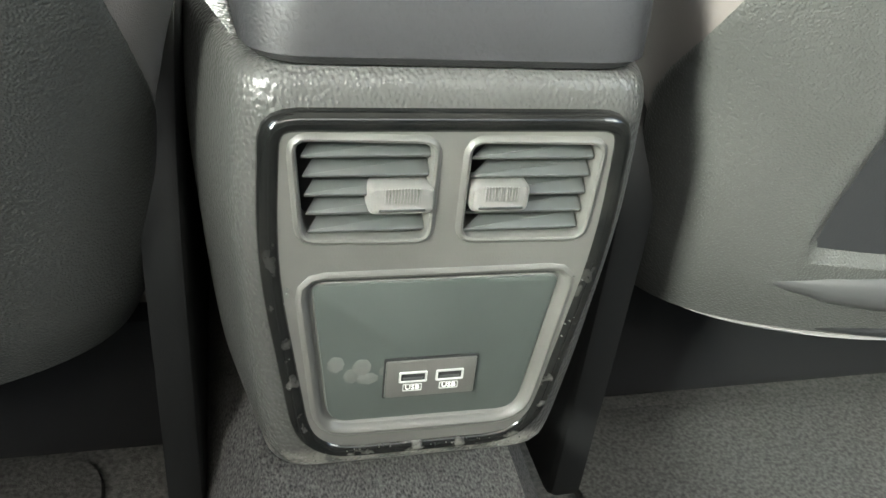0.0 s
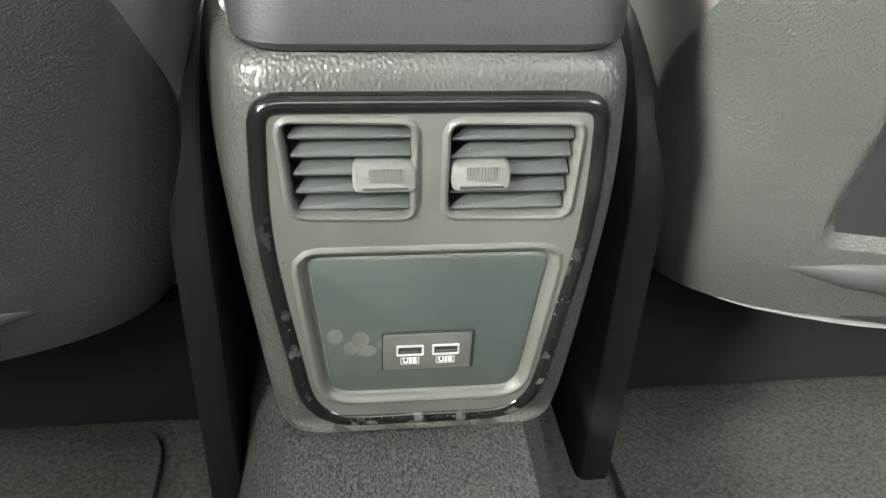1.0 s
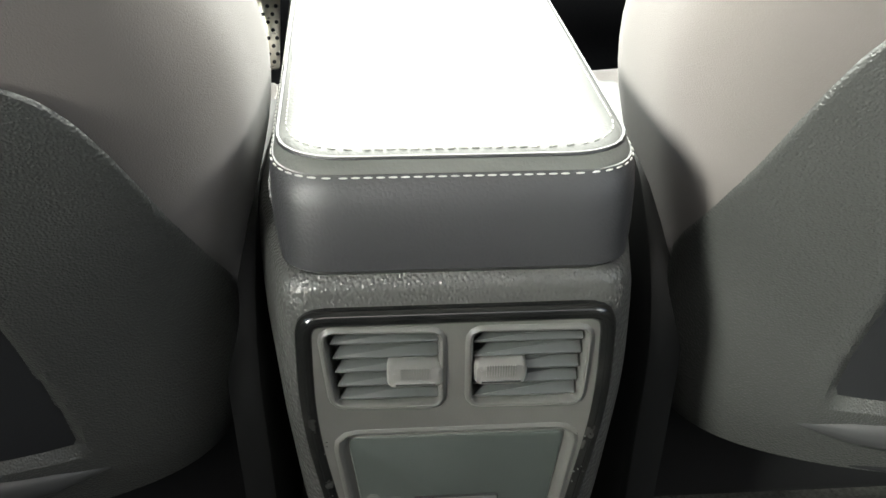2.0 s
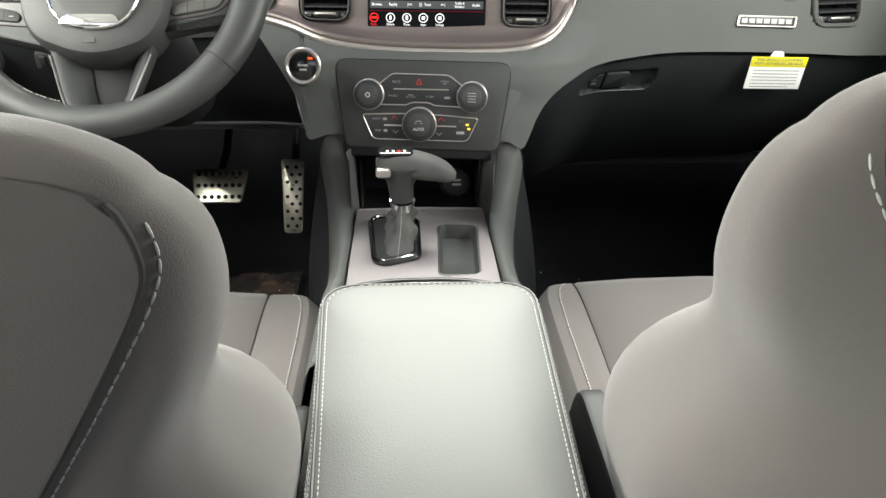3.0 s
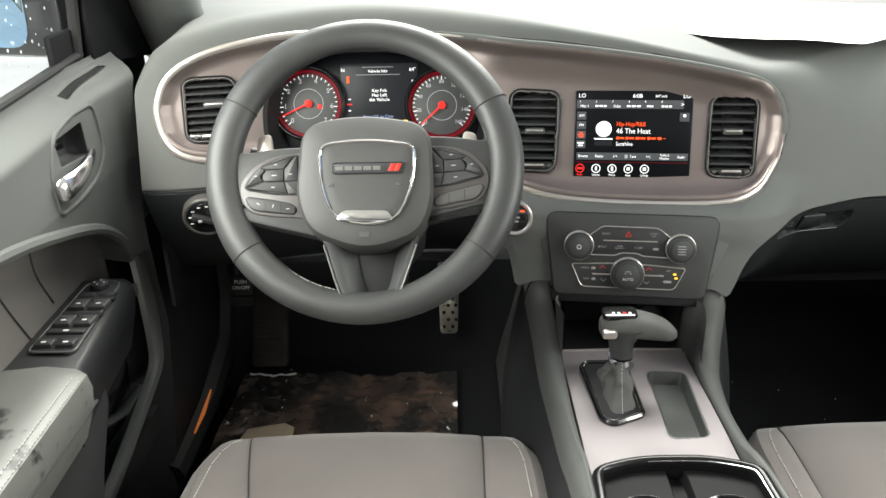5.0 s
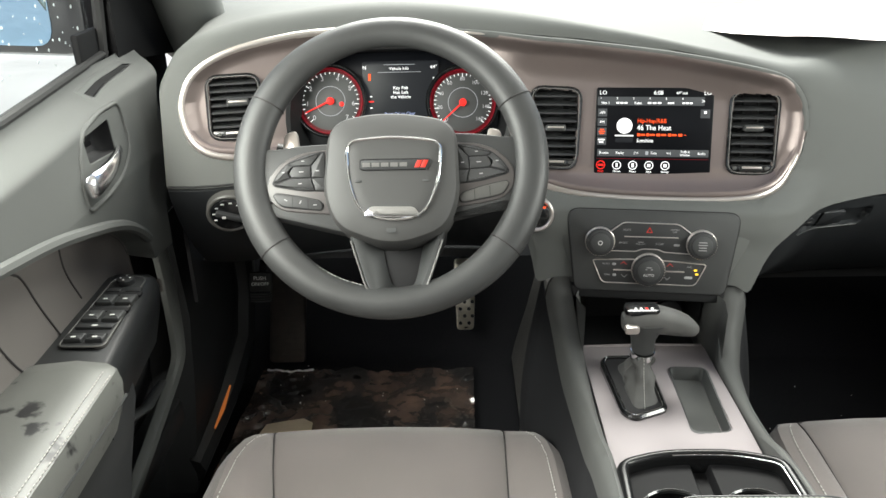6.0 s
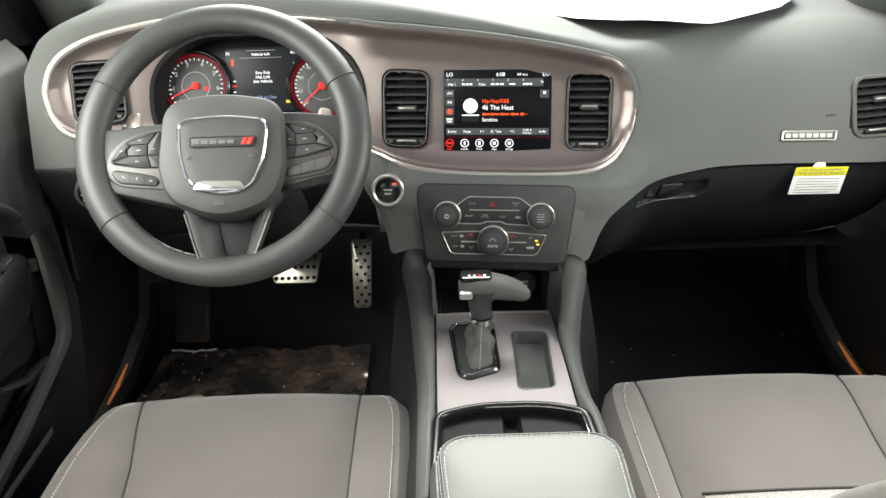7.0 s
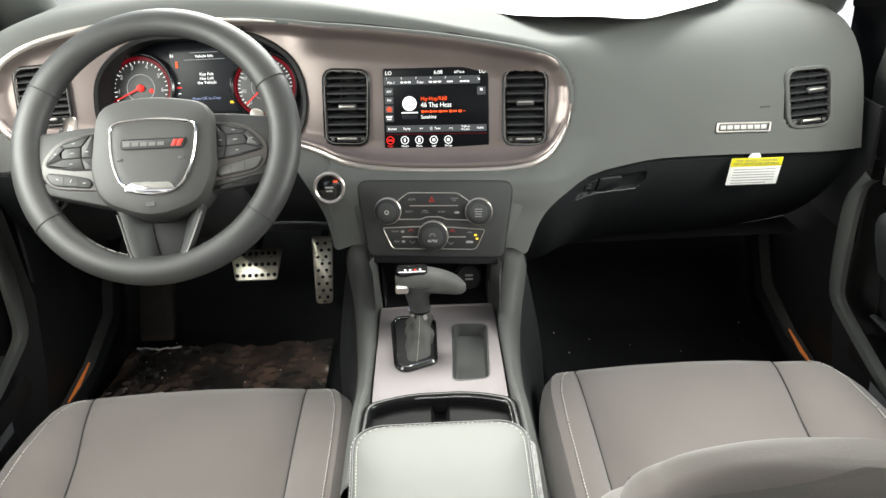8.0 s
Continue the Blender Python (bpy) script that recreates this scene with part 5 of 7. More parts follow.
# the side spokes sit behind the switch pods
for sx in (-1, 1):
    dy = 0.003 if sx > 0 else -0.009
    WP = WM @ Matrix.Rotation(radians(2.4), 4, "Z")

    def side(pts, r):
        q = [(sx * x, y) for x, y in pts]
        return arc_fillet(q if sx > 0 else q[::-1], r if sx > 0 or not isinstance(r, list) else r[::-1], 5)
    sp = [(sx * 0.05, 0.036 + dy), (sx * 0.11, 0.034 + dy), (sx * 0.150, 0.028 + dy), (sx * 0.176, 0.034 + dy), (sx * 0.176, -0.066 + dy), (sx * 0.150, -0.058 + dy), (sx * 0.11, -0.068 + dy), (sx * 0.05, -0.082 + dy)]
    part("spoke", plate(arc_fillet(sp if sx > 0 else sp[::-1], [0.004, 0.03, 0.02, 0.003, 0.003, 0.02, 0.03, 0.004] if sx > 0 else [0.004, 0.03, 0.02, 0.003, 0.003, 0.02, 0.03, 0.004][::-1], 5), -0.014, 0.007, WM, 0.006), WHEEL, wheel)
    pod = side([(0.074, -0.0635), (0.115, -0.0590), (0.137, -0.0545), (0.1495, -0.0430), (0.1545, -0.0250), (0.1505, -0.0100), (0.134, 0.0085), (0.110, 0.0185), (0.074, 0.0210)], [0.002, 0.012, 0.010, 0.012, 0.014, 0.014, 0.014, 0.014, 0.002])
    pd = part("switch_pod", plate(pod, 0.0, 0.0092, WP, 0.0028), POD, wheel, "satin brown-grey switch pod")
    keys = side([(0.0785, -0.0340), (0.110, -0.0322), (0.144, -0.0246), (0.1478, -0.0202), (0.1398, -0.0068), (0.1268, 0.0062), (0.104, 0.0156), (0.0805, 0.0178)], [0.002, 0.01, 0.004, 0.003, 0.010, 0.010, 0.012, 0.002])
    part("key_well", plate(keys, 0.0, 0.0098, WP, 0.0003), DARK, pd)
    for poly in ([(0.0985, -0.0150), (0.1225, -0.0145), (0.1255, -0.0078), (0.1195, -0.0005), (0.0985, -0.0005)],
                 [(0.0980, 0.0007), (0.1195, 0.0007), (0.1262, 0.0044), (0.1040, 0.0138), (0.0862, 0.0158)],
                 [(0.1268, -0.0076), (0.1240, -0.0138), (0.1450, -0.0203), (0.1384, -0.0078), (0.1275, 0.0034), (0.1210, -0.0004)],
                 [(0.0942, -0.0318), (0.1100, -0.0304), (0.1432, -0.0228), (0.1225, -0.0158), (0.0985, -0.0163)],
                 [(0.0815, -0.0150), (0.0972, -0.0150), (0.0972, -0.0002), (0.0850, 0.0142), (0.0815, 0.0150)],
                 [(0.0802, -0.0326), (0.0928, -0.0320), (0.0972, -0.0164), (0.0810, -0.0164)]):
        part("button", plate(side(poly, 0.0012), 0.006, 0.0113, WP, 0.0009), KEY_RUBBER, pd)
    lp = side([(0.0865, -0.0575), (0.132, -0.0508), (0.139, -0.0470), (0.1455, -0.0362), (0.142, -0.0330), (0.112, -0.0388), (0.0885, -0.0452), (0.0835, -0.0515)], [0.004, 0.006, 0.006, 0.003, 0.003, 0.006, 0.005, 0.005])
    part("key_outline", plate(inset(lp, -0.0010), 0.006, 0.0100, WP, 0.0003), DARK, pd)
    part("lower_keys", plate(lp, 0.006, 0.0116, WP, 0.0012), KEY_RUBBER if sx < 0 else RIM, pd, "row of three keys")
    for x in (0.1025, 0.1215):
        part("key_gap", box(sx * x, -0.0492 + 0.22 * (x - 0.1025), 0.0114, 0.0007, 0.0125, 0.0008, m=WP), DARK, pd)
    for x, y, w in ((0.108, 0.0062, 0.0024), (0.110, -0.0075, 0.0034), (0.1325, -0.0072, 0.0022), (0.112, -0.0225, 0.0026), (0.090, -0.0070, 0.0024)):
        part("key_symbol", plate(rrect(w * 1.7, 0.0013, 0.0004, sx * x, y, 2), 0.0111, 0.0116, WP, 0.0001), GREYP, pd)
    if sx < 0:
        for x, y, a in ((0.094, -0.0505, 0), (0.112, -0.0462, 70), (0.130, -0.0425, -35)):
            part("key_symbol", box(0, 0, 0.0116, 0.0044, 0.0011, 0.0004, m=at(WP, -x, y, 0, a)), GREYP, pd)
    part("paddle", plate(arc_fillet([(sx * 0.118, 0.020), (sx * 0.142, 0.024), (sx * 0.140, 0.050), (sx * 0.124, 0.054)][::sx], 0.006, 4), -0.030, -0.024, WM, 0.002), SILVER, wheel, "silver shift paddle")
# hub
HUBP = arc_fillet([(-0.075, 0.050), (0.0, 0.062), (0.083, 0.048), (0.087, -0.05), (0.070, -0.092), (0.004, -0.114), (-0.064, -0.088), (-0.081, -0.045)], [0.03, 0.05, 0.03, 0.05, 0.05, 0.06, 0.05, 0.05], 7)
part("hub", plate(HUBP, -0.02, 0.030, WM, 0.012, crown=0.006), HUB, wheel, "grained charcoal airbag cover")
SH = arc_fillet([(-0.053, 0.020), (0.006, 0.026), (0.067, 0.018), (0.062, -0.038), (0.044, -0.076), (0.006, -0.083), (-0.033, -0.074), (-0.049, -0.035)], [0.016, 0.03, 0.016, 0.03, 0.02, 0.03, 0.02, 0.03], 6)
SHR = resample(SH, 80)
WH = WM @ Matrix.Translation((0, 0, 0.0335))
part("shield_line", bezel(SHR, inset(SHR, 0.0034), -0.006, 0.0030, WH, 0.0012), CHROME, wheel, "chrome shield outline")
part("shield", plate(inset(SHR, 0.003), -0.006, 0.0012, WH, 0.001, crown=0.0012), HUB, wheel)
part("chin", plate(arc_fillet([(-0.030, -0.076), (0.040, -0.077), (0.033, -0.064), (-0.022, -0.063)], 0.006, 4), -0.002, 0.0038, WH, 0.0015), CHROME, wheel, "chrome chin strip")
WB = WH @ Matrix.Translation((0.001, -0.020, 0.0008))
part("badge_field", plate(arc_fillet([(-0.034, 0.002), (0.046, 0.002), (0.050, 0.014), (-0.034, 0.014)], 0.002, 3), 0.0, 0.0034, WB, 0.0006), BUTTON, wheel)
part("badge_line", bezel(resample(arc_fillet([(-0.035, 0.001), (0.047, 0.001), (0.051, 0.015), (-0.035, 0.015)], 0.002, 3), 40), resample(arc_fillet([(-0.034, 0.002), (0.046, 0.002), (0.050, 0.014), (-0.034, 0.014)], 0.002, 3), 40), 0.0, 0.0038, WB, 0.0002), DARK, wheel)
for i in range(5):
    part("badge_bar", box(-0.027 + 0.0112 * i, 0.0075, 0.0036, 0.0090, 0.0050, 0.0008, m=WB), TABM, wheel)
for i in range(2):
    x = 0.031 + 0.0072 * i
    part("badge_slash", plate([(x, 0.0035), (x + 0.006, 0.0035), (x + 0.010, 0.0125), (x + 0.004, 0.0125)], 0.003, 0.0041, WB, 0.0002), RED, wheel, "red slash")
for x in (-0.036, 0.046):
    part("horn_mark", plate(rrect(0.008, 0.003, 0.001, x, -0.032, 2), 0.0012, 0.0026, WH, 0.0001), CHAR, wheel)
part("airbag_mark", box(0.004, -0.092, 0.0315, 0.012, 0.006, 0.0006, m=WM), CHAR, wheel)
# lower spoke: a U of satin metal
UO = [(-0.050, -0.090), (-0.044, -0.110), (-0.027, -0.163), (-0.014, -0.178), (0.030, -0.178), (0.043, -0.164), (0.062, -0.108), (0.067, -0.090)]
UI = [(-0.012, -0.094), (-0.008, -0.115), (-0.001, -0.146), (0.005, -0.155), (0.025, -0.155), (0.031, -0.146), (0.037, -0.115), (0.042, -0.094)]
rows = []
for a, b in zip(soften(UO, False), soften(UI, False)):
    rows.append([WM @ Vector((lerp(a[0], b[0], f), lerp(a[1], b[1], f), z)) for f, z in ((0, -0.010), (0, 0.006), (0.08, 0.0095), (0.30, 0.0095), (0.55, 0.004), (0.85, -0.008), (1, -0.014))])
part("lower_spoke", loft(rows), CHAR, wheel, "satin charcoal lower spoke")
part("spoke_edge", tube([WM @ Vector((x, y, 0.0098)) for x, y in soften([(-0.0475, -0.100)] + UO[1:7] + [(0.0645, -0.100)], False)], 0.0012, seg=6), TABM, wheel, "thin satin line")
part("spoke_back", plate(arc_fillet([(-0.03, -0.09), (0.05, -0.09), (0.035, -0.165), (-0.01, -0.165)], 0.006, 3), -0.024, -0.016, WM, 0.001), DARK, wheel)
part("column", loft([[WM @ Vector((0.004 + r * math.cos(2 * math.pi * i / 24), -0.03 + r * 0.9 * math.sin(2 * math.pi * i / 24), z)) for i in range(24)] for r, z in ((0.045, -0.012), (0.06, -0.05), (0.065, -0.16), (0.06, -0.30))]), BLACK, wheel, "black column shroud")
part("stalk", tube([WM @ Vector(p) for p in ((-0.05, -0.01, -0.06), (-0.12, 0.03, -0.055), (-0.155, 0.035, -0.05))], [0.007, 0.009, 0.010], seg=10), BLACK, wheel)
stitches([WM @ Vector(((0.176 - 0.019) * math.cos(radians(a)), (0.176 - 0.019) * math.sin(radians(a)), 0.006)) for a in range(217, 262, 3)], 0.0045, 0.003, 0.0006, wheel)

# ---- light switch and small switches on the driver's panel ----
LK = fr((-0.648, 0.945, 0.612), -17, -10)
lights = thing("light_switch", (-0.645, 0.95, 0.59), "round headlight switch with printed marks", "switch")
part("bezel", bezel(disc(0.036, 0, 0, 40), disc(0.029, 0, 0, 40), -0.02, 0.004, LK, 0.002), RIM, lights)
part("dial", plate(disc(0.029, 0, 0, 40), 0.0, 0.006, LK, 0.002), GLOSS, lights)
part("grip", plate(arc_fillet([(-0.022, 0.004), (0.020, -0.012), (0.022, -0.004), (-0.018, 0.013)], 0.003, 3), 0.005, 0.014, LK, 0.002), BUTTON, lights)
for a in (20, 50, 80, 110, 140, 170, 200):
    part("mark", plate(rrect(0.005, 0.0025, 0.0006, 0.0235 * math.cos(radians(a)), 0.0235 * math.sin(radians(a)), 2), 0.006, 0.0064, LK, 0.0001), WHITE, lights)
part("mark", plate(rrect(0.006, 0.005, 0.001, -0.008, 0.002, 2), 0.014, 0.0144, LK, 0.0001), WHITE, lights)
DM = fr((-0.545, 0.970, 0.612), -17, -10)
dim = thing("dimmer_switch", (-0.545, 0.955, 0.60), "pair of thumb wheels for the panel lights", "switch")
part("bezel", plate(rrect(0.048, 0.026, 0.004), -0.02, 0.002, DM, 0.001), CHAR, dim)
for x in (-0.014, 0.0, 0.014):
    part("thumb_wheel", plate(rrect(0.009, 0.018, 0.002, x, 0), 0.0, 0.006, DM, 0.002), BUTTON, dim)
PBM = fr((-0.485, 0.980, 0.610), -17, -8)
pbtn = thing("round_switch", (-0.485, 0.955, 0.60), "small round switch with a silver ring", "switch")
part("ring", bezel(disc(0.013, 0, 0, 28), disc(0.0105, 0, 0, 28), -0.015, 0.003, PBM, 0.001), SILVER, pbtn)
part("cap", plate(disc(0.0105, 0, 0, 28), -0.015, 0.002, PBM, 0.001), BUTTON, pbtn)

# ---- passenger's side of the dashboard ----
glove = thing("glove_box", (0.5, 1.0, 0.40), "closed dark grey glove box with a recessed latch", "glove box")
def glove_top(x):
    return seam_z(x) - 0.003
LATCH = arc_fillet([(0.2435, 0.557), (0.366, 0.553), (0.379, 0.572), (0.379, 0.589), (0.294, 0.590), (0.273, 0.588), (0.251, 0.574)], [0.003, 0.010, 0.010, 0.006, 0.010, 0.010, 0.010], 5)
def glove_pt(u, v):
    x = lerp(0.150, 0.775, u)
    z = lerp(0.355, glove_top(x), v)
    y = face_y(x, 0.60) + 0.012 - 0.045 * (1 - smooth(0.15, 0.30, x)) + 0.32 * (0.612 - z) + 2.6 * (0.612 - z) ** 2
    y += 0.012 * smooth(0.0, 0.004, signed((x, z), LATCH)) + 0.012 * smooth(0.975, 1.0, v)
    return (x, y, z)
part("lid", grid_sheet(glove_pt, 150, 80), DASH_LOW, glove)
def on_glove(x, z, off):
    return (x, face_y(x, 0.60) + 0.012 - 0.045 * (1 - smooth(0.15, 0.30, x)) + 0.32 * (0.612 - z) + 2.6 * (0.612 - z) ** 2 + off, z)
LT = fr(on_glove(0.300, 0.572, 0.0), -26, -14) @ Matrix.Rotation(radians(-3), 4, "Z")
part("latch", plate(arc_fillet([(-0.011, -0.013), (0.034, -0.012), (0.032, 0.017), (-0.011, 0.016)], [0.002, 0.005, 0.006, 0.004], 5), -0.012, 0.0010, LT, 0.002), DASH_LOW, glove, "dark latch handle")
part("latch_cheek", plate(arc_fillet([(-0.047, -0.015), (-0.0125, -0.0135), (-0.0125, 0.0145), (-0.024, 0.011), (-0.040, -0.002)], 0.003, 4), -0.014, -0.001, LT, 0.0015), DASH_LOW, glove)
lock = part("lock", plate(disc(0.0075, -0.028, -0.003, 24), -0.012, 0.0012, LT, 0.001), DASH_LOW, glove, "round key lock")
part("key_slot", box(-0.028, -0.003, 0.0013, 0.008, 0.0016, 0.0006, m=LT), TABM, lock)
part("latch_lip", tube([on_glove(x, lerp(0.5565, 0.5525, (x - 0.247) / 0.116), -0.0012) for x in [lerp(0.247, 0.363, k / 10) for k in range(11)]], 0.0011, seg=6), CHAR, glove)
# dark sheet for the shade under the glove box
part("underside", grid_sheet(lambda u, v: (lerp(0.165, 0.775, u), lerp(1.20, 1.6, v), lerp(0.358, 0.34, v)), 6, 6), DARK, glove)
for x in (-0.752, 0.792):
    part("end_cap", box(x, 1.30, 0.545, 0.006, 0.56, 0.26), DARK, dash)
def knee_pt(u, v):
    x, z = lerp(-0.738, -0.20, u), lerp(0.47, 0.656, v)
    d = 0.656 - z
    return (x, face_y(x, 0.656) - 0.006 + 0.30 * d + 2.2 * d * d + 0.006 * smooth(0.97, 1.0, v), z)
part("knee_panel", grid_sheet(knee_pt, 60, 40), DASH_LOW, dash, "dark lower panel under the steering column")
# dark sheet painting in the shade below the knee panel
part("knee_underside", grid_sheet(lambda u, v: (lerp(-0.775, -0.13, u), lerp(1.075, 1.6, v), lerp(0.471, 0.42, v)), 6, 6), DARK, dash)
PORTS = mat("pale_satin_badge_paint", (0.45, 0.45, 0.44), 0.45, var=0.04)
BD = fr((0.5395, face_y(0.5395, 0.660) - 0.0015, 0.660), 14, -4.5) @ Matrix.Rotation(radians(-2.5), 4, "Z")
badge = thing("name_badge", (0.54, 1.0, 0.65), "slim silver name badge on the passenger's dashboard", "badge")
part("outline", bezel(arc_fillet([(-0.048, -0.0085), (0.048, -0.0085), (0.050, 0.0085), (-0.046, 0.0085)], 0.003, 3), arc_fillet([(-0.045, -0.006), (0.045, -0.006), (0.047, 0.006), (-0.043, 0.006)], 0.002, 3), 0.0, 0.0030, BD, 0.0008), SILVER, badge)
part("field", plate(rrect(0.088, 0.012, 0.002), 0.0, 0.0015, BD, 0.0005), RIM, badge)
for i in range(7):
    part("bar", box(-0.036 + 0.012 * i, 0, 0.002, 0.0095, 0.0070, 0.0008, m=BD, bevel=0.0002), PORTS, badge)
for k in range(3):
    part("airbag_mark", box(0.572 + 0.0065 * k, face_y(0.572 + 0.0065 * k, 0.690) - 0.0002, 0.690, 0.0045, 0.0010, 0.0045), RIM, dash)
tag = thing("warning_tag", (0.56, 1.0, 0.55), "white paper warning tag with a yellow heading hanging from the dashboard", "tag")
TG = fr((0.565, 0.984, 0.582), -12, -3) @ Matrix.Rotation(radians(-2), 4, "Z")
part("sheet", plate(rrect(0.092, 0.054, 0.001, 0, -0.0005), -0.0004, 0.0004, TG, 0.0002), PAPER, tag)
part("heading", plate(rrect(0.092, 0.017, 0.001, 0, 0.0185), 0.0005, 0.0008, TG, 0.0001), YELLOW, tag, "yellow heading strip")
part("hook", plate(arc_fillet([(-0.018, 0.026), (0.006, 0.026), (0.002, 0.036), (-0.014, 0.036)], 0.003, 3), -0.0004, 0.0004, TG, 0.0002), PAPER, tag)
txt("THIS VEHICLE IS EQUIPPED\nWITH ADVANCED AIR BAGS", 0.0062, at(TG, 0, 0.0188, 0.0009), INK, tag, "heading_words", squash=1.02)
for i in range(6):
    part("print_bar", plate(rrect(0.076 - 0.012 * (i == 5), 0.0014, 0.0004, 0 - 0.006 * (i == 5), 0.004 - 0.0055 * i, 2), 0.0005, 0.0008, TG, 0.0001), GREYP, tag)
sheet = thing("paper_sheet", (0.33, 1.2, 0.83), "large white paper sheet lying on the dashboard top", "paper")
SHEET = [(0.105, 1.40), (0.088, 1.27), (0.11, 1.20), (0.165, 1.12), (0.227, 1.062), (0.28, 1.036), (0.33, 1.020), (0.37, 1.034), (0.42, 1.075), (0.53, 1.160), (0.60, 1.26), (0.62, 1.40)]
def sheet_pt(u, v):
    k = u * (len(SHEET) - 1)
    i = min(int(k), len(SHEET) - 2)
    p = Vector(SHEET[i]).lerp(Vector(SHEET[i + 1]), k - i)
    q = p.lerp(Vector((0.36, 1.44)), v)
    return (q.x, q.y, 0.846 + 0.004 * math.sin(13 * u + 2) * (1 - v) + 0.010 * v)
part("sheet", grid_sheet(sheet_pt, 44, 10), PAPER, sheet)

# ---- pedals and footwell ----
def pedal(name, label, m, outline, holes, rubber=False):
    p = thing(name, m.translation, label, "pedal")
    part("plate", plate(outline, -0.006, 0.0, m, 0.002), STEEL if not rubber else RUBBER, p)
    part("arm", tube([m @ Vector((0, 0.02, -0.006)), m @ Vector((0, 0.10, -0.06)), m @ Vector((0, 0.26, -0.10))], 0.009, seg=8), BLACK, p)
    for x, y, r in holes:
        part("grip_stud", plate(disc(r, x, y, 14), -0.001, 0.0025, m, 0.001), RUBBER, p)
    return p
pedal("accelerator_pedal", "brushed steel accelerator pedal with black rubber studs", fr((-0.278, 1.448, 0.200), 24, 0), arc_fillet([(-0.021, -0.082), (0.019, -0.082), (0.026, 0.085), (-0.026, 0.085)], 0.010, 4),
      [(x + (0.010 if r % 2 else 0), -0.066 + 0.0165 * r, 0.0042) for r in range(9) for x in ((-0.012, 0.008) if r % 2 == 0 else (-0.012, 0.006))])
pedal("brake_pedal", "wide brushed steel brake pedal with black rubber studs", fr((-0.428, 1.40, 0.247), 38, 0), arc_fillet([(-0.050, -0.038), (0.050, -0.038), (0.062, 0.038), (-0.062, 0.038)], 0.009, 4),
      [(-0.044 + 0.0147 * c, -0.026 + 0.026 * r, 0.0048) for r in range(3) for c in range(7)])
# brown base lightened in place of light reaching into the footwell
RESTM = mat("lightened_foot_rest_rubber", (0.055, 0.045, 0.038), 0.7, var=0.35, scale=25)
FT = fr((-0.705, 1.47, 0.145), 30, 0)
foot = thing("foot_rest", (-0.705, 1.45, 0.04), "black ribbed foot rest", "foot rest")
part("pad", plate(rrect(0.085, 0.235, 0.012), -0.02, 0.0, FT, 0.004), RESTM, foot)
for i in range(16):
    part("rib", box(0, -0.10 + 0.0133 * i, 0.0008, 0.070, 0.004, 0.003, m=FT), RESTM, foot)
PK = fr((-0.700, 1.25, 0.338), 15, 0)
park = thing("parking_brake_pedal", (-0.70, 1.26, 0.32), "small black parking brake pedal with printed words", "pedal")
part("pad", plate(rrect(0.046, 0.040, 0.004), -0.012, 0.0, PK, 0.003), RUBBER, park)
part("arm", tube([PK @ Vector((0, 0, -0.01)), PK @ Vector((0, 0.08, -0.08)), PK @ Vector((0, 0.18, -0.12))], 0.008, seg=8), BLACK, park)
txt("PUSH", 0.011, at(PK, 0, 0.008, 0.0003), WHITE, park)
txt("ON/OFF", 0.010, at(PK, 0, -0.004, 0.0003), WHITE, park)
for i in range(4):
    part("rib", box(0, -0.026 - 0.005 * i, -0.006, 0.044, 0.0025, 0.010, m=PK), RUBBER, park)
film = thing("floor_film", (-0.5, 1.15, 0.02), "crinkled dirty clear film over the driver's floor", "floor cover")
def film_pt(u, v):
    x, y = lerp(-0.755, -0.262, u) - 0.03 * (1 - v) * (1 - u), lerp(0.70, 1.378, v)
    n = noise.noise(Vector((x * 14, y * 14, 0))) * 0.010 + noise.noise(Vector((x * 42, y * 42, 3))) * 0.005 + (0.5 - abs(noise.noise(Vector((x * 70, y * 55, 7))))) * 0.005
    return (x, y + (n if v > 0.98 else 0), 0.040 + max(-0.010, n * 0.8))
part("film", grid_sheet(film_pt, 90, 110), FILM, film)
part("torn_edge", tube([film_pt(u, 1.0) for u in [k / 30 * 0.22 + 0.02 for k in range(31)]], 0.004, seg=6, flat=0.4), PAPER, film, "pale torn edge")
scrap = thing("paper_scrap", (-0.655, 1.12, 0.045), "torn tan paper scrap on the floor", "paper")
SCP = [(-0.715, 1.10), (-0.60, 1.09), (-0.603, 1.165), (-0.625, 1.18), (-0.66, 1.172), (-0.70, 1.160)]
part("scrap", plate(SCP, 0.047, 0.0495, Matrix(), 0.0008), KRAFT, scrap)
crumbs = thing("floor_crumbs", (0.0, 1.0, 0.035), "tiny pale crumbs scattered on the dark carpet", "crumbs", kind="stuff")
rc = random.Random(11)
bm = bmesh.new()
for k in range(40):
    x, y = (rc.uniform(0.26, 0.74), rc.uniform(0.85, 1.38)) if k < 24 else (rc.uniform(-0.74, -0.28), rc.uniform(1.18, 1.40))
    r = rc.uniform(0.0006, 0.0014)
    box(x, y, 0.037 if x > 0 else 0.048, r * 1.6, r, r, m=None, bm=bm)
part("crumb", bm, PAPER, crumbs)
pm = grid_sheet(lambda u, v: (lerp(0.24, 0.76, u), lerp(0.72, 1.42, v), 0.032 + 0.003 * noise.noise(Vector((u * 9, v * 9, 0)))), 30, 30)
fm = thing("floor_mat", (0.5, 1.0, 0.025), "black carpet mat in the passenger's footwell", "floor mat")
part("mat", pm, FLOORM, fm)

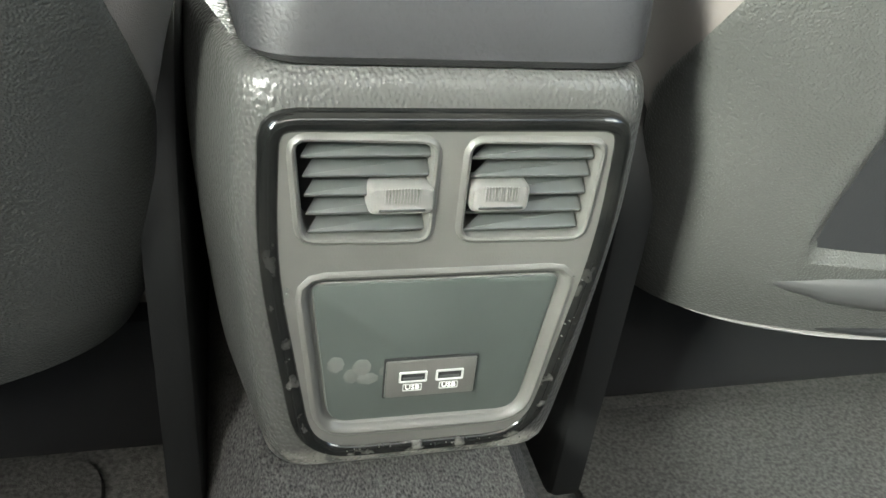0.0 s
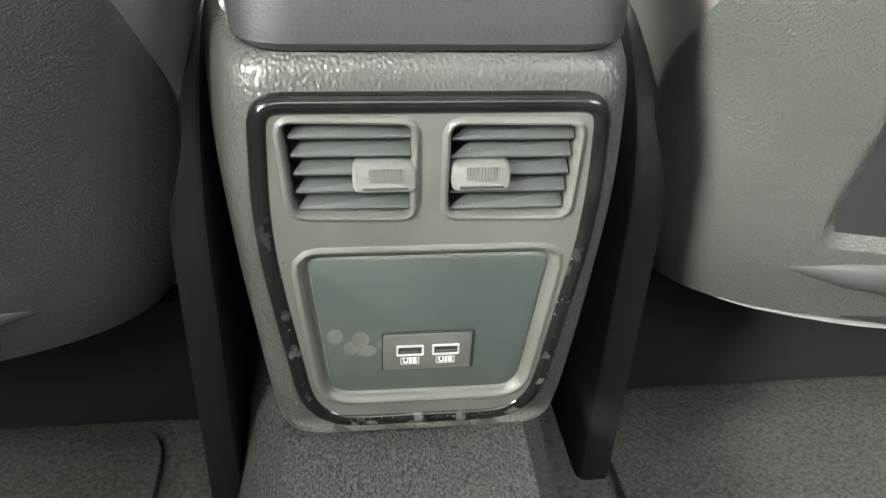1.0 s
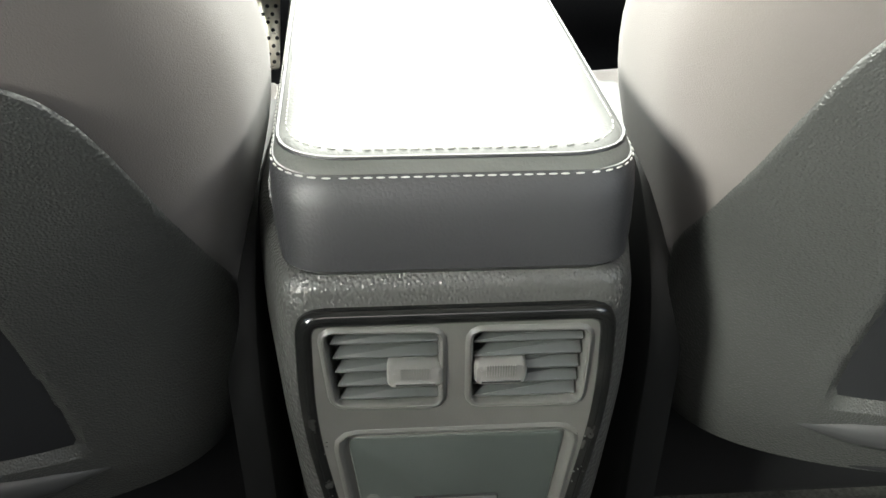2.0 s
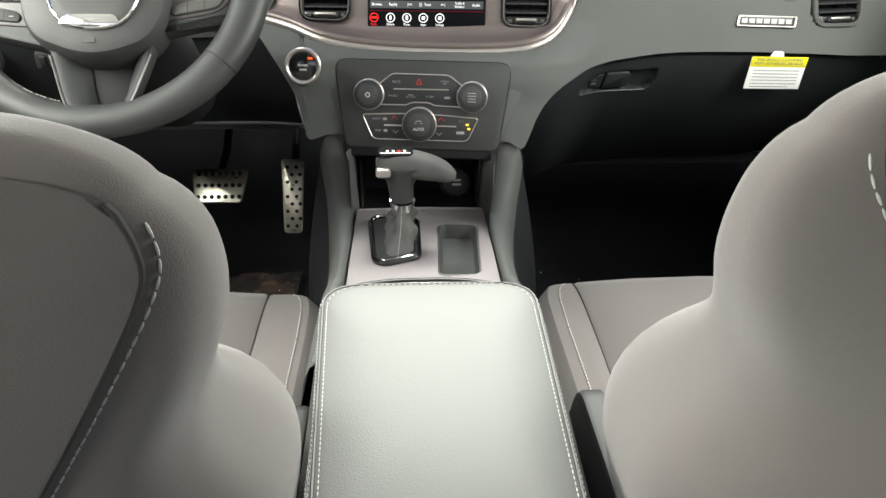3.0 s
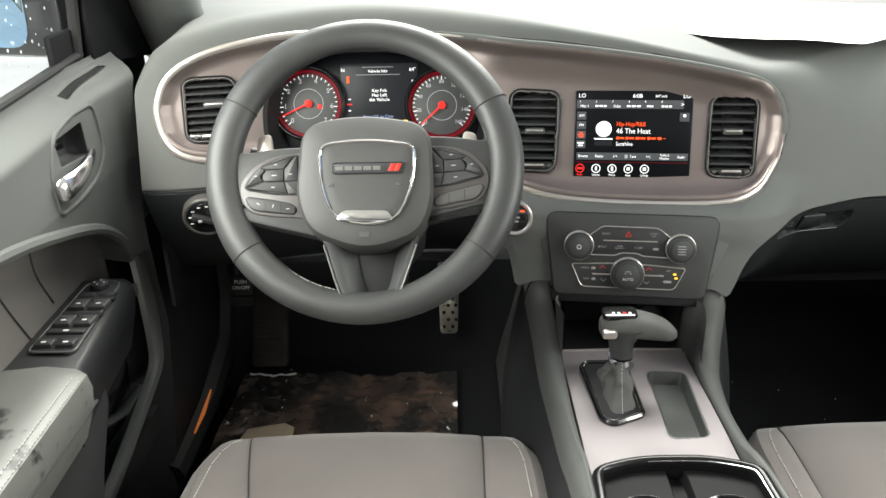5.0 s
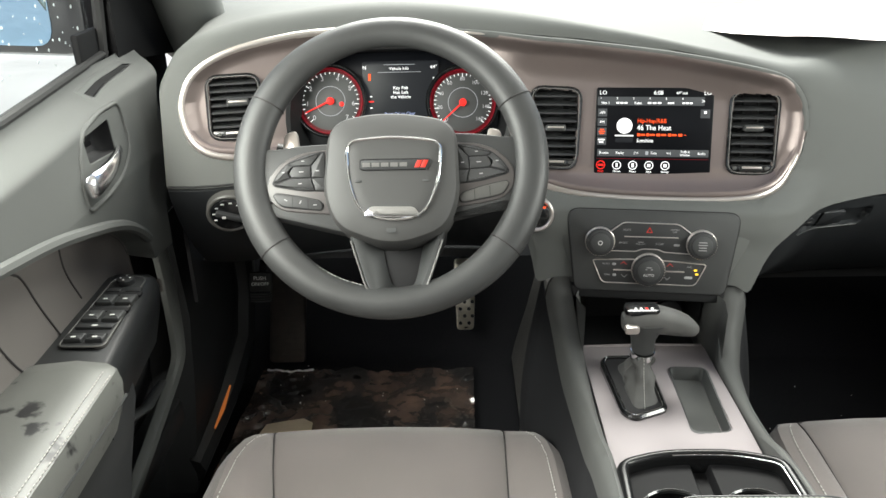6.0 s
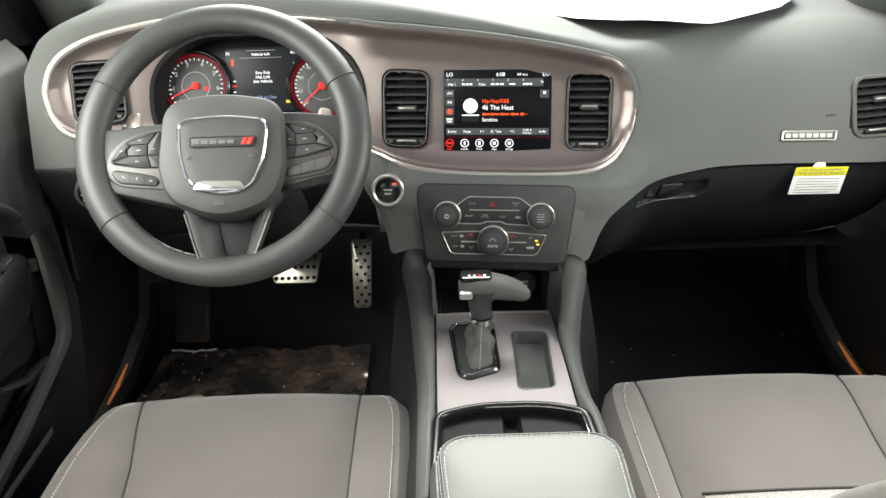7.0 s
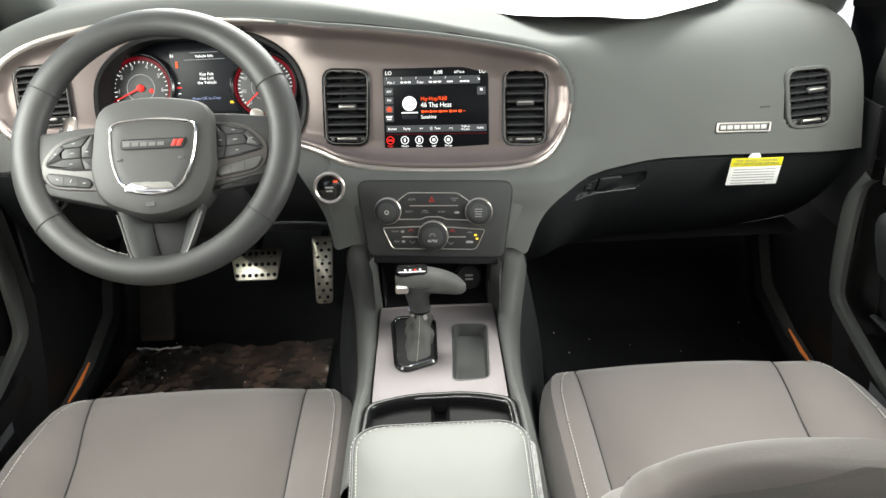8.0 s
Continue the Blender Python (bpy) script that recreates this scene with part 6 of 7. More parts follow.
for sx in (-1, 1):
    rm = thing("floor_mat", (sx * 0.44, -0.15, 0.085), "dark speckled carpet mat in the rear footwell", "floor mat", "rear floor mats")
    part("mat", plate(arc_fillet([(sx * 0.44 - 0.26, -0.55), (sx * 0.44 + 0.26, -0.55), (sx * 0.44 + 0.26, 0.22), (sx * 0.44 - 0.26, 0.22)], 0.04, 5), 0.084, 0.094, Matrix(), 0.004), DUSTY_CARPET, rm)

# ---- front seats ----
def seat_section(z, hw, rear_y, side_y, dip, n=112, pw=0.42):
    ring, mid, half = [], (rear_y + side_y) / 2, (side_y - rear_y) / 2
    for i in range(n):
        a = 2 * math.pi * i / n
        c, s = math.cos(a), math.sin(a)
        x = hw * math.copysign(abs(c) ** pw, c)
        y = mid + half * math.copysign(abs(s) ** 0.55, s)
        if s > 0:
            y -= dip * smooth(0.92, 0.60, abs(x) / hw)
        else:
            y -= 0.018 * smooth(1.0, 0.4, abs(x) / hw)
        ring.append((x, y, z))
    return ring


seat = thing("front_seat", (0, 0.4, 0.05), "grey cloth front seat with pale contrast stitching", "car seat", "front seats")
BACK = ((0.300, 0.236, 0.060, 0.250, 0.035), (0.312, 0.256, 0.048, 0.258, 0.040), (0.340, 0.270, 0.040, 0.262, 0.045), (0.42, 0.279, 0.018, 0.262, 0.070), (0.50, 0.300, -0.004, 0.245, 0.075), (0.545, 0.302, -0.016, 0.222, 0.070),
        (0.58, 0.291, -0.026, 0.194, 0.060), (0.605, 0.282, -0.033, 0.160, 0.055), (0.63, 0.278, -0.040, 0.122, 0.055), (0.66, 0.284, -0.048, 0.090, 0.055), (0.70, 0.300, -0.060, 0.052, 0.060),
        (0.735, 0.309, -0.070, 0.020, 0.062), (0.765, 0.312, -0.078, -0.008, 0.060), (0.785, 0.310, -0.083, -0.026, 0.055), (0.797, 0.301, -0.086, -0.038, 0.048), (0.805, 0.288, -0.087, -0.046, 0.040), (0.810, 0.268, -0.085, -0.053, 0.030), (0.812, 0.235, -0.080, -0.060, 0.018))
def back_row(z):
    d = max(0.0, min(0.012, (0.812 - z) / 2.2, (z - 0.300) / 2.2))
    taps = (z - 2 * d, z - d, z, z + d, z + 2 * d)
    return (z, *(sum(curve(t, [(r[0], r[k]) for r in BACK]) for t in taps) / 5 for k in (1, 2, 3, 4)))
levels = [lerp(0.300, 0.34, k / 5) for k in range(5)] + [lerp(0.34, 0.735, k / 26) for k in range(26)] + [0.735 + 0.077 * math.sin(k / 24 * math.pi / 2) for k in range(25)]
part("backrest", loft([seat_section(*back_row(z)) for z in levels]), CLOTH, seat)
# rear panel seam with its stitching, and the front panel seams
def rear_at(x, z):
    """Depth of the backrest's rear at a place across and a height."""
    hw, ry, sy = back_row(z)[1:4]
    f = min(0.999, abs(x) / hw)
    sn = math.sqrt(max(0.0, 1 - (f ** (1 / 0.42)) ** 2))
    return (ry + sy) / 2 - (sy - ry) / 2 * sn ** 0.55 - 0.018 * smooth(1.0, 0.4, f)
REAR = mat("dark_seat_back_cloth", (0.088, 0.080, 0.076), 0.85, var=0.1, bump=0.35, bscale=1400, sheen=0.15, scale=12, spec=0.25)
SEAM_X = {1: ((0.56, 0.183), (0.66, 0.241), (0.726, 0.278), (0.764, 0.297), (0.785, 0.302)), -1: ((0.56, 0.176), (0.66, 0.224), (0.743, 0.266), (0.764, 0.277), (0.775, 0.285), (0.791, 0.296))}
back_bm = loft([seat_section(*back_row(z)) for z in levels])
bmesh.ops.recalc_face_normals(back_bm, faces=back_bm.faces)
BACK_TREE = BVHTree.FromBMesh(back_bm)
back_bm.free()
def on_back(x, z, out):
    """A place on the backrest's rear, lifted a little off the cloth."""
    hit, normal, face, dist = BACK_TREE.ray_cast(Vector((x, -0.5, z)), Vector((0, 1, 0)))
    return Vector((x, rear_at(x, z) - out, z)) if hit is None else hit + normal * out
def seam_x(z, sx):
    return sum(min(curve(t, SEAM_X[sx]), 0.972 * back_row(min(t, 0.806))[1]) for t in [z + 0.004 * k for k in range(-4, 5)]) / 9
def even_steps(pts, step):
    out, left = [pts[0]], step
    for a, b in zip(pts, pts[1:]):
        d, s = (b - a).length, 0.0
        while d - s >= left:
            s, left = s + left, step
            out.append(a.lerp(b, s / d))
        left -= d - s
    return out
for sx in (-1, 1):
    zs = [lerp(0.580, 0.787, k / 60) for k in range(61)]
    part("panel_seam", tube([on_back(sx * seam_x(z, sx), z, 0.0012) for z in zs], 0.0013, seg=6), SEAM, seat)
    stitches(even_steps([on_back(sx * (seam_x(z, sx) + 0.0050), z, 0.0005) for z in zs], 0.0068), 0.0067, 0.0050, 0.00055, seat, "back_stitching")
    part("front_seam", tube([(sx * 0.205, lerp(ry, sy, 0.97) - dp * 0.55, z) for z, hw, ry, sy, dp in BACK[4:12]], 0.0014, seg=6), SEAM, seat)
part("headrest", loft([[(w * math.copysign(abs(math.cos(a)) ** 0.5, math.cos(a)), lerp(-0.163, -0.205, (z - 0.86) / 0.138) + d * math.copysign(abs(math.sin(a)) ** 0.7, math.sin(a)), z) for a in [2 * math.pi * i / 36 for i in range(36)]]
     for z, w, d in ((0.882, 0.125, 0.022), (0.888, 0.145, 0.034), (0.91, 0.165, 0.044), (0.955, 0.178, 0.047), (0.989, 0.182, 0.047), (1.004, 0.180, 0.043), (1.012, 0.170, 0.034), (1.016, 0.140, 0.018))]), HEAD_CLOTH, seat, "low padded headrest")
for sx in (-1, 1):
    part("headrest_post", tube([(sx * 0.06, -0.060, 0.790), (sx * 0.06, -0.115, 0.84), (sx * 0.06, -0.17, 0.90)], 0.006, seg=8), CHROME, seat)
def cushion_ring(y, zc, bol, zb, hw):
    prof = ((-1.0, zb), (-1.0, zc + bol - 0.045), (-0.985, zc + bol - 0.018), (-0.93, zc + bol - 0.002), (-0.85, zc + bol), (-0.80, zc + bol * 0.75), (-0.755, zc + bol * 0.35), (-0.735, zc - 0.003), (-0.71, zc + 0.001),
            (-0.4, zc + 0.006), (0.0, zc + 0.008))
    return [(x * hw, y, z) for x, z in prof] + [(-x * hw, y, z) for x, z in prof[-2::-1]]
CUSH = ((0.20, 0.292, 0.030, 0.14, 0.255), (0.35, 0.290, 0.038, 0.14, 0.260), (0.50, 0.298, 0.034, 0.14, 0.262), (0.62, 0.309, 0.024, 0.14, 0.262), (0.70, 0.314, 0.014, 0.15, 0.258), (0.735, 0.3145, 0.009, 0.155, 0.252), (0.762, 0.313, 0.004, 0.16, 0.243),
        (0.785, 0.308, -0.001, 0.175, 0.230), (0.800, 0.298, -0.004, 0.19, 0.215), (0.809, 0.280, -0.006, 0.20, 0.203), (0.810, 0.255, -0.008, 0.205, 0.195))
part("cushion", loft([cushion_ring(*r) for r in CUSH], closed=True), CLOTH_SIDE, seat)
for sx in (-1, 1):
    part("cushion_seam", tube([(sx * 0.734 * hw, y + (0.001 if y > 0.79 else 0), zc - 0.001) for y, zc, b, zb, hw in CUSH], 0.0010, seg=6), SEAM, seat)
    stitches([(sx * 0.865 * hw, y, zc + b + 0.0003) for y, zc, b, zb, hw in CUSH[:8]], 0.0065, 0.0045, 0.0009, seat)
part("cushion_insert", grid_sheet(lambda u, v: (lerp(-0.165, 0.165, u), lerp(0.22, 0.515, v), 0.3015 + 0.004 * (1 - (2 * u - 1) ** 2) + 0.008 * (v ** 2)), 16, 16), CLOTH_MESH, seat, "lighter mesh cloth insert")
part("insert_seam", tube([(lerp(-0.168, 0.168, k / 8), 0.516, 0.311 + 0.003 * (1 - (k / 4 - 1) ** 2)) for k in range(9)], 0.0022, seg=6), SEAM, seat)
part("base", box(0, 0.53, 0.115, 0.40, 0.36, 0.17, bevel=0.02), BLACK, seat, "black seat base")
# dark box added over the cushion's lower sides in place of shade there
part("underside", box(0, 0.35, 0.190, 0.53, 0.34, 0.12, bevel=0.012), CONSOLE_SIDE, seat, "black underside of the seat, covering its shaded lower sides")
for sx in (-1, 1):
    part("hinge_cover", plate(arc_fillet([(0.075, 0.14), (0.39, 0.14), (0.39, 0.33), (0.335, 0.40), (0.30, 0.470), (0.14, 0.470), (0.075, 0.40)], [0.02, 0.02, 0.04, 0.05, 0.03, 0.04, 0.05], 6), 0.268, 0.288, Matrix(((0, 0, sx, 0), (1, 0, 0, 0), (0, 1, 0, 0), (0, 0, 0, 1))), 0.006), BLACK, seat, "black recliner hinge cover")
part("side_shield", box(0.262, 0.40, 0.20, 0.02, 0.42, 0.12, bevel=0.009), BLACK, seat)
part("side_shield", box(-0.262, 0.40, 0.20, 0.02, 0.42, 0.12, bevel=0.009), BLACK, seat)
def rear_panel_pt(u, v):
    z = lerp(0.57, 0.8108, v)
    top = lerp(0.962, 0.84, smooth(0.790, 0.811, z)) * back_row(z)[1]
    x = lerp(-min(seam_x(z, -1), top), min(seam_x(z, 1), top), u)
    return on_back(x, z, 0.0012)
part("rear_panel", grid_sheet(rear_panel_pt, 40, 60), REAR, seat, "dark cloth rear panel")
# hard rear shell with an arched upper edge and a sunken map pocket
SHELL_W = ((0.312, 0.258), (0.36, 0.268), (0.43, 0.2755), (0.468, 0.2725), (0.51, 0.264), (0.545, 0.253), (0.565, 0.242), (0.577, 0.226), (0.586, 0.19), (0.594, 0.13), (0.600, 0.05), (0.601, 0.01))
POCKET = arc_fillet([(-0.202, 0.352), (0.202, 0.352), (0.190, 0.52), (-0.190, 0.52)], [0.012, 0.012, 0.06, 0.06], 6)
def shell_pt(u, v):
    z = lerp(0.312, 0.589, 1 - (1 - v) ** 1.6)
    w, e = curve(z + 0.012 * smooth(0.40, 0.50, z), SHELL_W), abs(2 * u - 1)
    x = math.copysign(w * (1 - (1 - e) ** 1.35), 2 * u - 1)
    roll = smooth(0.0, 0.007, min(w * 1.02 - abs(x), (0.5895 - z) * 1.5, (z - 0.3115) * 1.5))
    return on_back(x, z, lerp(-0.0015, 0.0060, roll) - 0.0062 * smooth(-0.001, 0.006, signed((x, z), POCKET)))
part("rear_shell", grid_sheet(shell_pt, 150, 96), SHELL, seat, "grained charcoal plastic rear shell")
part("pocket_panel", grid_sheet(lambda u, v: on_back(lerp(-0.196, 0.196, u), lerp(0.357, 0.505, v), 0.0010 + 0.0022 * math.sin(math.pi * u) * (1 - v)), 30, 20), CONSOLE_SIDE, seat, "dark map pocket panel")
part("pocket_bar", tube([(x, rear_at(x, 0.342) - 0.004, 0.340) for x in [lerp(-0.208, 0.208, k / 16) for k in range(17)]], [0.0080 * min(1.0, 0.25 + min(k, 16 - k) / 2) for k in range(17)], seg=12), KEY_RUBBER, seat, "moulded bar below the pocket")
part("lower_ledge", tube([(x, rear_at(x, 0.322) - 0.001, 0.318) for x in [lerp(-0.244, 0.244, k / 20) for k in range(21)]], [0.0062 * min(1.0, 0.1 + min(k, 20 - k) / 6) for k in range(21)], seg=10), CONSOLE_SIDE, seat, "moulded ledge along the bottom")
seat.location.x = -0.389
other = copy_thing(seat, Matrix.Translation((0.412, 0.4, 0.060)))
# each backrest has its own height, and the passenger's is set a little more upright
upright = Matrix.Translation((0, 0.02, 0.35)) @ Matrix.Rotation(radians(-2.7), 4, "X") @ Matrix.Translation((0, -0.02, -0.35))
BACK_PARTS = ("backrest", "panel_seam", "back_stitching", "front_seam", "headrest", "headrest_post", "rear_panel", "rear_shell", "pocket_panel", "pocket_bar", "lower_ledge")
for owner, turn, low, high in ((seat, Matrix(), 0.022, 0.010), (other, upright, 0.030, 0.006)):
    for child in owner.children:
        kind = child.name.split(".")[0]
        if kind in BACK_PARTS:
            child.data = child.data.copy()
            child.data.transform(turn)
            for vert in () if kind.startswith("headrest") else child.data.vertices:
                vert.co.z += lerp(low, high, smooth(0.58, 0.78, vert.co.z)) * smooth(0.30, 0.40, vert.co.z)
# the outer bolsters of the cushions are wider and narrow the middle towards the rear
CUSHION_PARTS = ("cushion", "cushion_seam", "cushion_insert", "insert_seam")
LINES = {(0, -1): ((0.20, 0.132), (0.55, 0.143), (0.68, 0.168), (0.79, 0.189)), (0, 1): ((0.20, 0.163), (0.79, 0.166)),
         (1, -1): ((0.20, 0.180), (0.55, 0.184), (0.79, 0.188)), (1, 1): ((0.20, 0.110), (0.55, 0.116), (0.67, 0.128), (0.79, 0.142))}
HALF = [(row[0], row[4]) for row in CUSH[:-1]]
for n, owner in enumerate((seat, other)):
    for child in owner.children:
        if child.name.split(".")[0] in CUSHION_PARTS:
            child.data = child.data.copy()
            for vert in child.data.vertices:
                x, y = vert.co.x, max(0.20, min(0.785, vert.co.y))
                hw = curve(y, HALF)
                e = min(1.0, abs(x) / hw)
                weight = e / 0.735 if e < 0.735 else (1 - e) / 0.265
                side = 1 if x > 0 else -1
                vert.co.x += side * weight * (curve(y, LINES[n, side]) - 0.734 * hw)
buckle = thing("seat_belt_buckle", (-0.127, 0.36, 0.30), "black seat belt buckle with a red button", "buckle")
part("stalk", box(-0.127, 0.36, 0.33, 0.018, 0.03, 0.13, bevel=0.005), BLACK, buckle)
part("release_button", box(-0.127, 0.352, 0.399, 0.016, 0.022, 0.010, bevel=0.003), RED, buckle, "red release button")


# ---- front doors ----
INSERT = mat("grey_brown_door_insert", (0.120, 0.110, 0.103), 0.75, var=0.08, bump=0.25, bscale=900)


ARMP = mat("satin_black_armrest_plastic", (0.020, 0.021, 0.022), 0.34, var=0.1, bump=0.1, bscale=1200)
SCUFF = mat("scuffed_armrest_leather", (0.115, 0.118, 0.110), 0.46, bump=0.22, bscale=420, kind="leather", scale=26, color2=(0.016, 0.016, 0.017))
SCUFF.node_tree.nodes["Color Ramp"].color_ramp.elements[0].position = 0.60
SCUFF.node_tree.nodes["Color Ramp"].color_ramp.elements[1].position = 0.66


SLOT = [(0.889, 0.0362), (0.894, 0.0490), (1.041, 0.0350), (1.024, 0.0275)]
SLOT_RIM = [(0.881, 0.0250), (0.884, 0.0500), (1.048, 0.0375), (1.021, 0.0180)]


def front_door(sx, name, label):
    o = 0.0 if sx < 0 else 0.035
    arm = 0.0 if sx < 0 else -0.018
    d = thing(name, (sx * (0.84 + o), 0.4, 0.15), label, "car door", kind="structure")
    HR = arc_fillet([(0.736, 0.700), (0.800, 0.700), (0.865, 0.708), (0.914, 0.734), (0.925, 0.796), (0.862, 0.797), (0.793, 0.786), (0.752, 0.748)], [0.010, 0.02, 0.03, 0.02, 0.012, 0.02, 0.02, 0.03], 5)
    CUP = arc_fillet([(0.785, 0.748), (0.866, 0.742), (0.879, 0.784), (0.792, 0.780)], 0.004, 4)

    def cut_line(y):
        return curve(y, ((-0.2, 0.765), (0.30, 0.750), (0.513, 0.720), (0.62, 0.702), (0.709, 0.680), (0.82, 0.645), (0.88, 0.612), (0.914, 0.575), (0.93, 0.48), (1.2, 0.3)))

    def top_line(y):
        return curve(y, ((-0.2, 0.808), (0.40, 0.814), (0.695, 0.824), (0.843, 0.834), (1.03, 0.848), (1.3, 0.852)))

    def belly(y, z):
        """How far the inner skin stands from the middle of the car."""
        t = top_line(y)
        lean = 0.20 * min(t - 0.745, max(0.0, z - 0.70))
        x = 0.766 + lean + (0.066 - 0.20 * (t - 0.745)) * smooth(t - 0.047, t, z) - 0.012 * smooth(0.93, 1.02, y) + 0.004 * smooth(0.72, 0.62, z)
        x += 0.042 * smooth(0.004, -0.008, z - cut_line(y)) * smooth(0.955, 0.925, y)
        x += 0.045 * smooth(0.0, 0.018, y - curve(z, ((0.60, 0.985), (0.687, 1.002), (0.748, 1.022), (0.788, 1.055), (0.828, 1.096), (0.85, 1.102))))
        return x

    def skin_pt(u, v):
        y = lerp(-0.15, 1.14, u)
        z = lerp(max(0.545, cut_line(y) - 0.010), top_line(y), v)
        return (sx * (belly(y, z) + o), y, z)

    def insert_pt(u, v):
        y = lerp(-0.15, 0.93, u)
        z = lerp(0.505, cut_line(y) - 0.006, v)
        return (sx * (belly(y, z) + o), y, z)
    bm = grid_sheet(skin_pt, 260, 90)
    bmesh.ops.delete(bm, geom=[f for f in bm.faces if signed((f.calc_center_median().y, f.calc_center_median().z), HR) > 0.003], context="FACES")
    bmesh.ops.delete(bm, geom=[f for f in bm.faces if 0.86 < f.calc_center_median().y < 1.06 and signed((f.calc_center_median().y, 1.9 * (top_line(f.calc_center_median().y) - f.calc_center_median().z)), SLOT) > -0.006], context="FACES")
    part("inner_skin", bm, DOOR, d)
    part("cloth_insert", grid_sheet(insert_pt, 160, 40), INSERT, d, "padded grey-brown insert")
    # smooth bead along the upper edge of the insert
    part("insert_edge", tube([(sx * (0.7640 + 0.004 * smooth(0.72, 0.62, cut_line(y)) + o), y, cut_line(y) - 0.0005) for y in [lerp(-0.15, 0.905, k / 50) for k in range(51)]], 0.0085, seg=8, up=(1, 0, 0)), DOOR, d)
    part("outer_skin", box(sx * 0.94, 0.5, 0.38, 0.03, 1.34, 0.78), BODY, d)
    for r, x, nm in ((0.006, 0.834, "window_seal"), (0.0035, 0.845, "outer_seal")):
        part(nm, tube([(sx * (x + o), y, top_line(y) + 0.003) for y in (-0.15, 0.40, 0.695, 0.843, 1.03)], r, seg=8), RUBBER, d)
    part("window_post", tube([(sx * (0.836 + o), 1.022, 0.842), (sx * (0.832 + o), 1.03, 0.92), (sx * (0.80 + o), 0.98, 1.08)], 0.009, seg=8), RUBBER, d)
    part("mirror_sail", plate(arc_fillet([(1.035, 0.835), (1.30, 0.80), (1.30, 0.90), (1.18, 0.98), (1.04, 1.08)], 0.010, 4), 0.0, 0.02, Matrix(((0, 0, sx, sx * (0.816 + o)), (1, 0, 0, 0), (0, 1, 0, 0), (0, 0, 0, 1))), 0.005), WELL, d, "black mirror corner trim")
    g = part("window_pane", box(sx * (0.852 + o / 2), 0.45, 1.02, 0.004, 1.15, 0.39), GLASS, d, "clear side window glass")
    g.visible_shadow = False
    # black filler painting in the shade between door and dashboard
    part("hinge_panel", box(sx * (0.842 + o / 2), 1.125, 0.66, 0.012, 0.35, 0.46, bevel=0.004), WELL, d, "black sheet for the shaded gap in front of the door panel")
    # release lever in its recess
    HM = Matrix(((0, sx * 0.20, -sx, sx * (0.7655 + o - 0.20 * 0.70)), (1, 0, 0, 0), (0, 1, 0.20, 0), (0, 0, 0, 1)))
    hr = resample(HR, 80)
    part("handle_recess", bezel(inset(hr, -0.001), resample(CUP, 80), -0.006, -0.0010, HM, 0.0012), DOOR, d, "moulded recess of the door handle")
    # the cup's inner shade is put into its colour
    part("handle_cup", loft([[HM @ Vector((x, y, z)) for x, y in inset(resample(CUP, 40), e)] for z, e in ((-0.002, 0.0), (-0.016, 0.002), (-0.024, 0.008), (-0.025, 0.016))], caps=False), DARK, d, "hollow behind the handle, its shade painted near black")
    part("handle_frame", loft([[HM @ Vector((x, y, z)) for x, y in inset(hr, e)] for e, z in ((-0.0055, -0.002), (-0.0040, 0.0012), (-0.0020, 0.0022), (0.0, 0.0016), (0.0016, -0.0012))], caps=False), DOOR, d)
    lever = []
    for y, z, h, off, th in ((0.876, 0.744, 0.004, 0.000, 0.003), (0.868, 0.742, 0.0065, 0.004, 0.0045), (0.840, 0.738, 0.0080, 0.010, 0.0055), (0.805, 0.733, 0.0110, 0.014, 0.0065), (0.772, 0.730, 0.0140, 0.015, 0.0065), (0.752, 0.7275, 0.0150, 0.012, 0.0060), (0.744, 0.726, 0.0140, 0.008, 0.0050), (0.741, 0.725, 0.0100, 0.006, 0.0030)):
        lever.append([HM @ Vector((y, z + h * math.copysign(abs(math.sin(a)) ** 0.7, math.sin(a)), off + th * math.cos(a))) for a in [2 * math.pi * i / 20 for i in range(20)]])
    part("pull_handle", loft(lever), BRIGHT, d, "satin chrome door handle")
    # armrest with switches
    rings = []
    for y, z, xi, xo in ((0.885, 0.520, 0.772, 0.85), (0.875, 0.540, 0.752, 0.85), (0.84, 0.551, 0.738, 0.85), (0.72, 0.549, 0.728, 0.85), (0.62, 0.547, 0.718, 0.85), (0.60, 0.547, 0.712, 0.85)):
        rings.append([(sx * (x + arm), y, zz) for x, zz in ((xi + 0.02, z - 0.11), (xi + 0.004, z - 0.05), (xi, z - 0.020), (xi + 0.004, z - 0.006), (xi + 0.012, z), (xo, z + 0.002), (xo, z - 0.11))])
    part("armrest_front", loft(rings), ARMP, d)
    rings = []
    for y, z, xi in ((0.602, 0.549, 0.708), (0.595, 0.556, 0.702), (0.57, 0.560, 0.698), (0.40, 0.562, 0.694), (0.2, 0.565, 0.692), (-0.05, 0.57, 0.70)):
        rings.append([(sx * (x + arm), y, zz) for x, zz in ((xi + 0.02, z - 0.10), (xi + 0.002, z - 0.05), (xi - 0.001, z - 0.025), (xi + 0.003, z - 0.008), (xi + 0.014, z), (xi + 0.05, z + 0.004), (0.800, z - 0.001), (0.852, z - 0.012), (0.852, z - 0.10))])
    part("armrest_pad", loft(rings), SCUFF if sx < 0 else LEATHER_DK, d, "padded leather armrest, scuffed" if sx < 0 else "padded leather armrest")
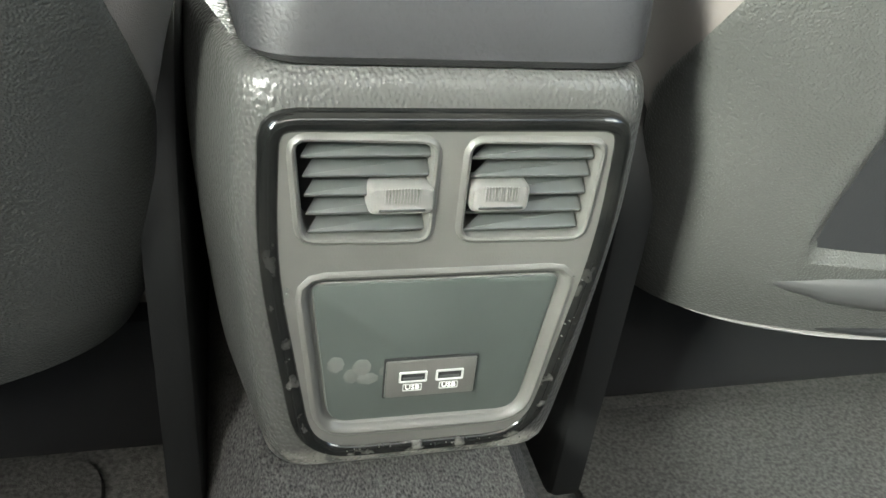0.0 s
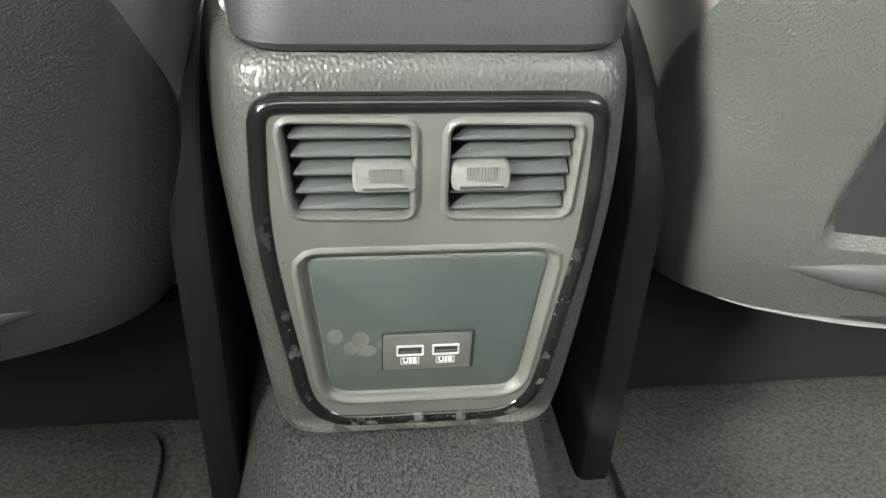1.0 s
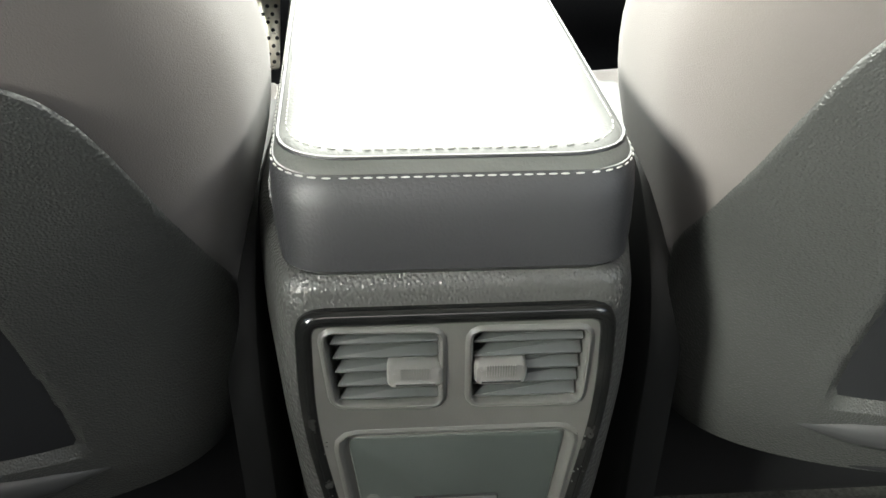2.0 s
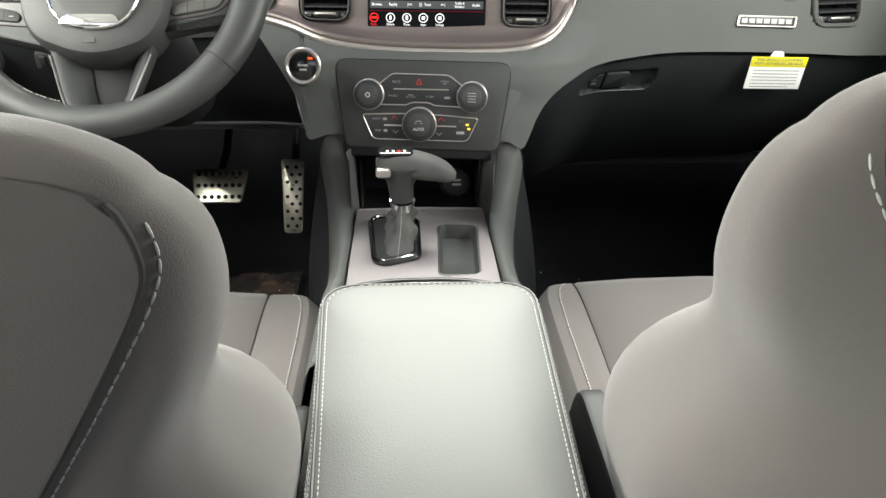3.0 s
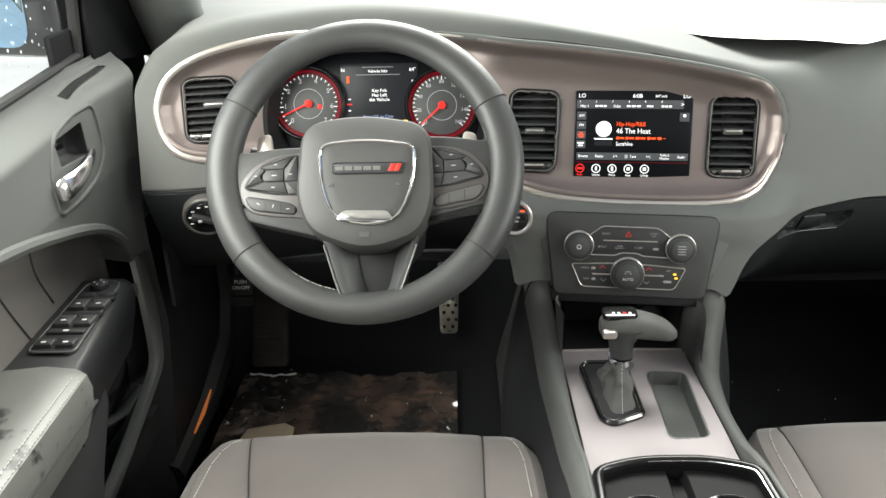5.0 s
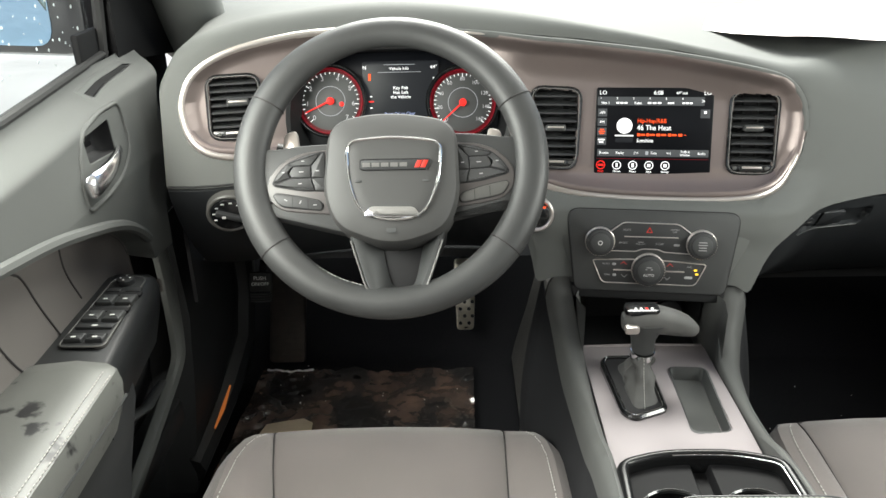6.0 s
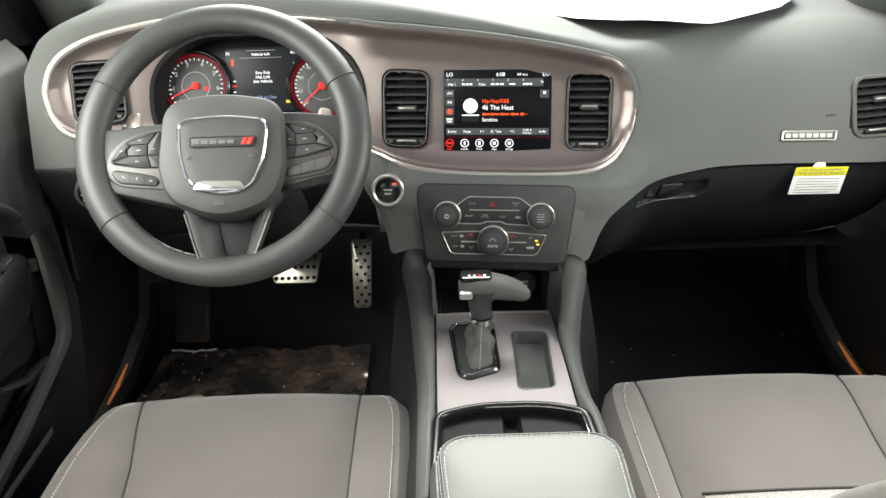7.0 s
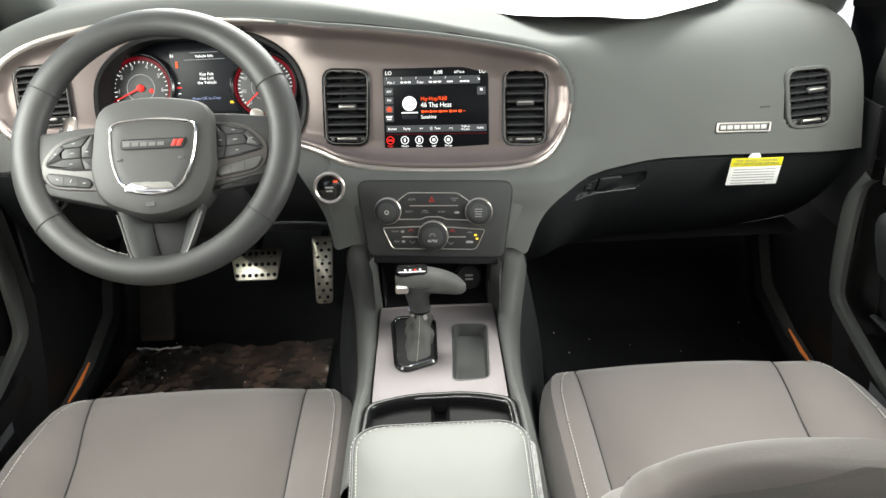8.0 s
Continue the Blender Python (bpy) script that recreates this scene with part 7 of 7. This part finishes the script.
    for k in (0.0, 0.007):
        stitches([(sx * (xi + 0.0045 + k + arm), y, z - 0.0055 + k * 0.75) for y, z, xi in ((0.57, 0.560, 0.698), (0.40, 0.562, 0.694), (0.2, 0.565, 0.692), (0.0, 0.569, 0.698))], 0.0062, 0.0042, 0.0007, d)
    part("pad_piping", tube([(sx * (xi + 0.0006 + arm), y, z - 0.045) for y, z, xi in ((0.60, 0.552, 0.702), (0.40, 0.562, 0.694), (0.2, 0.565, 0.692), (0.0, 0.569, 0.698))], 0.002, seg=6), CHAR, d)
    SWM = Matrix(((sx, 0, 0, sx * arm), (0, 1, 0, 0), (0, 0, 1, 0.5505), (0, 0, 0, 1)))
    SW = arc_fillet([(0.738, 0.640), (0.800, 0.640), (0.802, 0.835), (0.775, 0.848), (0.752, 0.838)], 0.012, 4)
    part("switch_panel", plate(SW, -0.004, 0.0015, SWM, 0.001), BUTTON, d)
    part("panel_outline", bezel(SW, inset(SW, 0.002), -0.002, 0.0026, SWM, 0.0006), TABM, d, "thin satin outline")
    if sx < 0:
        part("mirror_knob", plate(disc(0.013, 0.778, 0.822, 28), 0.0, 0.010, SWM, 0.003), BUTTON, d)
        for a in range(4):
            part("knob_mark", plate(disc(0.0015, 0.778 + 0.007 * math.cos(a * math.pi / 2), 0.822 + 0.007 * math.sin(a * math.pi / 2), 8), 0.010, 0.0106, SWM, 0.0002), WHITE, d)
        for x in (0.757, 0.786):
            part("small_key", plate(rrect(0.022, 0.012, 0.002, x, 0.797), 0.0, 0.004, SWM, 0.001), BUTTON, d)
        for y, h, nm in ((0.765, 0.026, "window_switch"), (0.718, 0.026, "window_switch"), (0.660, 0.018, "lock_switch")):
            for x in (0.756, 0.784):
                sw = part(nm, plate(rrect(0.025, h, 0.003, x, y), 0.0, 0.007, SWM, 0.003), CHAR if nm == "window_switch" else BUTTON, d)
                part("switch_mark", plate(rrect(0.0065, 0.0035, 0.001, x, y - 0.003, 2), 0.007, 0.0074, SWM, 0.0001), WHITE, sw)
            if nm == "window_switch":
                part("switch_well", box(0.770, y + 0.020, 0.0016, 0.056, 0.010, 0.003, m=SWM), DARK, d)
        part("lockout_key", plate(rrect(0.050, 0.010, 0.002, 0.770, 0.690), 0.0, 0.005, SWM, 0.001), BUTTON, d)
        part("switch_mark", plate(rrect(0.008, 0.004, 0.001, 0.770, 0.690, 2), 0.005, 0.0054, SWM, 0.0001), WHITE, d)
    # leading edge of the panel, the hollow behind it and the panel under the armrest
    rx = 0.790 if sx < 0 else 0.760
    EDGE = (((0.985, 0.575), (0.955, 0.565)), ((1.011, 0.538), (0.985, 0.545)), ((1.041, 0.505), (0.998, 0.511)), ((1.049, 0.427), (1.004, 0.425)), ((1.044, 0.337), (1.005, 0.345)), ((1.032, 0.293), (1.000, 0.313)), ((0.971, 0.273), (0.965, 0.298)),
            ((0.862, 0.243), (0.850, 0.264)), ((0.733, 0.211), (0.725, 0.233)), ((0.40, 0.150), (0.39, 0.172)), ((-0.10, 0.12), (-0.10, 0.142)))
    rows = []
    for a, b in zip(soften([e[0] for e in EDGE], False, 3), soften([e[1] for e in EDGE], False, 3)):
        m = (lerp(a[0], b[0], 0.5), lerp(a[1], b[1], 0.5))
        rows.append([(sx * (rx + 0.016), *a), (sx * (rx + 0.006), *a), (sx * (rx + 0.001), lerp(a[0], m[0], 0.3), lerp(a[1], m[1], 0.3)), (sx * rx, *m), (sx * (rx + 0.001), lerp(b[0], m[0], 0.3), lerp(b[1], m[1], 0.3)), (sx * (rx + 0.006), *b), (sx * (rx + 0.016), *b)])
    part("leading_edge", loft(rows, closed=False), DOOR, d, "curved grey edge of the door panel")
    # one flat dark sheet stands in for the shaded depth of the pocket
    part("hollow", grid_sheet(lambda u, v: (sx * 0.862, lerp(-0.12, 1.10, u), lerp(0.13, 0.60, v)), 12, 8), DARK, d, "hollow of the door pocket, a dark sheet for its shade")
    part("under_panel", loft([[(sx * (x + o), y0 + k, z) for x, z, k in ((0.846, 0.47, 0.012), (0.742, 0.47, 0.006), (0.738, 0.44, 0.0), (0.740, 0.36, -0.05), (0.746, 0.16, -0.13), (0.846, 0.16, -0.13))] for y0 in (-0.10, 0.30, 0.60, 0.685, 0.697)]), BUTTON, d, "charcoal panel below the armrest")
    part("pocket_blade", tube([(sx * 0.775, 0.70, 0.405), (sx * 0.790, 0.76, 0.352), (sx * 0.800, 0.85, 0.312), (sx * 0.81, 0.95, 0.296)], [0.006, 0.012, 0.013, 0.008], seg=8, flat=0.45), CHAR, d)
    part("map_pocket", box(sx * 0.825, 0.50, 0.205, 0.05, 1.0, 0.05, bevel=0.008), BLACK, d, "black moulded map pocket")
    # demister slot let into the shoulder of the panel
    nrm = Vector((-sx, 0, 1.3)).normalized()

    def shoulder(u, v, near, far, wide, sink):
        y = lerp(near, far, u)
        deep = lerp(lerp(0.0205, 0.0150, (y - 0.881) / 0.167) - wide, lerp(0.0205, 0.0150, (y - 0.881) / 0.167) + wide, v)
        z = top_line(y) - deep
        s = (y, 1.9 * (deep - 0.0005))
        ridge = 0.0006 * smooth(0.0030, 0.0012, abs(signed(s, SLOT_RIM)))
        return Vector((sx * (belly(y, z) + o), y, z)) + nrm * (0.0005 + ridge - sink * smooth(-0.0004, 0.0010, signed(s, SLOT)))
    part("slot_frame", grid_sheet(lambda u, v: shoulder(u, v, 0.872, 1.056, 0.012, 0.0030), 150, 60), DOOR, d, "moulded surround of the demister slot")
    # a black sheet over the slot's floor paints in its inner shade
    bm = grid_sheet(lambda u, v: shoulder(u, v, 0.884, 1.046, 0.009, 0.0018), 120, 50)
    bmesh.ops.delete(bm, geom=[f for f in bm.faces if signed((f.calc_center_median().y, 1.9 * (top_line(f.calc_center_median().y) - f.calc_center_median().z - 0.0005)), SLOT) < -0.0004], context="FACES")
    part("slot_opening", bm, WELL, d, "demister slot, a black sheet for the shade inside")
    for pts in (((0.60, 0.675), (0.623, 0.66), (0.646, 0.607), (0.677, 0.55)), ((0.722, 0.66), (0.72, 0.648), (0.724, 0.615), (0.751, 0.565)), ((0.515, 0.67), (0.542, 0.619), (0.566, 0.571), (0.596, 0.533)), ((0.40, 0.69), (0.43, 0.63), (0.48, 0.56))):
        part("panel_crease", tube([(sx * (belly(y, z) - 0.0002 + o), y, z) for y, z in soften(list(pts), False)], 0.0016, seg=6), SEAM, d)
    return d


GLASS = bpy.data.materials.new("clear_glass")
GLASS.use_nodes = True
gn = GLASS.node_tree.nodes
tr_, gl_, mx_ = gn.new("ShaderNodeBsdfTransparent"), gn.new("ShaderNodeBsdfGlossy"), gn.new("ShaderNodeMixShader")
tr_.inputs[0].default_value, gl_.inputs["Roughness"].default_value, mx_.inputs[0].default_value = (0.93, 0.95, 0.94, 1), 0.02, 0.04
for a, b in ((tr_.outputs[0], mx_.inputs[1]), (gl_.outputs[0], mx_.inputs[2]), (mx_.outputs[0], gn["Material Output"].inputs[0])):
    GLASS.node_tree.links.new(a, b)
front_door(-1, "door_1", "dark grey driver's door with window switches on its armrest")
front_door(1, "door_2", "dark grey passenger's door with a padded armrest")
mirror = thing("door_mirror", (-1.06, 1.2, 0.85), "black door mirror outside the driver's window", "mirror")
MM = fr((-1.06, 1.20, 0.905), 2, 14)
part("housing", plate(rrect(0.27, 0.175, 0.05, 0.012, 0.0), -0.11, 0.0, MM, 0.014), BODY, mirror)
# the blue of a reflected object is put into the glass colour
MIRROR_REFLECTION = mat("blue_reflection_mirror", (0.30, 0.46, 0.62), 0.03, metal=1.0, var=0.02, rvar=0.01)
part("glass", plate(rrect(0.185, 0.14, 0.04, -0.012, 0.0), 0.0, 0.002, MM, 0.001), MIRROR_REFLECTION, mirror, "mirror glass coloured blue for its reflection")
part("foot", tube([(-0.86, 1.22, 0.85), (-0.95, 1.24, 0.87)], 0.03, seg=8), BODY, mirror)
DROP = mat("rain_drop", (0.62, 0.66, 0.68), 0.08, var=0.1, coat=0.5)
drops = thing("rain_drops", (-0.856, 0.9, 0.95), "small rain drops on the driver's window", "rain drops", kind="stuff")
rd = random.Random(23)
bm = bmesh.new()
for k in range(150):
    y, z, r = rd.uniform(0.62, 1.02), rd.uniform(0.855, 1.08), rd.uniform(0.0009, 0.0026)
    loft([[(-0.8545 - h * r, y + r * w * math.cos(a), z + r * w * 1.2 * math.sin(a)) for a in [2 * math.pi * i / 8 for i in range(8)]] for h, w in ((0.0, 1.0), (0.35, 0.8), (0.5, 0.35))], bm)
part("drop", bm, DROP, drops)
